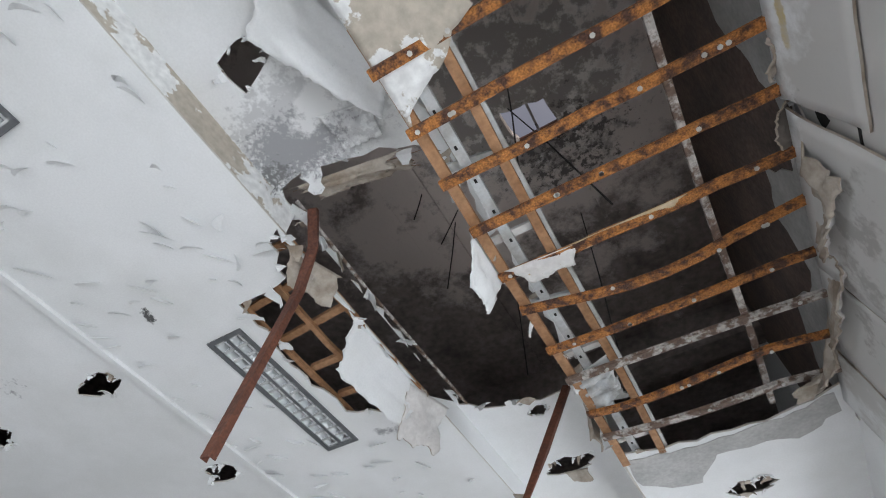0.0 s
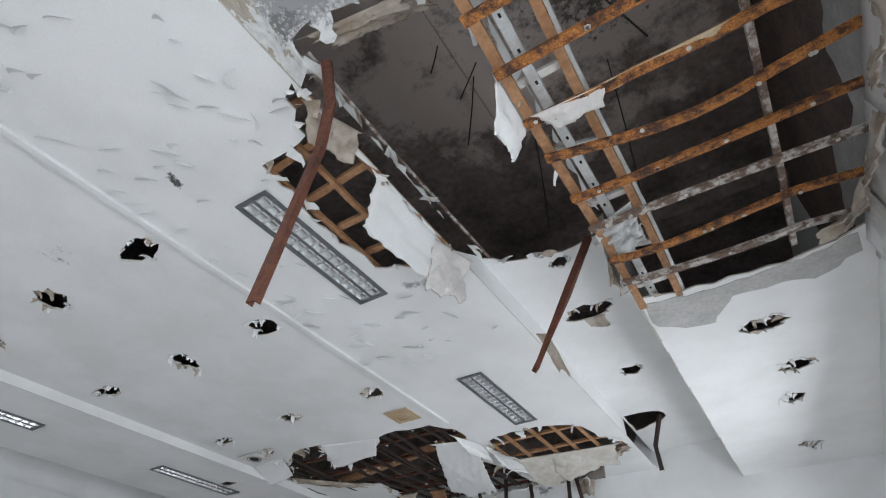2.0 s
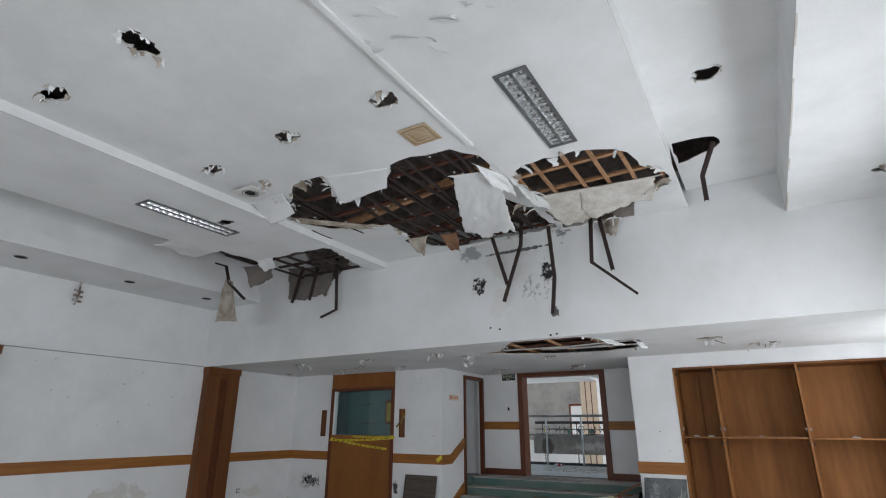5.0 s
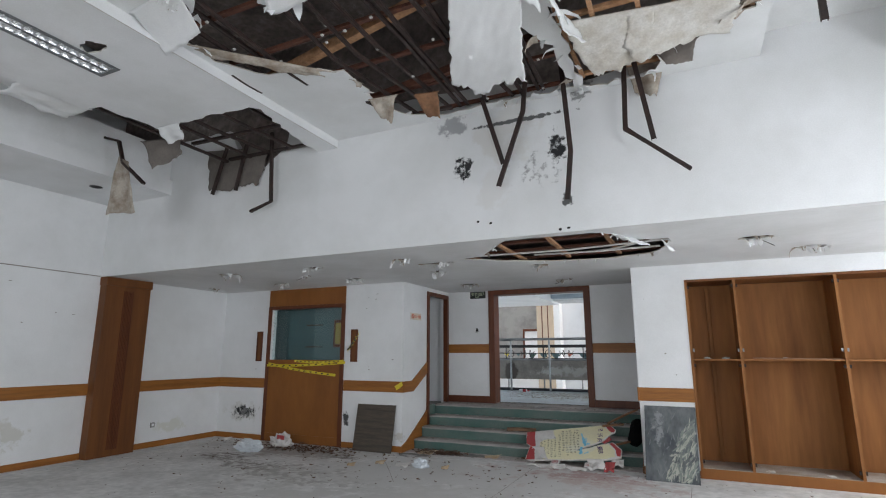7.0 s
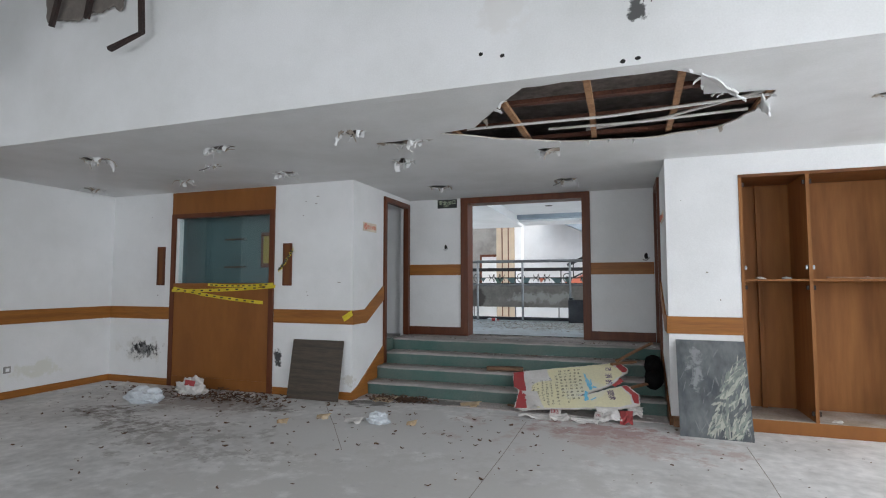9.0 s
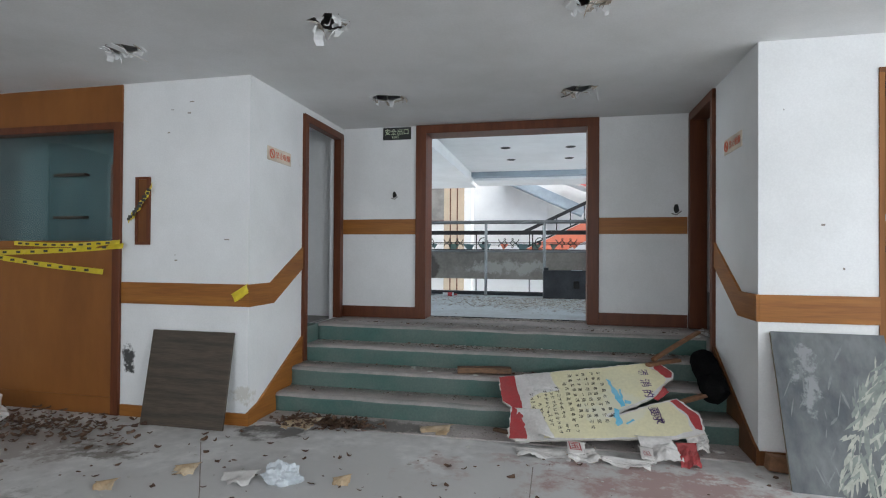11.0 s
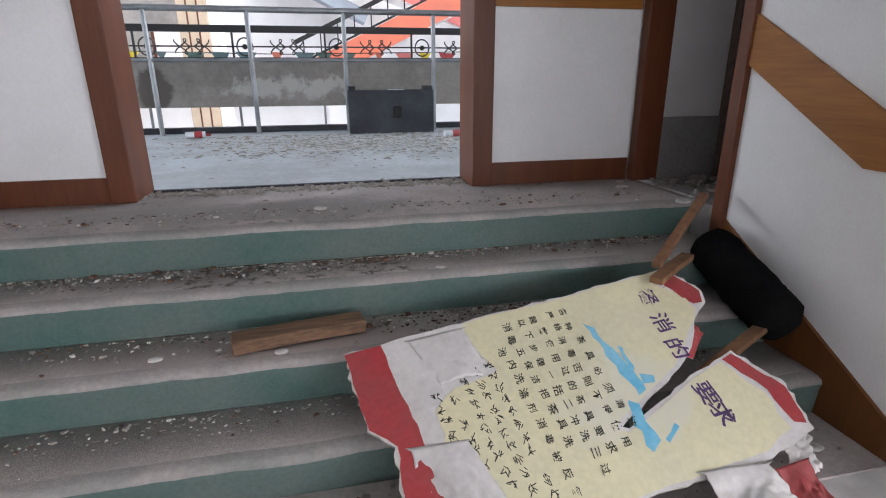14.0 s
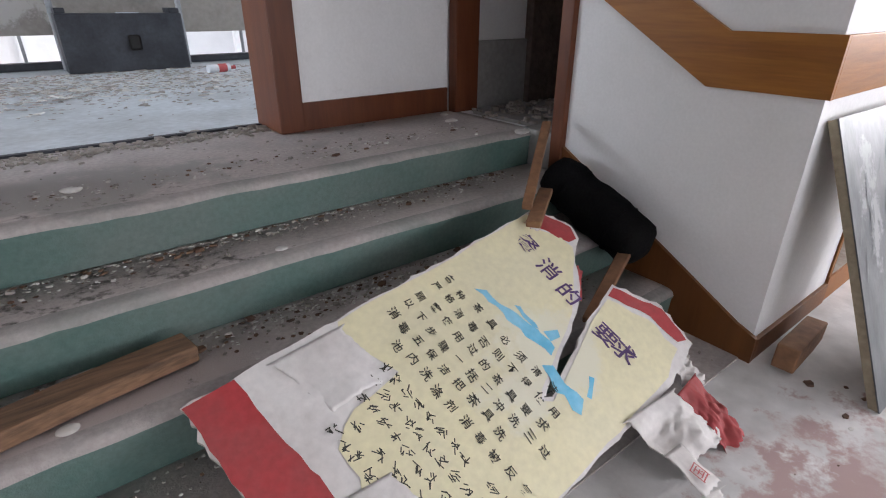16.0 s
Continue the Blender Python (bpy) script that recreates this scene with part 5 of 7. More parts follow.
flap_sheet("brown board pieces along the torn ceiling edge", [(-5.40, 5.15, 4.10), (-4.45, 6.15, 4.10), (-4.50, 6.28, 4.05), (-5.42, 5.40, 4.04)], 89, 18, 4, 0.02, 0.02, TN, 0.01, 0.5)
flap_sheet("dark torn paper beside the hanging bars", [(-1.75, 7.0, 4.10), (-1.35, 6.95, 4.10), (-1.42, 7.05, 3.9), (-1.62, 7.06, 3.94)], 97, 6, 5, 0.02, 0.02, [m_bareboard, m_bareboard])
flap_sheet("reddish board splinter under the exposed grid", [(-4.05, 6.9, 4.15), (-3.75, 6.95, 4.15), (-3.8, 7.1, 3.86), (-3.95, 7.08, 3.92)], 98, 5, 6, 0.02, 0.03, [m_stick, m_paper])
flap_sheet("grey board sheet hanging against the bulkhead", [(-7.72, 7.46, 4.35), (-6.45, 7.46, 4.2), (-6.62, 7.46, 3.60), (-7.68, 7.46, 3.62)], 90, 14, 9, 0.02, 0.0, [m_bareboard, m_bareboard])
flap_sheet("tan board shard hanging at the broken corner", [(-8.13, 6.5, 4.0), (-7.92, 6.5, 3.9), (-7.74, 6.52, 3.17), (-8.31, 6.48, 3.22)], 91, 6, 7, 0.02, 0.05, TN, ragged=0.1)
flap_sheet("grey board piece hanging at the broken corner", [(-7.74, 6.5, 4.14), (-6.93, 6.5, 4.05), (-6.93, 6.5, 3.80), (-7.4, 6.5, 3.62)], 92, 9, 7, 0.02, 0.02, [m_bareboard, m_bareboard])
flap_sheet("small white board hanging at the broken corner", [(-6.95, 6.15, 4.02), (-6.55, 6.15, 4.02), (-6.65, 6.3, 3.86), (-6.95, 6.35, 3.84)], 93, 7, 5, 0.03, 0.02, WH)
flap_sheet("broken white plaster block on the cove", [(-7.2, 4.9, 4.05), (-7.2, 5.6, 4.05), (-7.6, 5.6, 3.95), (-7.9, 4.9, 4.02)], 94, 8, 6, 0.03, 0.04, WH)
flap_sheet("white torn strip curling under the low ceiling hole", [(-2.25, 7.75, 2.67), (-2.05, 8.1, 2.67), (-1.85, 8.3, 2.60), (-2.0, 7.9, 2.58)], 99, 8, 6, 0.03, 0.03, WH, 0.01, 0.4)
flap_sheet("white curled shard at the end of the low ceiling hole", [(-1.82, 8.25, 2.67), (-1.76, 8.6, 2.67), (-1.66, 8.62, 2.58), (-1.72, 8.3, 2.57)], 199, 6, 5, 0.03, 0.04, WH, 0.01, 0.5)
flap_sheet("grey paper curl under a ceiling hole", [(-0.5, 4.03, 4.31), (-0.3, 4.06, 4.31), (-0.28, 4.16, 4.22), (-0.46, 4.13, 4.23)], 95, 6, 4, 0.02, 0.03, TN)
flap_sheet("grey paper strip clinging to the hanging bar", [(-0.42, 2.66, 3.40), (-0.36, 2.70, 3.40), (-0.26, 2.80, 3.12), (-0.32, 2.74, 3.14)], 96, 4, 6, 0.015, 0.03, TN)

flap_sheet("torn white plaster board peeling off the window wall", [(1.485, 1.42, 3.82), (1.485, 2.05, 3.82), (1.37, 2.0, 3.50), (1.43, 1.50, 3.40)], 201, 14, 10, 0.05, 0.02, [m_white, m_paper], 0.006)
flap_sheet("torn white plaster board peeling off the window wall", [(1.487, 2.02, 3.82), (1.487, 2.62, 3.82), (1.36, 2.66, 3.56), (1.42, 2.06, 3.42)], 202, 14, 10, 0.05, 0.03, [m_white, m_paper], 0.008)
flap_sheet("grey board shard hanging from the soffit corner", [(1.46, 2.62, 3.83), (1.40, 2.95, 3.83), (1.30, 2.98, 3.60), (1.42, 2.75, 3.58)], 203, 7, 6, 0.04, 0.05, TN)
flap_sheet("brown paper curl on the window wall", [(1.485, 1.0, 3.84), (1.485, 1.2, 3.84), (1.42, 1.22, 3.72), (1.44, 1.02, 3.74)], 204, 8, 6, 0.03, 0.05, TN, 0.01, 0.4)
flap_sheet("brown paper hanging inside the ceiling strip", [(-0.80, 0.84, 4.34), (-0.05, 0.98, 4.34), (-0.02, 1.12, 4.33), (-0.78, 0.98, 4.33)], 205, 18, 6, 0.04, 0.03, [m_paper, m_batten], 0.02, 0.5)
flap_sheet("white paint skin hanging over the mouldy ceiling", [(-0.42, 0.55, 4.31), (-0.12, 0.62, 4.31), (-0.14, 0.82, 4.22), (-0.38, 0.80, 4.24)], 206, 10, 8, 0.04, 0.05, WH, 0.02)
rnd = random.Random(61)
for k, (y0, z0, y1, z1) in enumerate(((1.5, 3.36, 1.9, 3.22), (2.0, 3.40, 2.4, 3.15), (2.68, 3.55, 3.3, 3.50), (2.7, 3.80, 3.6, 3.3), (1.0, 3.55, 1.45, 3.40), (1.05, 3.80, 1.30, 3.45))):
    c = thing("wall_crack", (1.49, y0, z0), "dark jagged crack in the peeling window wall", "crack", "wall cracks")
    pts = [(1.4985, y0 + (y1 - y0) * f + rnd.uniform(-0.012, 0.012), z0 + (z1 - z0) * f + rnd.uniform(-0.012, 0.012)) for f in np.linspace(0, 1, 12)]
    part("crack", tube(bmesh.new(), pts, 0.006, 4), m_dark, c)
for k, (y, z, ry, rz) in enumerate(((1.37, 3.66, 0.045, 0.05), (1.29, 3.52, 0.02, 0.03), (1.19, 3.44, 0.02, 0.022))):
    s = thing("plaster_hole", (1.498, y, z), "small black hole knocked in the window wall", "wall hole", "plaster holes")
    bm = bmesh.new()
    bm.faces.new([bm.verts.new((1.4975, q.x, q.y)) for q in blob(y, z, ry, rz, 70 + k, 10)])
    part("hole", bm, m_dark, s)
for k, (x, z) in enumerate(((-3.56, 2.87), (-3.42, 2.84), (-2.7, 2.7), (-2.62, 2.71))):
    s = thing("plaster_hole", (x, YB, z), "small black fixing hole in the bulkhead", "wall hole", "plaster holes")
    bm = bmesh.new()
    bm.faces.new([bm.verts.new((q.x, YB - 0.002, q.y)) for q in blob(x, z, 0.017, 0.013, 90 + k, 10)])
    part("hole", bm, m_dark, s)
# shuttering board lines on the slab
bm = bmesh.new()
for k in range(5):
    x = -1.65 + k * 0.71
    add_box(bm, x, x + 0.02, 0.0, 4.2, SLAB - 0.003, SLAB + 0.001)
tagged(part("shuttering_lines", bm, m_concrete), "faint shuttering lines cast in the concrete slab", "slab lines", kind="stuff")

# curled paint flakes on the lamp band
bm = bmesh.new()
rnd = random.Random(9)
for _ in range(125):
    x, y = rnd.uniform(-2.4, -0.95), rnd.uniform(-0.8, 3.6)
    if inside((x, y), HOLE_B1) or (-1.85 < x < -1.5 and (1.3 < y < 2.65 or y < -0.1)):
        continue
    L0, wd, an = rnd.uniform(0.05, 0.2), rnd.uniform(0.012, 0.045), rnd.gauss(0.9, 0.5)
    d, s = Vector((math.sin(an), math.cos(an), 0)), Vector((math.cos(an), -math.sin(an), 0))
    rows = []
    for k in range(6):
        f = k / 5
        c = Vector((x, y, 4.099)) + d * L0 * (f - 0.5) + s * 0.012 * math.sin(f * 3)
        hw = wd * math.sin(math.pi * (0.06 + 0.88 * f))
        rows.append([bm.verts.new(c), bm.verts.new(c + s * hw - Vector((0, 0, 0.034 * math.sin(math.pi * f) + 0.001))), bm.verts.new(c + s * hw * 0.9 - Vector((0, 0, 0.026 * math.sin(math.pi * f))))])
    for a, b in zip(rows, rows[1:]):
        bm.faces.new([a[0], b[0], b[1], a[1]])
        bm.faces.new([a[1], b[1], b[2], a[2]])
tagged(part("paint_flakes", bm, m_ceiling), "curled flakes of white ceiling paint", "paint flakes", kind="stuff")

# thin wall fittings of the west wall and hooks
for y, z0, z1 in ((5.0, 3.42, 3.80), (3.42, 2.72, 3.80)):
    c = thing("rope", (-9.75, y, z1), "frayed knotted rope hanging by the white wall", "rope", "hanging ropes")
    part("cord", tube(bmesh.new(), [(-9.76, y, z1), (-9.77, y + 0.02, (z0 + z1) / 2), (-9.76, y - 0.02, z0)], 0.014, 6), m_purlin, c)
    for k in range(3):
        part("knot", bar(bmesh.new(), [(-9.76, y - 0.07, z1 - 0.14 - k * 0.08), (-9.76, y + 0.07, z1 - 0.16 - k * 0.08)], 0.02, 0.03), m_purlin, c)

# ---- things: panel wall and recess ----
gp = thing("glazed_wall_panel", (-7.83, YP, 0), "orange veneered wall panel with an interior glass window", "wall panel")
x0, x1 = -8.69, -6.98
part("kickboard", box(x0 + 0.07, x1 - 0.07, YP - 0.022, YP - 0.004, 0.0, 0.14, 0.003), m_panel, gp)
part("lower_panel", box(x0 + 0.07, x1 - 0.07, YP - 0.018, YP - 0.002, 0.14, 1.34, 0.003), m_panel, gp)
part("top_panel", box(x0, x1, YP - 0.02, YP - 0.002, 2.36, 2.66, 0.003), m_panel, gp)
part("stile", box(x0, x0 + 0.07, YP - 0.03, YP - 0.002, 0, 2.36, 0.004), m_frame, gp)
part("stile", box(x1 - 0.07, x1, YP - 0.03, YP - 0.002, 0, 2.36, 0.004), m_frame, gp)
part("sill", box(x0 + 0.07, x1 - 0.07, YP - 0.035, YP + 0.09, 1.34, 1.40, 0.004), m_panel, gp)
part("window_head", box(x0 + 0.07, x1 - 0.07, YP - 0.03, YP + 0.09, 2.30, 2.36, 0.004), m_frame, gp)
part("pane", box(x0 + 0.09, x1 - 0.04, YP + 0.03, YP + 0.036, 1.38, 2.34), m_glass, gp, "dusty clear glass").visible_shadow = False
plaque = thing("framed_plaque", (-7.42, 10.46, 1.85), "small gold plaque in a dark frame behind the glass", "plaque")
part("frame", box(-7.58, -7.30, 10.46, 10.49, 1.62, 2.12, 0.005), m_frame, plaque)
part("plate", box(-7.53, -7.35, 10.45, 10.462, 1.68, 2.06), m_brass, plaque)
dk = thing("dark_cabinet", (-6.95, 10.4, 1.4), "dark cupboard edge behind the glass", "cupboard")
part("body", box(-7.15, -6.66, 10.3, 10.49, 1.55, 2.3, 0.01), m_darkboard, dk)
for z in (1.62, 2.02):
    s = thing("wall_slot", (-8.0, 10.48, z), "thin dark shelf on the teal wall", "shelf", "teal wall shelves")
    part("ledge", box(-8.2, -7.85, 10.44, 10.498, z, z + 0.025, 0.003), m_darkboard, s)
for x in (-8.88, -6.78):
    s = thing("wooden_wall_plate", (x, YP, 1.63), "narrow brown wooden plate on the white wall", "wall plate", "wooden wall plates")
    part("rim", boxes((x - 0.065, x - 0.04, YP - 0.02, YP, 1.37, 1.91), (x + 0.04, x + 0.065, YP - 0.02, YP, 1.37, 1.91), (x - 0.04, x + 0.04, YP - 0.02, YP, 1.37, 1.39), (x - 0.04, x + 0.04, YP - 0.02, YP, 1.89, 1.91)), m_frame, s)
    part("inset", box(x - 0.04, x + 0.04, YP - 0.012, YP, 1.39, 1.89), m_wood, s)


def tape(name, label, pts, w=0.042):
    t = thing(name, pts[0], label, "warning tape", "yellow warning tape")
    bm = bmesh.new()
    pv = None
    n = 24
    P = [Vector(p) for p in pts]
    marks = []
    for k in range(n + 1):
        f = k / n * (len(P) - 1)
        i = min(int(f), len(P) - 2)
        c = P[i].lerp(P[i + 1], f - i) + Vector((0, 0.006 * math.sin(k * 1.3), -0.02 * math.sin(math.pi * k / n)))
        h = Vector((0, 0.01 * math.sin(k * 0.9), w / 2))
        row = [bm.verts.new(c - h), bm.verts.new(c + h)]
        marks.append(c)
        if pv:
            bm.faces.new([pv[0], row[0], row[1], pv[1]])
        pv = row
    band = part("band", bm, m_tape, t)
    for k in range(1, n - 1, 2):
        c = marks[k].lerp(marks[k + 1], 0.5)
        part("printed_mark", box(c.x - 0.02, c.x + 0.02, c.y - 0.0095, c.y - 0.0075, c.z - w * 0.22, c.z + w * 0.22), m_ink, band)


tape("warning_tape", "yellow warning tape stretched across the panel", [(-8.64, YP - 0.04, 1.30), (-6.93, YP - 0.04, 1.36)])
tape("warning_tape", "yellow warning tape sagging across the panel", [(-8.60, YP - 0.05, 1.33), (-7.11, YP - 0.05, 1.15)])
tape("warning_tape", "torn yellow warning tape across the panel", [(-8.0, YP - 0.055, 1.38), (-6.95, YP - 0.055, 1.39)], 0.035)
tape("warning_tape", "strip of yellow tape over a wooden plate", [(-6.90, YP - 0.03, 1.56), (-6.68, YP - 0.03, 1.84)], 0.05)
tk = thing("tape_scrap", (-5.88, YP - 0.03, 1.0), "crumpled yellow tape stuck on the dado corner", "warning tape")
part("scrap", sheet([(-5.98, YP - 0.022, 0.99), (-5.83, YP - 0.022, 1.08), (-5.81, YP - 0.03, 1.0), (-5.94, YP - 0.028, 0.92)], 6, 4, 0.012, 97, 0.002), [m_tape, m_tape], tk)

sock = thing("wall_socket", (XW, 8.65, 0.35), "small grey wall socket above the skirting", "socket")
part("plate", box(XW, XW + 0.012, 8.61, 8.69, 0.31, 0.39, 0.004), m_cement, sock)
part("face", box(XW + 0.012, XW + 0.016, 8.63, 8.67, 0.33, 0.37, 0.002), m_white2, sock)


def sign_plate(name, label, cat, base, origin, ux, uz, w, h, mat_back, lines, mat_text):
    """A flat sign: origin is its lower corner, ux and uz point along and up it."""
    s = thing(name, origin, label, cat, "wall signs" if name == "no_smoking_sign" else "")
    o, ux, uz = Vector(origin), Vector(ux), Vector(uz)
    nrm = ux.cross(uz)
    bm = bmesh.new()
    for d in (0.0, 0.008):
        for a, b in ((0, 0), (w, 0), (w, h), (0, h)):
            bm.verts.new(o + ux * a + uz * b + nrm * d)
    v = list(bm.verts)
    for q in ((3, 2, 1, 0), (4, 5, 6, 7), (0, 1, 5, 4), (1, 2, 6, 5), (2, 3, 7, 6), (3, 0, 4, 7)):
        bm.faces.new([v[i] for i in q])
    bmesh.ops.recalc_face_normals(bm, faces=bm.faces)
    part("plate", bm, mat_back, s)
    for txt, size, a, b in lines:
        tb = text_bm(txt, size, 0.0008)
        for q in tb.verts:
            q.co = o + ux * (a + q.co.x) + uz * (b + q.co.y) + nrm * (0.0095 + q.co.z)
        part("lettering", tb, mat_text, s)
    return s


sign_plate("exit_sign", "black exit sign with pale green lettering above the doorway", "sign", None, (-5.38, YR - 0.002, 2.53), (1, 0, 0), (0, 0, 1), 0.31, 0.13, m_sign, [("安全出口", 0.068, 0.018, 0.058), ("EXIT", 0.038, 0.10, 0.016)], m_signtext)
for org, ux in (((XL, 10.22, 2.07), (0, 1, 0)), ((XR, 10.72, 2.07), (0, -1, 0))):
    s = sign_plate("no_smoking_sign", "small cream no-smoking sign with red lettering on the wall", "sign", None, org, ux, (0, 0, 1), 0.37, 0.11, m_cream, [("禁止吸烟", 0.06, 0.115, 0.033)], m_orange)
    o, u = Vector(org), Vector(ux)
    nrm = u.cross(Vector((0, 0, 1)))
    c = o + u * 0.06 + Vector((0, 0, 0.055)) + nrm * 0.012
    part("ring", tube(bmesh.new(), [c + u * 0.036 * math.cos(k * math.pi / 8) + Vector((0, 0, 0.036 * math.sin(k * math.pi / 8))) for k in range(17)] + [c + u * 0.02 - Vector((0, 0, 0.026)), c - u * 0.024 + Vector((0, 0, 0.026))], 0.005, 6), m_orange, s)
for x, z, rr in ((-5.25, 1.94, 0.035), (-2.44, 1.76, 0.045)):
    s = thing("broken_switch_hole", (x, YR, z), "dark broken switch hole in the plaster", "wall hole", "switch holes")
    bm = bmesh.new()
    loop = [bm.verts.new((p.x, YR - 0.002, p.y)) for p in blob(x, z, rr * 0.7, rr, int(z * 100), 10)]
    bm.faces.new(loop)
    bmesh.ops.recalc_face_normals(bm, faces=bm.faces)
    part("hole", bm, m_dark, s)
    part("chipped_edge", tube(bmesh.new(), [(x - rr, YR - 0.004, z - rr), (x, YR - 0.008, z - rr * 1.3), (x + rr, YR - 0.004, z - rr * 0.5)], 0.006, 5), m_cement, s)

# leaning boards
db = thing("leaning_dark_board", (-6.3, 9.85, 0), "dark brown board leaning against the white wall", "board")
bm = box(-0.355, 0.355, 0, 0.018, 0, 0.715, 0.002)
bmesh.ops.transform(bm, matrix=Matrix.Translation((-6.3, 9.825, 0)) @ pose(0, 0, 0, -10.5, 0, 0), verts=bm.verts)
part("panel", bm, m_darkboard, db)
ls = thing("leaning_grey_panel", (-1.95, 9.7, 0), "mottled blue-grey panel leaning on the pillar", "panel")
tilt = Matrix.Translation((-1.965, 9.67, 0)) @ pose(0, 0, 0, -22.5, 0, -2)
bm = box(-0.30, 0.30, 0.0, 0.004, 0, 0.915, 0.0)
bmesh.ops.transform(bm, matrix=tilt, verts=bm.verts)
part("face", bm, m_slab, ls)
bm = box(-0.298, 0.298, 0.0045, 0.03, 0.001, 0.913, 0.002)
bmesh.ops.transform(bm, matrix=tilt, verts=bm.verts)
part("core", bm, m_slabedge, ls, "tan fibre edge")
rnd = random.Random(91)
patch_edge = [Vector(q) for q in ((0.27, 0.80), (0.16, 0.62), (0.04, 0.42), (-0.02, 0.22), (-0.10, 0.02), (0.29, 0.02), (0.29, 0.6))]
for col, count in ((m_palegreen, 240), (m_pale, 260), (m_slab, 70), (m_scratch, 30)):
    bm = bmesh.new()
    for _ in range(count):
        loose = col is m_scratch
        p = Vector((rnd.uniform(-0.27, 0.28), rnd.uniform(0.03, 0.86)))
        if not loose and not inside(p, patch_edge):
            continue
        an = rnd.gauss(1.15, 0.35) if not loose else rnd.gauss(1.4, 0.3)
        ln, wd = rnd.uniform(0.03, 0.09), rnd.uniform(0.005, 0.014) * (0.5 if loose else 1)
        d = Vector((math.cos(an), math.sin(an)))
        sd = Vector((-d.y, d.x))
        lift = -0.0010 - 0.0012 * rnd.random()
        ring = [p - d * ln, p - d * ln * 0.4 + sd * wd, p + d * ln * 0.5 + sd * wd * 0.8, p + d * ln, p + d * ln * 0.4 - sd * wd, p - d * ln * 0.5 - sd * wd * 0.9]
        ring = [Vector((min(0.296, max(-0.296, q.x)), min(0.91, max(0.004, q.y)))) for q in ring]
        bm.faces.new([bm.verts.new(tilt @ Vector((q.x, lift, q.y))) for q in ring])
    tagged(part("brush_strokes", bm, col, ls, "pale smeared brush strokes"), kind="stuff")
off = thing("timber_offcut", (-2.2, 9.98, 0), "pale timber offcut lying behind the grey panel", "timber")
part("piece", box(-2.3, -1.95, 9.93, 10.0, 0, 0.09, 0.006, pose(0, 0, 0, 0, 6, 4)), m_stick, off)

# built-in cupboard
cb = thing("built_in_cupboard", (-0.1, 10.25, 0), "large orange veneered built-in cupboard, empty, doors missing", "cupboard")
uprights = []
for x in (-1.65, -1.09, -0.03, 1.0, 1.44):
    uprights.append(part("divider" if -1.6 < x < 1.4 else "side_panel", box(x, x + 0.03, YQ - 0.008, 10.65, 0.12, 2.46, 0.002), m_cab, cb))
part("plinth", box(-1.65, 1.47, YQ - 0.012, 10.65, 0, 0.12, 0.003), m_panel, cb)
part("top_board", box(-1.65, 1.47, YQ - 0.012, 10.65, 2.43, 2.46, 0.002), m_wood, cb)
for bay, (a, b) in enumerate(((-1.62, -1.09), (-1.06, -0.03), (0.0, 1.0), (1.03, 1.44))):
    part("back_panel", box(a, b, 10.62, 10.65, 0.12, 2.43), m_cab, cb)
    part("shelf", box(a, b, YQ + 0.01, 10.62, 1.42, 1.44, 0.002), m_cab, cb)
    for x in (a + 0.012, b - 0.012):
        for z in (0.2, 1.36, 1.55, 2.36):
            part("hinge", box(x - 0.01, x + 0.01, YQ + 0.005, YQ + 0.03, z - 0.02, z + 0.02, 0.003), m_rail if z == 1.55 else m_rustd, uprights[bay + (x > (a + b) / 2)])
for a, b in ((-1.62, -1.09), (-1.06, -0.03), (0.0, 1.0), (1.03, 1.44)):
    part("dusty_base", box(a, b, YQ - 0.006, 10.62, 0.12, 0.124), m_dust, cb, "pale dust over the base board")
part("batten", box(-1.40, -1.355, 10.58, 10.62, 0.12, 2.43, 0.003), m_cab, cb)
part("loose_strip", box(-0.95, -0.05, YQ - 0.004, YQ + 0.03, 1.441, 1.455, 0.002, pose(0, 0, 0, 0, 0.8, 1)), m_stick, cb)
for i, (x, y, z) in enumerate(((-1.45, 10.2, 1.44), (-1.25, 10.15, 1.44), (-0.6, 10.2, 1.44), (-0.3, 10.14, 0.12), (0.5, 10.2, 1.44), (-0.9, 10.13, 0.12))):
    c = thing("plaster_lump", (x, y, z), "small white lump of fallen plaster on the shelf", "plaster", "plaster lumps")
    bm = bmesh.new()
    bmesh.ops.create_icosphere(bm, subdivisions=2, radius=0.03)
    for v in bm.verts:
        v.co = Vector((v.co.x * 1.5, v.co.y, max(v.co.z * 0.5, -0.008) + 0.008)) * (1 + 0.5 * noise.noise(v.co * 40 + Vector((i, 0, 0)))) + Vector((x, y, z))
    part("lump", bm, m_chip, c)

# ---- things: steps ----
A, B, C, D = (Vector(p) for p in ((-4.0, 10.585, 0.335), (-2.785, 10.68, 0.500), (-2.66, 10.10, 0.125), (-3.87, 9.97, 0.035)))
PN = (B - A).cross(D - A).normalized()
if PN.z < 0:
    PN = -PN


def on_poster(u, v, w=0.0):
    p = (D * (1 - u) + C * u) * (1 - v) + (A * (1 - u) + B * u) * v
    return p + PN * w


notice = thing("torn_notice_board", (-3.3, 10.3, 0), "torn cream notice board with red ends, lying on the steps", "notice board")
TEAR = [(1.035, 0.75), (0.975, 0.69), (0.94, 0.62), (0.90, 0.55), (0.83, 0.475), (0.72, 0.40), (0.60, 0.315), (0.585, 0.30), (0.60, 0.285), (0.72, 0.355), (0.84, 0.425), (0.93, 0.455), (1.0, 0.48)]
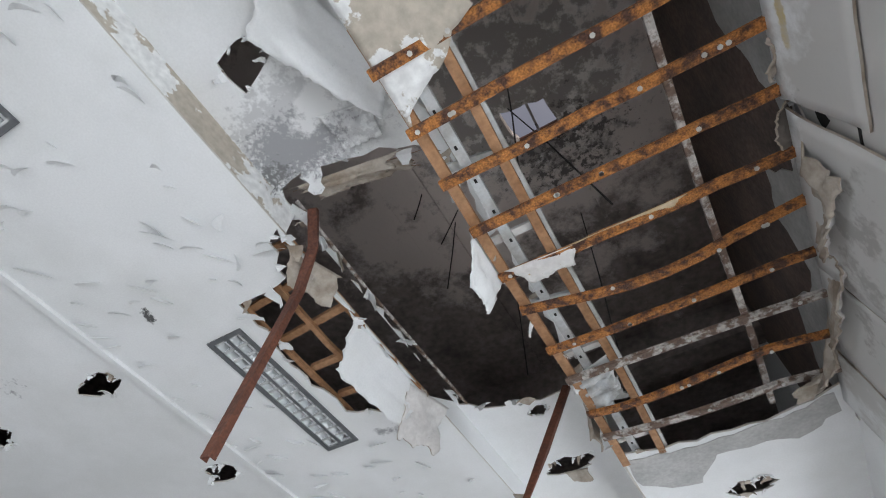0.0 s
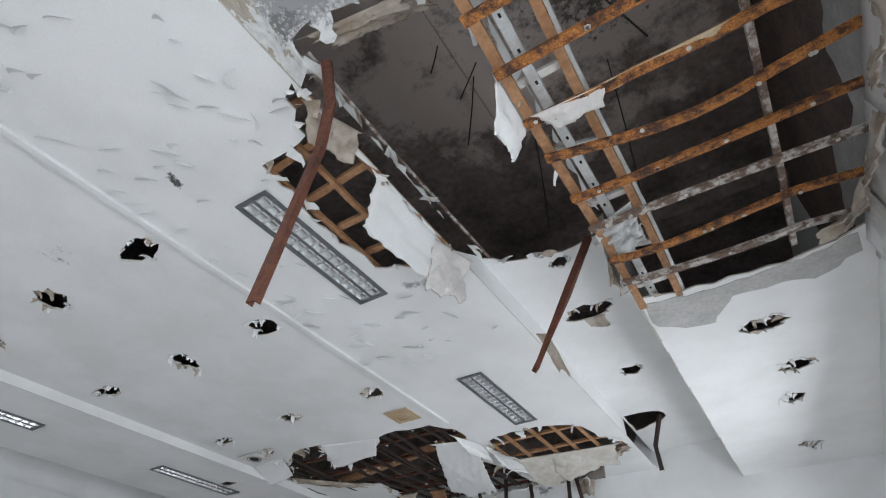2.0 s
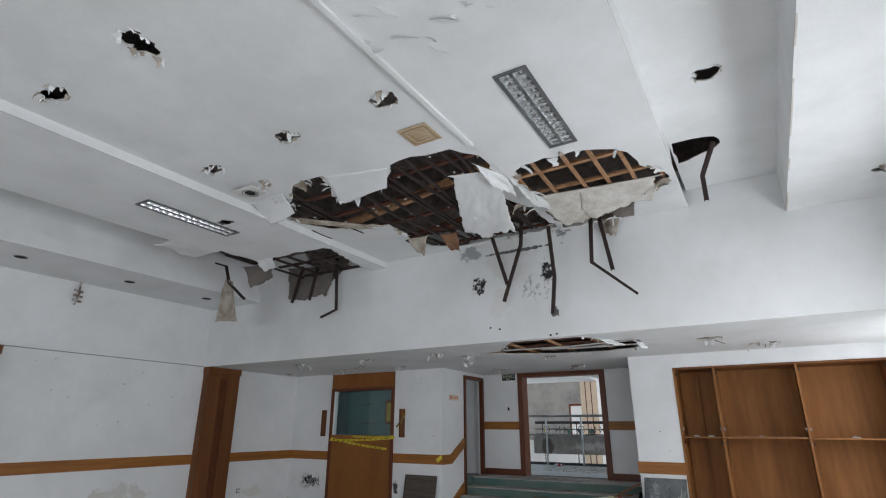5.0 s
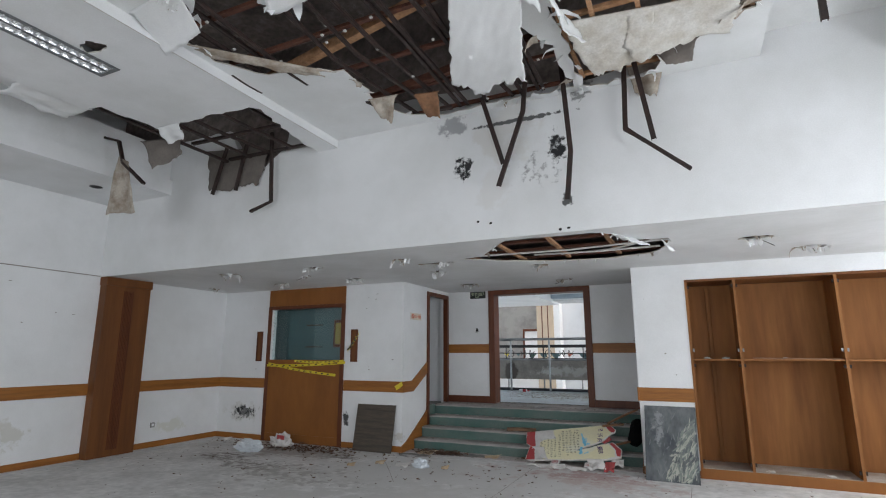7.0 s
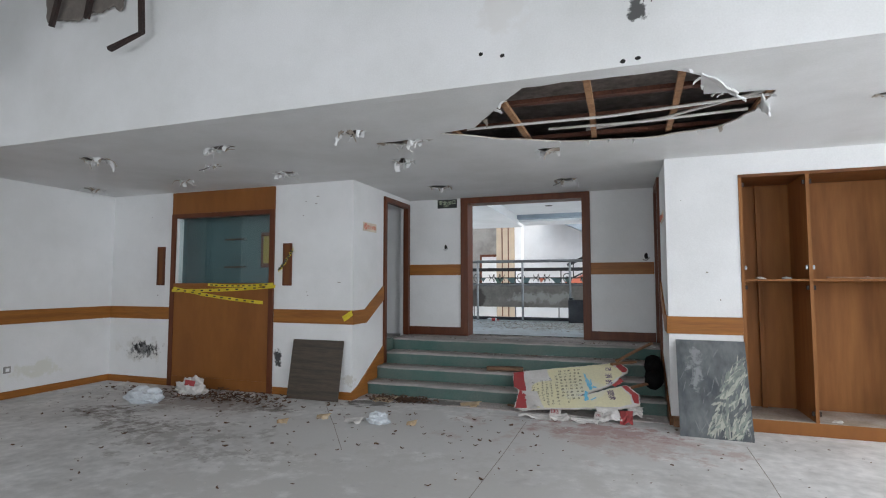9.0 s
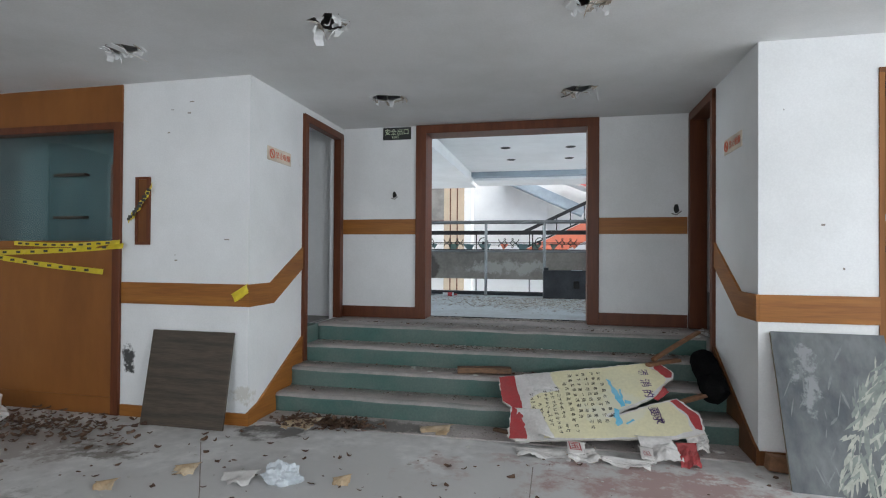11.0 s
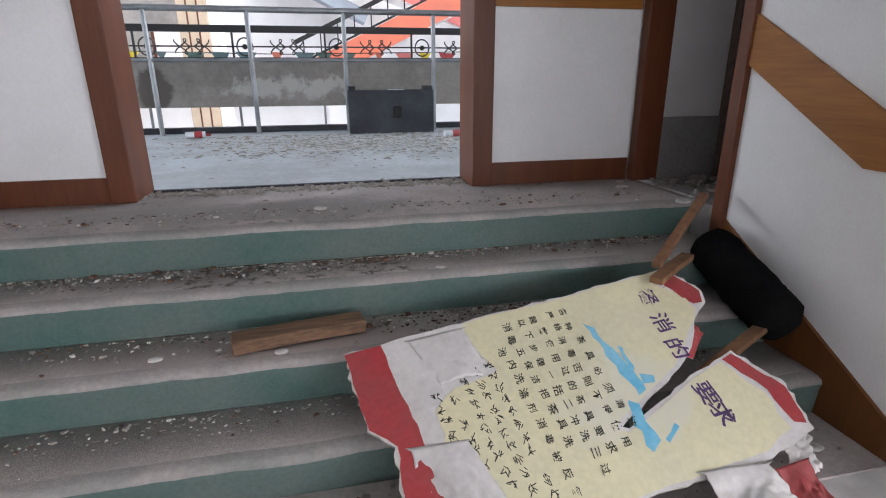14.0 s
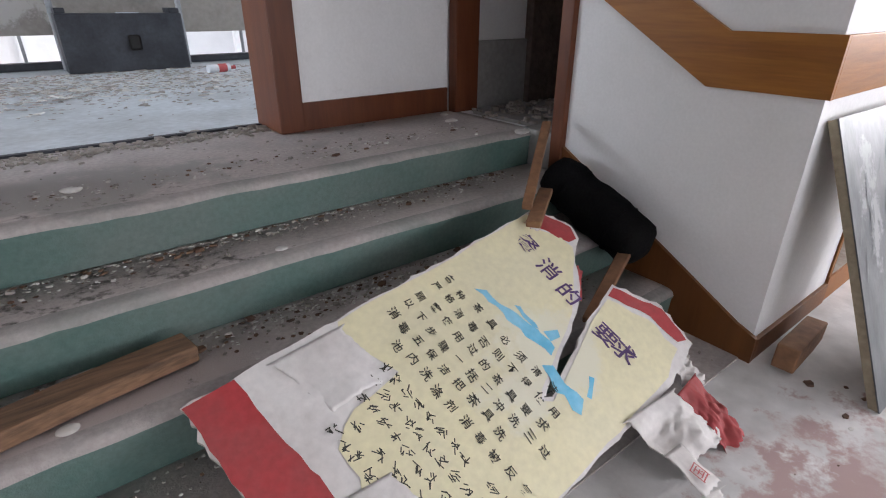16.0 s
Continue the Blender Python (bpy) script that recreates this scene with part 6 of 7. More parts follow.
outer = jag([(0, 1), (0.97, 1), (1.0, 0.97), (1.05, 0.82)] + TEAR + [(1.08, 0.26), (1.06, 0.05),
             (0.9, 0.0), (0.55, 0.02), (0.05, 0.03), (0, 0.10), (0.03, 0.3), (0.05, 0.5), (0.0, 0.6)], 0.007, 0.03, 22)
part("backing_board", plate(outer, [], lambda u, v, w: on_poster(u, v, -w), 0.014, None, 0.06), [m_white, m_board], notice, "white torn fibreboard")
face = jag([(0.33, 0.99), (0.955, 0.99), (0.94, 0.9), (0.985, 0.80), (0.99, 0.73), (0.93, 0.64), (0.88, 0.565), (0.82, 0.49), (0.71, 0.412), (0.59, 0.33), (0.57, 0.30), (0.59, 0.27), (0.72, 0.335), (0.84, 0.405), (0.945, 0.44), (1.0, 0.26), (1.0, 0.08), (0.9, 0.03), (0.55, 0.03), (0.2, 0.05),
            (0.21, 0.3), (0.16, 0.4), (0.17, 0.6), (0.24, 0.68), (0.36, 0.7), (0.34, 0.8), (0.30, 0.9)], 0.008, 0.05, 23)
paper = part("paper_face", plate(face, [], lambda u, v, w: on_poster(u, v, 0.0012 + w), 0.0008, None, 0.06), [m_yellow, m_white], notice, "cream yellow printed paper")
part("red_end", plate(jag([(0.002, 0.995), (0.10, 0.995), (0.115, 0.5), (0.11, 0.05), (0.01, 0.06), (0.035, 0.3), (0.055, 0.5), (0.005, 0.6)], 0.004, 0.05, 24), [], lambda u, v, w: on_poster(u, v, 0.0012 + w), 0.0008, None, 0.06), [m_red, m_white], notice, "faded red band")
part("red_margin", plate(jag([(0.96, 0.99), (0.995, 0.965), (1.042, 0.82), (1.025, 0.755), (0.995, 0.76), (0.95, 0.9)], 0.004, 0.04, 25), [], lambda u, v, w: on_poster(u, v, 0.0012 + w), 0.0008, None, 0.06), [m_red, m_white], notice, "torn red margin")
part("red_margin", plate(jag([(0.955, 0.45), (0.992, 0.465), (1.07, 0.25), (1.05, 0.08), (1.02, 0.1), (1.015, 0.26)], 0.004, 0.04, 26), [], lambda u, v, w: on_poster(u, v, 0.0012 + w), 0.0008, None, 0.06), [m_red, m_white], notice, "torn red margin")
for k, pts in enumerate(([(0.648, 0.815), (0.672, 0.78), (0.672, 0.70), (0.69, 0.62), (0.70, 0.50), (0.70, 0.42), (0.675, 0.405), (0.668, 0.49), (0.658, 0.60), (0.66, 0.70)],
                         [(0.637, 0.40), (0.660, 0.37), (0.648, 0.29), (0.655, 0.20), (0.62, 0.165), (0.612, 0.20), (0.625, 0.26), (0.612, 0.29), (0.628, 0.34)],
                         [(0.702, 0.66), (0.712, 0.64), (0.705, 0.52), (0.697, 0.54)], [(0.715, 0.25), (0.722, 0.23), (0.672, 0.18), (0.668, 0.20)], [(0.71, 0.50), (0.745, 0.47), (0.735, 0.44), (0.705, 0.45)])):
    part("blue_flourish", plate(jag(pts, 0.005, 0.03, 80 + k), [], lambda u, v, w: on_poster(u, v, 0.0024 + w), 0.0004, None, 0.05), [m_blue, m_blue], paper, "sky-blue brush flourish")


def write(txt, size, u, v, m, shear=0.0, lift=0.0034, bold=0.0):
    tb = text_bm(txt, size, 0.0, bold)
    for q in tb.verts:
        wob = noise.noise_vector(Vector((q.co.x, q.co.y, 0)) * (1.6 / size) + Vector((u * 90, v * 90, 0))) * size * 0.05
        tx, ty = q.co.x + wob.x, q.co.y + wob.y
        q.co = on_poster(u + (ty + shear * tx) / 1.23, v - tx / 0.63, lift)
    return part("character", tb, m, paper)


for txt, u, v in (("餐", 0.855, 0.925), ("消", 0.845, 0.765), ("的", 0.835, 0.62), ("要", 0.825, 0.385), ("求", 0.83, 0.285)):
    write(txt, 0.074, u, v, m_purple, bold=0.0009)
rnd = random.Random(12)
rows_read = ["各种茶具必须清洁", "严格消毒否则不得使用", "顾客使用过的茶具要求", "以下步骤一括二冲洗三过", "消毒五保洁把茶具洗", "池内洗涤剂消毒被反复"]
for k, txt in enumerate(rows_read):
    gap = 0.060 if len(txt) < 9 else 0.052
    for j, ch in enumerate(txt):
        if 0.93 - (0.12 if k > 4 else 0) - j * gap / 0.63 * 0.9 > 0.06:
            write(ch, rnd.uniform(0.027, 0.033), 0.605 - k * 0.043 + rnd.uniform(-0.006, 0.006), 0.93 - (0.12 if k > 4 else 0) - j * gap / 0.63 * 0.9, m_ink, rnd.uniform(-0.3, 0.05), bold=0.0003)
bm = bmesh.new()
for k in range(5):
    u = 0.345 - k * 0.040
    for j in range(14):
        v = 0.74 - 0.02 * k - j * 0.060 + rnd.uniform(-0.006, 0.006)
        if rnd.random() < 0.1 or v < 0.1:
            continue
        for s in range(7):
            a = rnd.choice((0, math.pi / 2, 0.8, -0.7)) + rnd.uniform(-0.2, 0.2)
            cu, cv = u + rnd.uniform(-0.009, 0.009), v + rnd.uniform(-0.017, 0.017)
            ln = rnd.uniform(0.4, 1.0)
            du, dv = math.sin(a) * 0.0085 * ln, math.cos(a) * 0.0165 * ln
            nu, nv = math.cos(a) * 0.0011, -math.sin(a) * 0.0021
            bm.faces.new([bm.verts.new(on_poster(cu + x * du + y * nu, cv + x * dv + y * nv, 0.0024)) for x, y in ((-1, -1), (1, -1), (1, 1), (-1, 1))])
tagged(part("faded_writing", bm, m_ink, paper, "unreadable handwriting"), kind="stuff")
part("peeled_paper", sheet([on_poster(0.07, 0.48, 0.004), on_poster(0.22, 0.44, 0.004), on_poster(0.30, -0.04, 0.04), on_poster(0.05, -0.06, 0.035)], 14, 14, 0.010, 101, 0.002, 0.03, 0.03), [m_white, m_white], notice, "peeled white paper")
part("peeled_paper", sheet([on_poster(0.16, 0.98, 0.003), on_poster(0.34, 0.97, 0.003), on_poster(0.36, 0.66, 0.018), on_poster(0.20, 0.64, 0.016)], 9, 9, 0.006, 102, 0.002, 0.01, 0.01), [m_white, m_white], notice, "peeled white paper")
part("torn_tatter", sheet([on_poster(0.86, 0.52, -0.016), on_poster(0.97, 0.68, -0.016), on_poster(1.0, 0.62, -0.03), on_poster(0.90, 0.49, -0.03)], 6, 4, 0.01, 103, 0.002, 0.01), [m_red, m_white], notice, "torn red tatter")
part("torn_tatter", sheet([on_poster(0.925, 0.96, 0.003), on_poster(0.96, 0.96, 0.003), on_poster(0.95, 0.88, 0.02), on_poster(0.92, 0.89, 0.02)], 5, 4, 0.01, 104, 0.002, 0.02), [m_white, m_red], notice, "curled white tatter")

for i, (cs, mm, lab) in enumerate((
        ([(-3.84, 9.96, 0.02), (-3.45, 9.98, 0.03), (-3.42, 9.82, 0.02), (-3.82, 9.80, 0.015)], [m_white, m_white], "crumpled white paper under the notice board"),
        ([(-3.52, 9.93, 0.03), (-3.30, 9.99, 0.05), (-3.25, 9.84, 0.02), (-3.48, 9.80, 0.02)], [m_white, m_card], "crumpled printed paper on the floor"),
        ([(-3.30, 9.92, 0.03), (-2.95, 9.83, 0.05), (-2.98, 9.74, 0.02), (-3.28, 9.84, 0.02)], [m_white, m_white], "rolled strip of white paper on the floor"),
        ([(-3.05, 10.08, 0.12), (-2.80, 10.07, 0.12), (-2.74, 9.90, 0.03), (-3.0, 9.88, 0.03)], [m_white, m_white], "white paper crumpled under the board end"),
        ([(-2.80, 10.06, 0.10), (-2.66, 10.08, 0.10), (-2.66, 9.88, 0.012), (-2.80, 9.84, 0.012)], [m_red, m_red], "torn red corner of the notice"),
        ([(-2.74, 10.12, 0.13), (-2.56, 10.2, 0.12), (-2.55, 10.08, 0.05), (-2.70, 10.02, 0.05)], [m_white, m_white], "ragged white fibre edge of the notice"))):
    s = thing("crumpled_paper", cs[0], lab, "paper", "crumpled papers")
    part("sheet", sheet(cs, 17, 12, 0.022, 110 + i, 0.002, 0.02, 0.025), mm, s)
for body, size, x, y in (("国", 0.09, -3.47, 9.86), ("国", 0.05, -3.02, 9.86)):
    tb = text_bm(body, size, 0.0)
    s = thing("printed_scrap", (x, y, 0), "scrap of paper with a red printed character", "paper", "crumpled papers")
    bmesh.ops.transform(tb, matrix=Matrix.Translation((x, y, 0.075)) @ pose(0, 0, 0, 18, 6, 12), verts=tb.verts)
    part("lettering", tb, m_red, s)
    part("scrap", sheet([(x - 0.02, y + 0.1, 0.095), (x + size + 0.02, y + 0.1, 0.085), (x + size + 0.02, y - 0.04, 0.045), (x - 0.02, y - 0.04, 0.055)], 5, 5, 0.006, int(size * 900), 0.002), [m_white, m_white], s)

roll = thing("black_cloth_roll", (-2.42, 10.7, 0.4), "black rolled cloth lying against the skirting on the steps", "cloth roll")
bm = bmesh.new()
n, m = 22, 18
P0, P1 = Vector((-2.43, 10.925, 0.512)), Vector((-2.44, 10.435, 0.318))
ax = (P1 - P0).normalized()
s1 = ax.cross(Vector((0, 0, 1))).normalized()
s2 = s1.cross(ax)
rr = []
for i in range(n + 1):
    f = i / n
    r = 0.098 * (min(1, math.sin(math.pi * min(f, 1 - f) * 4.2 if min(f, 1 - f) < 0.119 else math.pi / 2) + 0.25))
    rr.append([bm.verts.new(P0.lerp(P1, f) + (s1 * math.cos(k * 2 * math.pi / m) * 0.92 + s2 * math.sin(k * 2 * math.pi / m)) * r * (1 + 0.22 * noise.noise((f * 5, math.cos(k * 2 * math.pi / m) * 2, math.sin(k * 2 * math.pi / m) * 2)))) for k in range(m)])
for a, b in zip(rr, rr[1:]):
    for k in range(m):
        fc = bm.faces.new([a[k], a[(k + 1) % m], b[(k + 1) % m], b[k]])
        fc.smooth = True
bm.faces.new(rr[0][::-1])
bm.faces.new(rr[-1])
part("cloth", bm, m_fabric, roll)
for f in (0.28, 0.74):
    c = P0.lerp(P1, f)
    part("binding", tube(bmesh.new(), [c + (s1 * math.cos(k * 0.42) * 0.94 + s2 * math.sin(k * 0.42)) * 0.099 for k in range(16)], 0.005, 5), m_fabric, roll, "dark cord tied round the roll")


def timber(label, a, b, w, h, m, seed):
    t = thing("timber_batten", a, label, "timber", "loose timber")
    bm = bar(bmesh.new(), [Vector(a), Vector(a).lerp(Vector(b), 0.5) + Vector((0, 0, 0.004)), Vector(b)], w, h)
    bmesh.ops.bevel(bm, geom=bm.edges[:], offset=0.003, segments=1, affect="EDGES")
    part("batten", bm, m, t)


timber("thin brown batten leaning on the top step", (-2.43, 10.97, 0.70), (-2.83, 10.68, 0.51), 0.035, 0.025, m_stick, 1)
timber("short pale batten under the black roll", (-2.62, 10.78, 0.50), (-2.88, 10.60, 0.485), 0.05, 0.025, m_stick, 2)
timber("pale batten under the torn notice board", (-2.45, 10.50, 0.33), (-2.85, 10.36, 0.22), 0.045, 0.025, m_stick, 3)
timber("thick brown plank lying on the steps", (-4.36, 10.72, 0.345), (-3.92, 10.80, 0.345), 0.09, 0.045, m_plank, 4)
timber("narrow strip of wood on the floor", (-4.0, 10.28, 0.02), (-3.75, 10.16, 0.02), 0.04, 0.02, m_plank, 5)

# ---- things: loose litter ----
def chips(name, label, n, spot, smin, smax, material, seed, flatness=0.25):
    rn = random.Random(seed)
    bm = bmesh.new()
    for _ in range(n):
        x, y, z = spot(rn)
        s = rn.uniform(smin, smax) * (1 if rn.random() < 0.85 else 1.9)
        k = rn.choice((4, 5, 5, 6))
        an = rn.uniform(0, 6.3)
        h = s * flatness * rn.uniform(0.4, 1.2)
        tx, ty = rn.uniform(-0.25, 0.25), rn.uniform(-0.25, 0.25)
        ring = []
        for i in range(k):
            r = s * rn.uniform(0.55, 1.0)
            dx, dy = math.cos(an + i * 6.283 / k) * r, math.sin(an + i * 6.283 / k) * r * rn.uniform(0.5, 1)
            ring.append((dx, dy, max(0, tx * dx + ty * dy)))
        lo = [bm.verts.new((x + a, y + b, z + c)) for a, b, c in ring]
        hi = [bm.verts.new((x + a * 0.85, y + b * 0.85, z + c + h)) for a, b, c in ring]
        bm.faces.new(hi)
        for i in range(k):
            bm.faces.new([lo[i], lo[(i + 1) % k], hi[(i + 1) % k], hi[i]])
    return tagged(part(name, bm, material), label, name.replace("_", " "), kind="stuff")


def treads(rn):
    i = rn.choice((0, 1, 1, 2, 2, 2, 3))
    ys = (10.355, 10.62, 10.885, 11.14, 11.5)
    x = rn.uniform(XL + 0.05, XR - 0.2)
    if i == 1 and rn.random() < 0.5:
        x = rn.gauss(-3.5, 0.25)
    return (min(max(x, XL + 0.03), XR - 0.05), min(ys[i + 1] - 0.01, ys[i] + 0.05 + abs(rn.gauss(0.17, 0.05))), 0.1575 * (i + 1) + 0.001)


chips("plaster_crumbs", "white plaster crumbs scattered over the cement floor", 420, lambda r: (r.uniform(-9.6, 1.2), 10.0 - abs(r.gauss(0, 2.2)), 0.0), 0.004, 0.015, m_chip, 1)
chips("dark_crumbs", "dark crumbs and dead leaves scattered over the floor", 260, lambda r: (-9.6 + 10.6 * r.random() ** 1.3, 9.9 - abs(r.gauss(0, 1.4)), 0.0), 0.004, 0.016, m_litter, 2)
chips("step_rubble", "plaster rubble along the backs of the steps", 1300, treads, 0.003, 0.008, m_rubble, 3, 0.5)
chips("step_crumbs", "pale plaster crumbs along the backs of the steps", 1500, treads, 0.002, 0.007, m_chip, 33, 0.5)
chips("step_dirt", "dark grit along the steps", 600, treads, 0.003, 0.011, m_litter, 4, 0.4)
chips("sill_rubble", "rubble along the doorway threshold", 700, lambda r: (r.uniform(-4.92, -3.24), r.gauss(11.88, 0.045), ZL + 0.001), 0.004, 0.018, m_rubble, 5, 0.4)
chips("landing_rubble", "rubble scattered over the landing", 120, lambda r: (r.uniform(-5.7, -2.4), r.uniform(11.2, 11.8), ZL + 0.001), 0.003, 0.011, m_rubble, 6, 0.4)
chips("store_rubble", "rubble on the storeroom floor behind the doorway", 260, lambda r: (r.uniform(-2.3, -1.1), r.uniform(11.05, 11.66), ZL + 0.001), 0.006, 0.035, m_rubble, 61, 0.6)
chips("hall_flakes", "fallen paint flakes strewn over the hall floor", 2600, lambda r: (r.gauss(-3.7, 0.85), min(14.7, r.gauss(14.0, 0.55)), ZL + 0.001), 0.006, 0.022, m_rubble, 7, 0.15)
chips("hall_flakes_pale", "pale fallen flakes over the hall floor", 1200, lambda r: (r.gauss(-3.6, 0.8), min(14.7, r.gauss(13.9, 0.45)), ZL + 0.001), 0.005, 0.022, m_chip, 8, 0.15)
chips("foot_rubble", "grit on the carpet strip before the steps", 260, lambda r: (r.uniform(-5.7, -2.4), r.uniform(10.1, 10.34), 0.008), 0.003, 0.011, m_rubble, 11, 0.4)
for i, (x, y, z, s) in enumerate(((-3.47, 10.72, 0.315, 0.05), (-4.6, 10.72, 0.315, 0.035), (-4.2, 10.68, 0.315, 0.035), (-3.6, 10.95, 0.4725, 0.03), (-4.05, 11.38, 0.63, 0.045), (-2.5, 11.5, 0.63, 0.05), (-2.42, 11.66, 0.63, 0.04), (-2.5, 10.2, 0.008, 0.05), (-2.42, 11.12, 0.63, 0.06))):
    c = thing("plaster_lump", (x, y, z), "broken lump of pale plaster on the steps", "plaster", "plaster lumps")
    bm = bmesh.new()
    bmesh.ops.create_icosphere(bm, subdivisions=3, radius=s * 0.5)
    for v in bm.verts:
        v.co = Vector((v.co.x * 1.2, v.co.y * 0.9, max(v.co.z, -s * 0.3) * 0.35 + s * 0.105)) * (1 + 0.55 * noise.noise(v.co * 28 + Vector((i * 3, 0, 0)))) + Vector((x, y, z))
    part("lump", bm, m_chip, c)
for i, (x, y, r, mm, lab) in enumerate(((-5.45, 10.05, 0.16, [m_card, m_white], "torn printed cardboard packet on the floor"), (-4.42, 10.14, 0.13, [m_card, m_card], "crushed brown cardboard on the carpet strip"), (-5.35, 9.1, 0.12, [m_white, m_white], "white paper scrap on the floor"),
                                        (-5.72, 9.13, 0.09, [m_card, m_litter], "brown crushed scrap on the floor"), (-4.75, 9.2, 0.06, [m_card, m_card], "small tan scrap on the floor"), (-6.0, 8.85, 0.07, [m_card, m_card], "tan scrap on the floor"), (-9.3, 9.75, 0.1, [m_white, m_white], "white scrap by the skirting"))):
    s = thing("litter_scrap", (x, y, 0), lab, "litter", "floor litter")
    part("scrap", sheet([(x - r, y + r * 0.5, 0.02), (x + r, y + r * 0.7, 0.05), (x + r * 0.9, y - r * 0.6, 0.008), (x - r * 0.8, y - r * 0.7, 0.008)], 8, 6, 0.02, 130 + i, 0.002, 0.02, 0.02), mm, s)


def leaves(name, label, n, spot, smin, smax, material, seed):
    """Dry curled leaves and torn bits of paper, each a bent pointed blade."""
    rn = random.Random(seed)
    bm = bmesh.new()
    for _ in range(n):
        x, y, z = spot(rn)
        ln, an, lift = rn.uniform(smin, smax), rn.uniform(0, 6.283), rn.uniform(0.1, 0.6)
        wd = ln * rn.uniform(0.35, 0.8)
        d, sd = Vector((math.cos(an), math.sin(an), 0)), Vector((-math.sin(an), math.cos(an), 0))
        rows = []
        for k in range(5):
            f = k / 4
            c = Vector((x, y, z)) + d * ln * (2 * f - 1) + Vector((0, 0, 0.002 + lift * ln * (2 * f - 1) ** 2 + rn.uniform(0, 0.1) * ln))
            hw = wd * (0.15 + 0.85 * math.sin(math.pi * min(0.97, max(0.04, f)))) * rn.uniform(0.7, 1.1)
            rows.append([bm.verts.new(c - sd * hw + Vector((0, 0, wd * rn.uniform(0.1, 0.6)))), bm.verts.new(c), bm.verts.new(c + sd * hw + Vector((0, 0, wd * rn.uniform(0.1, 0.6))))])
        for a, b in zip(rows, rows[1:]):
            for k in (0, 1):
                bm.faces.new([a[k], a[k + 1], b[k + 1], b[k]])
    return tagged(part(name, bm, material), label, name.replace("_", " "), kind="stuff")


def crumpled(name, label, x, y, r, h, material, seed):
    s = thing(name, (x, y, 0), label, "plastic bag")
    bm = bmesh.new()
    bmesh.ops.create_icosphere(bm, subdivisions=4, radius=1)
    for v in bm.verts:
        d = 1 + 0.35 * noise.noise(v.co * 2.3 + Vector((seed, 0, 0))) + 0.18 * noise.noise(v.co * 6 + Vector((0, seed, 0)))
        v.co = Vector((x + v.co.x * r * d, y + v.co.y * r * 0.6 * d, max(0.0, (v.co.z + 0.55) * h * 0.65 * d)))
    part("bag", bm, material, s)
    return s


leaves("leaf_pile", "brown leaf litter heaped before the glazed panel", 420, lambda r: (r.gauss(-7.55, 0.6), r.gauss(9.6, 0.15), abs(r.gauss(0, 0.012))), 0.012, 0.04, m_litter, 9)
leaves("leaf_pile_steps", "brown leaf litter beside the bottom step", 330, lambda r: (r.gauss(-5.25, 0.17), r.gauss(10.12, 0.06), abs(r.gauss(0.008, 0.018))), 0.012, 0.036, m_litter, 10)
leaves("floor_leaves", "dry leaves strewn over the cement floor", 150, lambda r: (-9.4 + 6.0 * r.random() ** 0.8, 9.8 - abs(r.gauss(0, 1.1)), 0.0), 0.008, 0.028, m_litter, 12)
crumpled("plastic_bag", "milky crumpled plastic bag on the floor", -8.12, 9.1, 0.24, 0.16, m_bag, 3)
b = crumpled("plastic_bag", "white plastic bag with red print before the panel", -7.90, 9.60, 0.20, 0.2, m_white, 8)
part("red_print", sheet([(-7.94, 9.52, 0.20), (-7.76, 9.52, 0.19), (-7.74, 9.48, 0.12), (-7.92, 9.48, 0.13)], 5, 4, 0.006, 140, 0.002), [m_red, m_red], b)
crumpled("plastic_bag", "small clear plastic bag crumpled on the floor", -5.08, 9.15, 0.11, 0.1, m_bag, 5)
# joints sawn in the cement floor
for a, b in (((-3.69, 9.7), (-3.71, 7.6)), ((-1.76, 9.5), (-1.80, 7.9)), ((-5.95, 9.6), (-5.0, 8.3))):
    structure("floor_joint", bar(bmesh.new(), [(a[0], a[1], 0.0), ((a[0] + b[0]) / 2 + 0.01, (a[1] + b[1]) / 2, 0.0), (b[0], b[1], 0.0)], 0.006, 0.002), m_rubble, "dirt-filled joint in the cement floor", "floor joint")

bm = bmesh.new()
rnd = random.Random(21)
for _ in range(26):
    w, h = rnd.uniform(0.004, 0.022), rnd.uniform(0.002, 0.007)
    side = rnd.random()
    if side < 0.4:
        x, z = rnd.uniform(-6.6, -5.95) if rnd.random() < 0.6 else rnd.uniform(-9.6, -8.9), rnd.uniform(1.2, 2.5)
        add_box(bm, x - w, x + w, YP - 0.002, YP - 0.0005, z - h, z + h)
    elif side < 0.6:
        x, z = rnd.uniform(-2.2, -1.7), rnd.uniform(1.2, 2.5)
        add_box(bm, x - w * 0.6, x + w * 0.6, YQ - 0.002, YQ - 0.0005, z - h, z + h)
    else:
        y, z = rnd.uniform(4.3, 7.3), rnd.uniform(1.3, 2.6)
        add_box(bm, XW + 0.0005, XW + 0.002, y - w, y + w, z - h, z + h)
tagged(part("wall_scuffs", bm, m_rubble), "small grey scuffs and chips on the white walls", "scuffs", kind="stuff")

# ---- things: hall beyond the doorway ----
structure("floor_hall", box(-13.5, 5, YR + 0.22, 15.32, 0.3, ZL - 0.004), m_hallfloor, "dusty pale hall floor strewn with flakes", "floor")
structure("floor_lower", box(-14, 6, 11, 30, -3.7, -3.5), m_white2, "pale floor of the storey below", "floor")
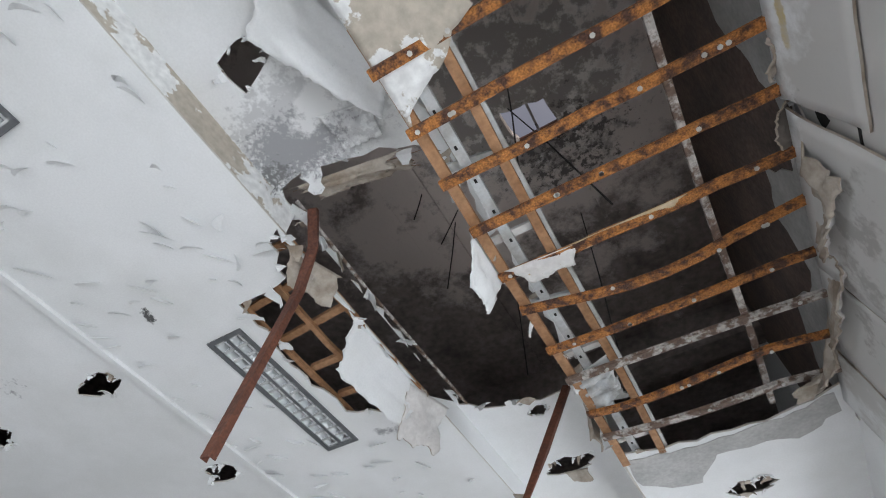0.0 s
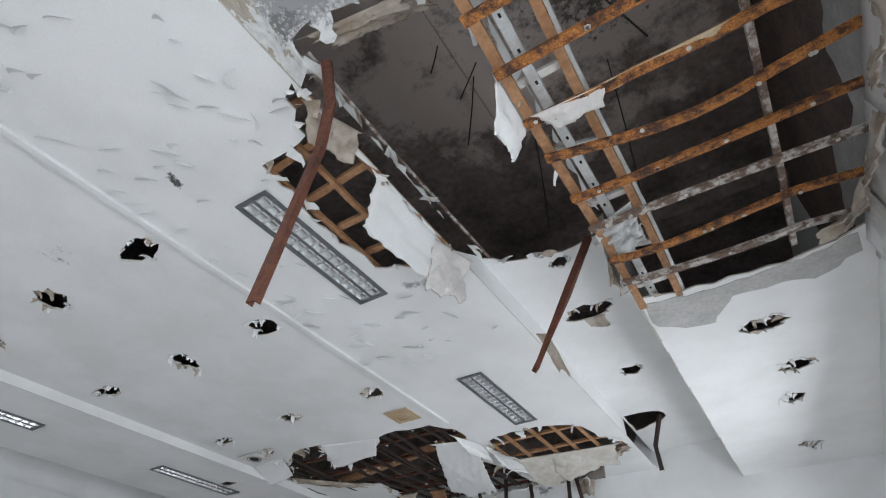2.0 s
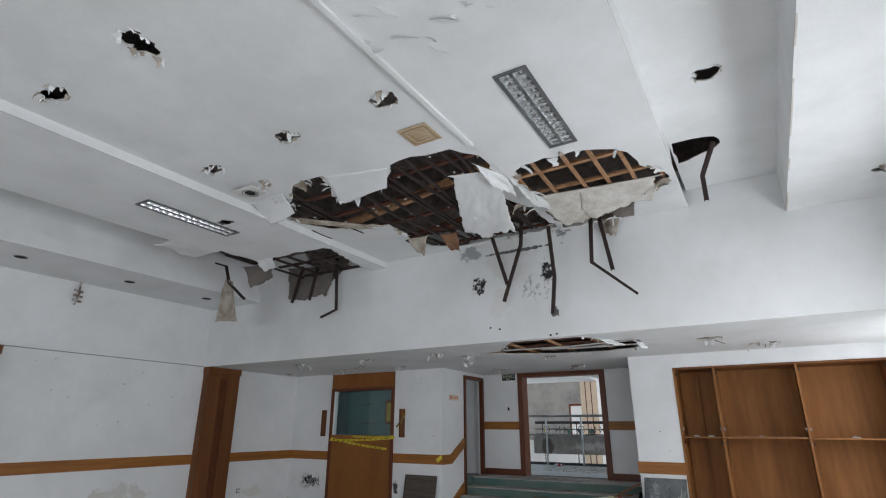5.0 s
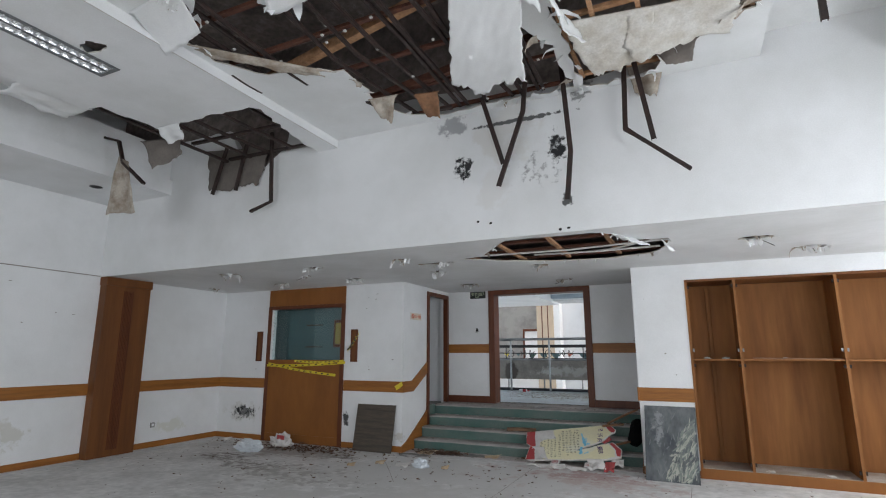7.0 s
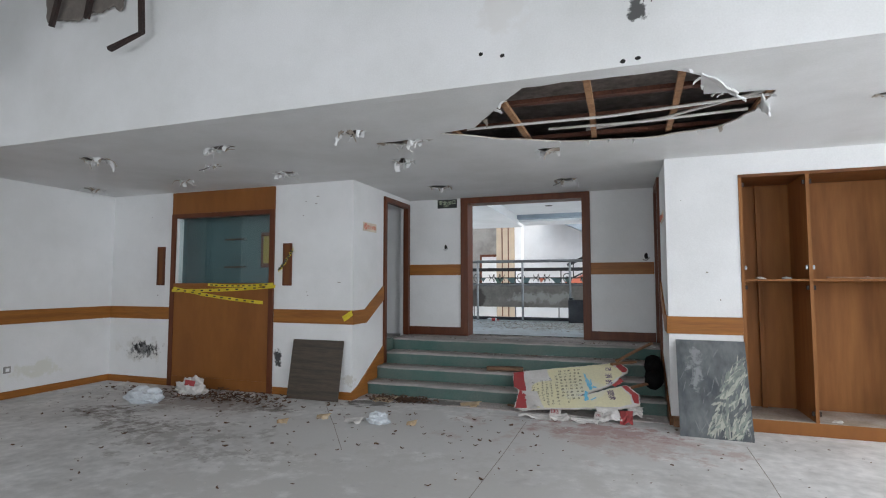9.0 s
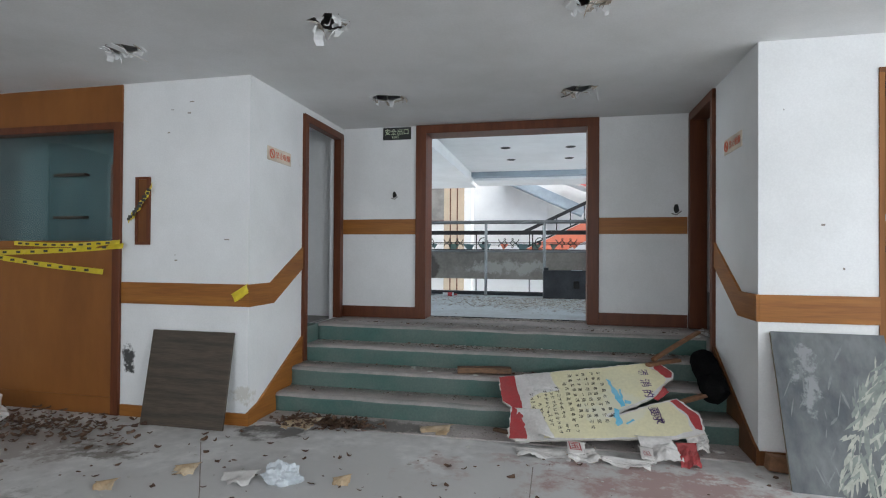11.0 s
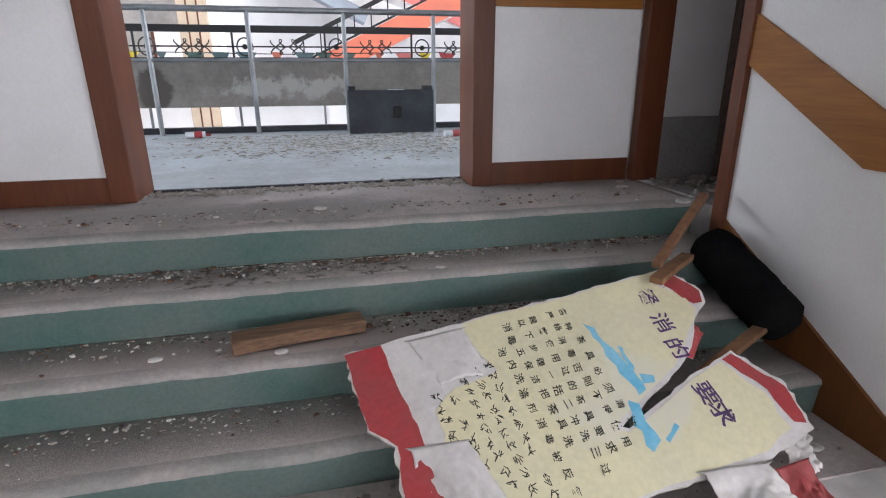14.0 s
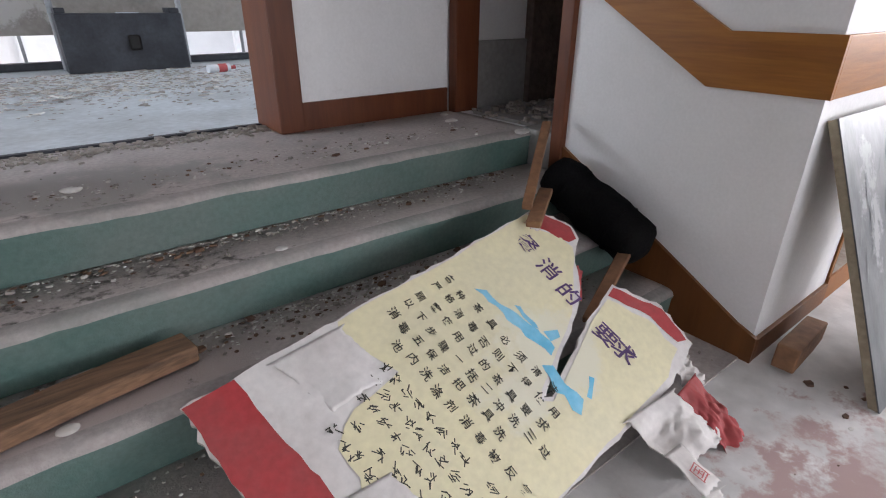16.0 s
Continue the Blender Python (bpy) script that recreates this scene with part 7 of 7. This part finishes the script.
structure("wall_hall_far", boxes((-14, -7.6, 27, 27.3, -3.5, 6), (-7.6, -3.9, 26.6, 27.3, 1.0, 6), (-3.9, 6, 27.0, 27.3, -3.5, 6), (-7.6, -3.9, 27.2, 27.3, -3.5, 1.0)), m_white2, "white far wall of the hall", "wall")
# out of view; its openings go with the added west lamp
structure("wall_hall_west", boxes((-14, -13.7, 12, 27, -3.5, 1.2), (-14, -13.7, 12, 27, 3.6, 9), (-14, -13.7, 18, 19, 1.2, 3.6)), m_white2, "unseen hall wall with wide openings behind an added lamp", "wall")
structure("wall_hall_east", boxes((5, 5.3, 12, 27, -3.5, 9)), m_white2, "plain white hall wall", "wall")
structure("ceiling_hall", boxes((-5.70, 5, YR + 0.22, 19.6, 3.42, 3.5), (-13.7, -5.78, YR + 0.22, 21, 3.20, 3.30), (-5.78, -5.703, YR + 0.22, 19.9, 3.20, 3.50), (-5.70, 5, 19.9, 21.0, 3.24, 3.32)), m_white2, "white hall ceiling with a raised tray", "ceiling")
# solid strip in place of the shadow at the tray's end
structure("trim_tray_shade", boxes((-5.70, 5, 19.6, 19.9, 3.30, 3.5)), m_bluegrey, "blue-grey strip painted as the shadow round the ceiling tray", "trim")
structure("wall_hall_grey", box(-13, -7.25, 25.8, 25.9, 1.0, 3.9), m_cement, "grey unpainted wall beyond the gallery", "wall")
for i, (x, y) in enumerate(((-4.55, 16.7), (-4.55, 18.0), (-3.3, 18.0), (-3.3, 16.8), (-4.5, 14.9), (-3.2, 15.2))):
    h = thing("downlight_hole", (x, y, 3.42), "dark empty downlight hole in the hall ceiling", "downlight", "hall downlights")
    part("hole", tube(bmesh.new(), [(x, y, 3.416), (x, y, 3.419)], 0.09, 14), m_dark, h)
    part("rim", tube(bmesh.new(), [(x + 0.095 * math.cos(k * 0.45), y + 0.095 * math.sin(k * 0.45), 3.416) for k in range(15)], 0.006, 5), m_cement, h)
col = thing("square_column", (-7.0, 24.2, -3.5), "beige stone-clad hall column with dark grooves", "column")
part("shaft", box(-7.35, -6.65, 23.9, 24.6, -3.5, 4.2, 0.02), m_tan, col)
for x in (-7.12, -6.88):
    part("groove", box(x - 0.02, x + 0.02, 23.893, 23.9, -3.5, 4.2), m_rustm, col)
part("white_side", box(-6.65, -6.4, 23.95, 24.5, -3.5, 4.2, 0.01), m_white2, col)
dr = thing("far_doorway", (-7.9, 25.7, 1.1), "brown framed doorway in the grey wall far off", "door")
for b in ((-8.5, -8.42, 25.75, 25.8, 1.1, 2.6), (-7.6, -7.52, 25.75, 25.8, 1.1, 2.6), (-8.42, -7.6, 25.75, 25.8, 2.5, 2.6)):
    part("frame_board", box(*b), m_frame, dr)
part("door_leaf", box(-8.42, -7.6, 25.77, 25.8, 1.1, 2.5), m_white2, dr)

structure("trim_threshold", box(-4.90, -3.26, 11.955, 11.985, ZL - 0.003, ZL + 0.010, 0.002), m_box, "dark worn threshold strip of the doorway", "threshold")
guard = thing("steel_guard_rail", (-4.2, 15.05, ZL), "grey tubular steel guard rail along the gallery edge", "railing")
part("top_rail", tube(bmesh.new(), [(-8.5, 15.05, 1.85), (3, 15.05, 1.85)], 0.030, 10), m_rail, guard)
part("mid_rail", tube(bmesh.new(), [(-8.5, 15.05, 1.37), (3, 15.05, 1.37)], 0.020, 10), m_rail, guard)
for k in range(8):
    x = -7.57 + k * 0.955
    part("post", tube(bmesh.new(), [(x, 15.05, ZL), (x, 15.05, 1.85)], 0.024, 10), m_rail, guard)
par = thing("concrete_parapet", (-3, 15.25, 0.9), "bare grey concrete parapet panel behind the guard rail", "parapet")
part("panel", box(-6.0, 3, 15.22, 15.32, 0.90, 1.36, 0.006), m_parapet, par)
part("return_panel", box(-6.1, -6.003, 15.22, 18, 0.90, 1.36, 0.006), m_parapet, par)
for k in range(8):
    x = -5.8 + k * 0.9
    part("strut", box(x - 0.012, x + 0.012, 15.26, 15.285, ZL, 0.90), m_rail, par)
part("kerb", box(-8, 3, 15.22, 15.32, ZL, ZL + 0.06, 0.004), m_box, par)
iron = thing("wrought_iron_railing", (-3, 15.27, 1.36), "black wrought-iron railing with scrolls on the parapet", "railing")
part("top_bar", box(-6.05, 3, 15.245, 15.295, 1.65, 1.72, 0.004), m_blackmetal, iron)
part("middle_bar", box(-6.05, 3, 15.26, 15.28, 1.505, 1.52), m_blackmetal, iron)
part("low_bar", box(-6.05, 3, 15.26, 15.28, 1.39, 1.405), m_blackmetal, iron)
for k in range(9):
    x = -5.85 + k * 0.95
    part("baluster", box(x - 0.01, x + 0.01, 15.26, 15.28, 1.36, 1.66), m_blackmetal, iron)
    ring = part("ring", tube(bmesh.new(), [(x + 0.12 + 0.08 * math.cos(a * 0.4), 15.27, 1.51 + 0.09 * math.sin(a * 0.4)) for a in range(17)], 0.008, 5), m_blackmetal, iron)
    part("rosette", tube(bmesh.new(), [(x + 0.12, 15.26, 1.51), (x + 0.12, 15.28, 1.51)], 0.028, 8), m_blackmetal, ring)
    for sx in (-1, 1):
        for sz in (-1, 1):
            part("scroll", tube(bmesh.new(), [(x + 0.55 + sx * (0.02 + 0.10 * f + 0.035 * math.sin(f * 7)), 15.27, 1.51 + sz * (0.075 * math.sin(f * 3.4))) for f in np.linspace(0, 1.25, 12)], 0.0075, 5), m_blackmetal, iron)
case = thing("black_flight_case", (-3.3, 14.85, ZL), "scuffed black loudspeaker case standing on the hall floor", "case")
part("body", box(-3.76, -2.86, 14.72, 14.98, ZL, 1.07, 0.012), m_box, case)
for x0, x1 in ((-3.75, -3.68), (-2.95, -2.87)):
    part("corner_foot", box(x0, x1, 14.74, 14.96, 1.07, 1.11, 0.008), m_box, case)
part("grip", box(-3.30, -3.21, 14.705, 14.725, 0.79, 0.91, 0.02), m_dark, case)
part("label", box(-3.33, -3.17, 14.78, 14.86, 1.07, 1.076), m_bag, case)
for i, (x, y) in enumerate(((-5.25, 14.7), (-2.75, 14.2))):
    bt = thing("plastic_bottle", (x, y, ZL), "empty clear bottle with a red label on the hall floor", "bottle", "hall bottles")
    bottle = part("body", tube(bmesh.new(), [(x - 0.11, y, ZL + 0.032), (x + 0.07, y + 0.03, ZL + 0.032)], 0.032, 12), m_bag, bt)
    part("label", tube(bmesh.new(), [(x - 0.03, y + 0.0125, ZL + 0.033), (x + 0.04, y + 0.0245, ZL + 0.033)], 0.0335, 12), m_red, bottle)
    part("cap", tube(bmesh.new(), [(x + 0.07, y + 0.03, ZL + 0.032), (x + 0.12, y + 0.038, ZL + 0.032)], 0.014, 8), m_red, bottle)
string = thing("bunting", (-4, 16.6, 1.5), "string of small coloured pennants across the hall", "bunting")
cols = (m_red, m_tape, m_teal, m_pink, m_carpet, m_orange)
rnd = random.Random(4)
part("cord", tube(bmesh.new(), [(-8, 17.0, 1.56), (-4.5, 16.8, 1.50), (1, 16.5, 1.58)], 0.006, 5), m_blackmetal, string)
for k in range(15):
    x = -6.3 + k * 0.34 + rnd.uniform(-0.05, 0.05)
    s = rnd.uniform(0.07, 0.14)
    bm = plate([Vector((x - s, 1.53)), Vector((x + s, 1.52)), Vector((x + rnd.uniform(-0.05, 0.05), 1.53 - s * 1.5))], [], lambda u, v, w: (u, 16.78 + w, v), 0.003)
    part("pennant", bm, [rnd.choice(cols)] * 2, string)


def escalator(name, label, x0, z0, x1, z1, y, band):
    e = thing(name, (x0, y, z0), label, "escalator", "hall escalators")
    d = Vector((x1 - x0, 0, z1 - z0))
    part("side_panel", bar(bmesh.new(), [(x0, y, z0 - 0.55), (x1, y, z1 - 0.55)], 0.12, 0.55), band, e)
    part("soffit", bar(bmesh.new(), [(x0, y + 0.6, z0 - 0.85), (x1, y + 0.6, z1 - 0.85)], 1.1, 0.1), m_white2, e)
    part("handrail", bar(bmesh.new(), [(x0, y, z0 + 0.32), (x1, y, z1 + 0.32)], 0.1, 0.10), m_blackmetal, e)
    part("low_rail", bar(bmesh.new(), [(x0, y, z0 - 0.2), (x1, y, z1 - 0.2)], 0.06, 0.05), m_blackmetal, e)
    part("support_post", box(x1 - 0.9, x1 - 0.7, y + 0.3, y + 0.5, -3.5, z0 + (z1 - z0) * 0.87 - 0.7), m_white2, e)
    n = 14
    for k in range(n):
        f = (k + 0.5) / n
        c = Vector((x0, y, z0)) + d * f
        part("baluster", bar(bmesh.new(), [c + Vector((0, 0, -0.2)), c + Vector((0, 0, 0.3))], 0.03, 0.03), m_blackmetal, e)
    return e


escalator("escalator", "orange-sided escalator with black handrail rising across the hall", -4.6, 1.70, 1.2, 4.45, 23.0, m_orange)
escalator("escalator", "coral-sided escalator behind, running the other way", -3.5, 5.0, 3.1, 2.3, 25.6, m_pink)
slat = thing("diagonal_wall_fin", (-4.3, 25.8, 3.5), "slanting white stair soffit on the far wall, coloured as in shade", "stair soffit")
part("fin", bar(bmesh.new(), [(-5.6, 26.2, 4.3), (-2.6, 26.2, 2.9)], 0.8, 0.35), m_bluegrey, slat)
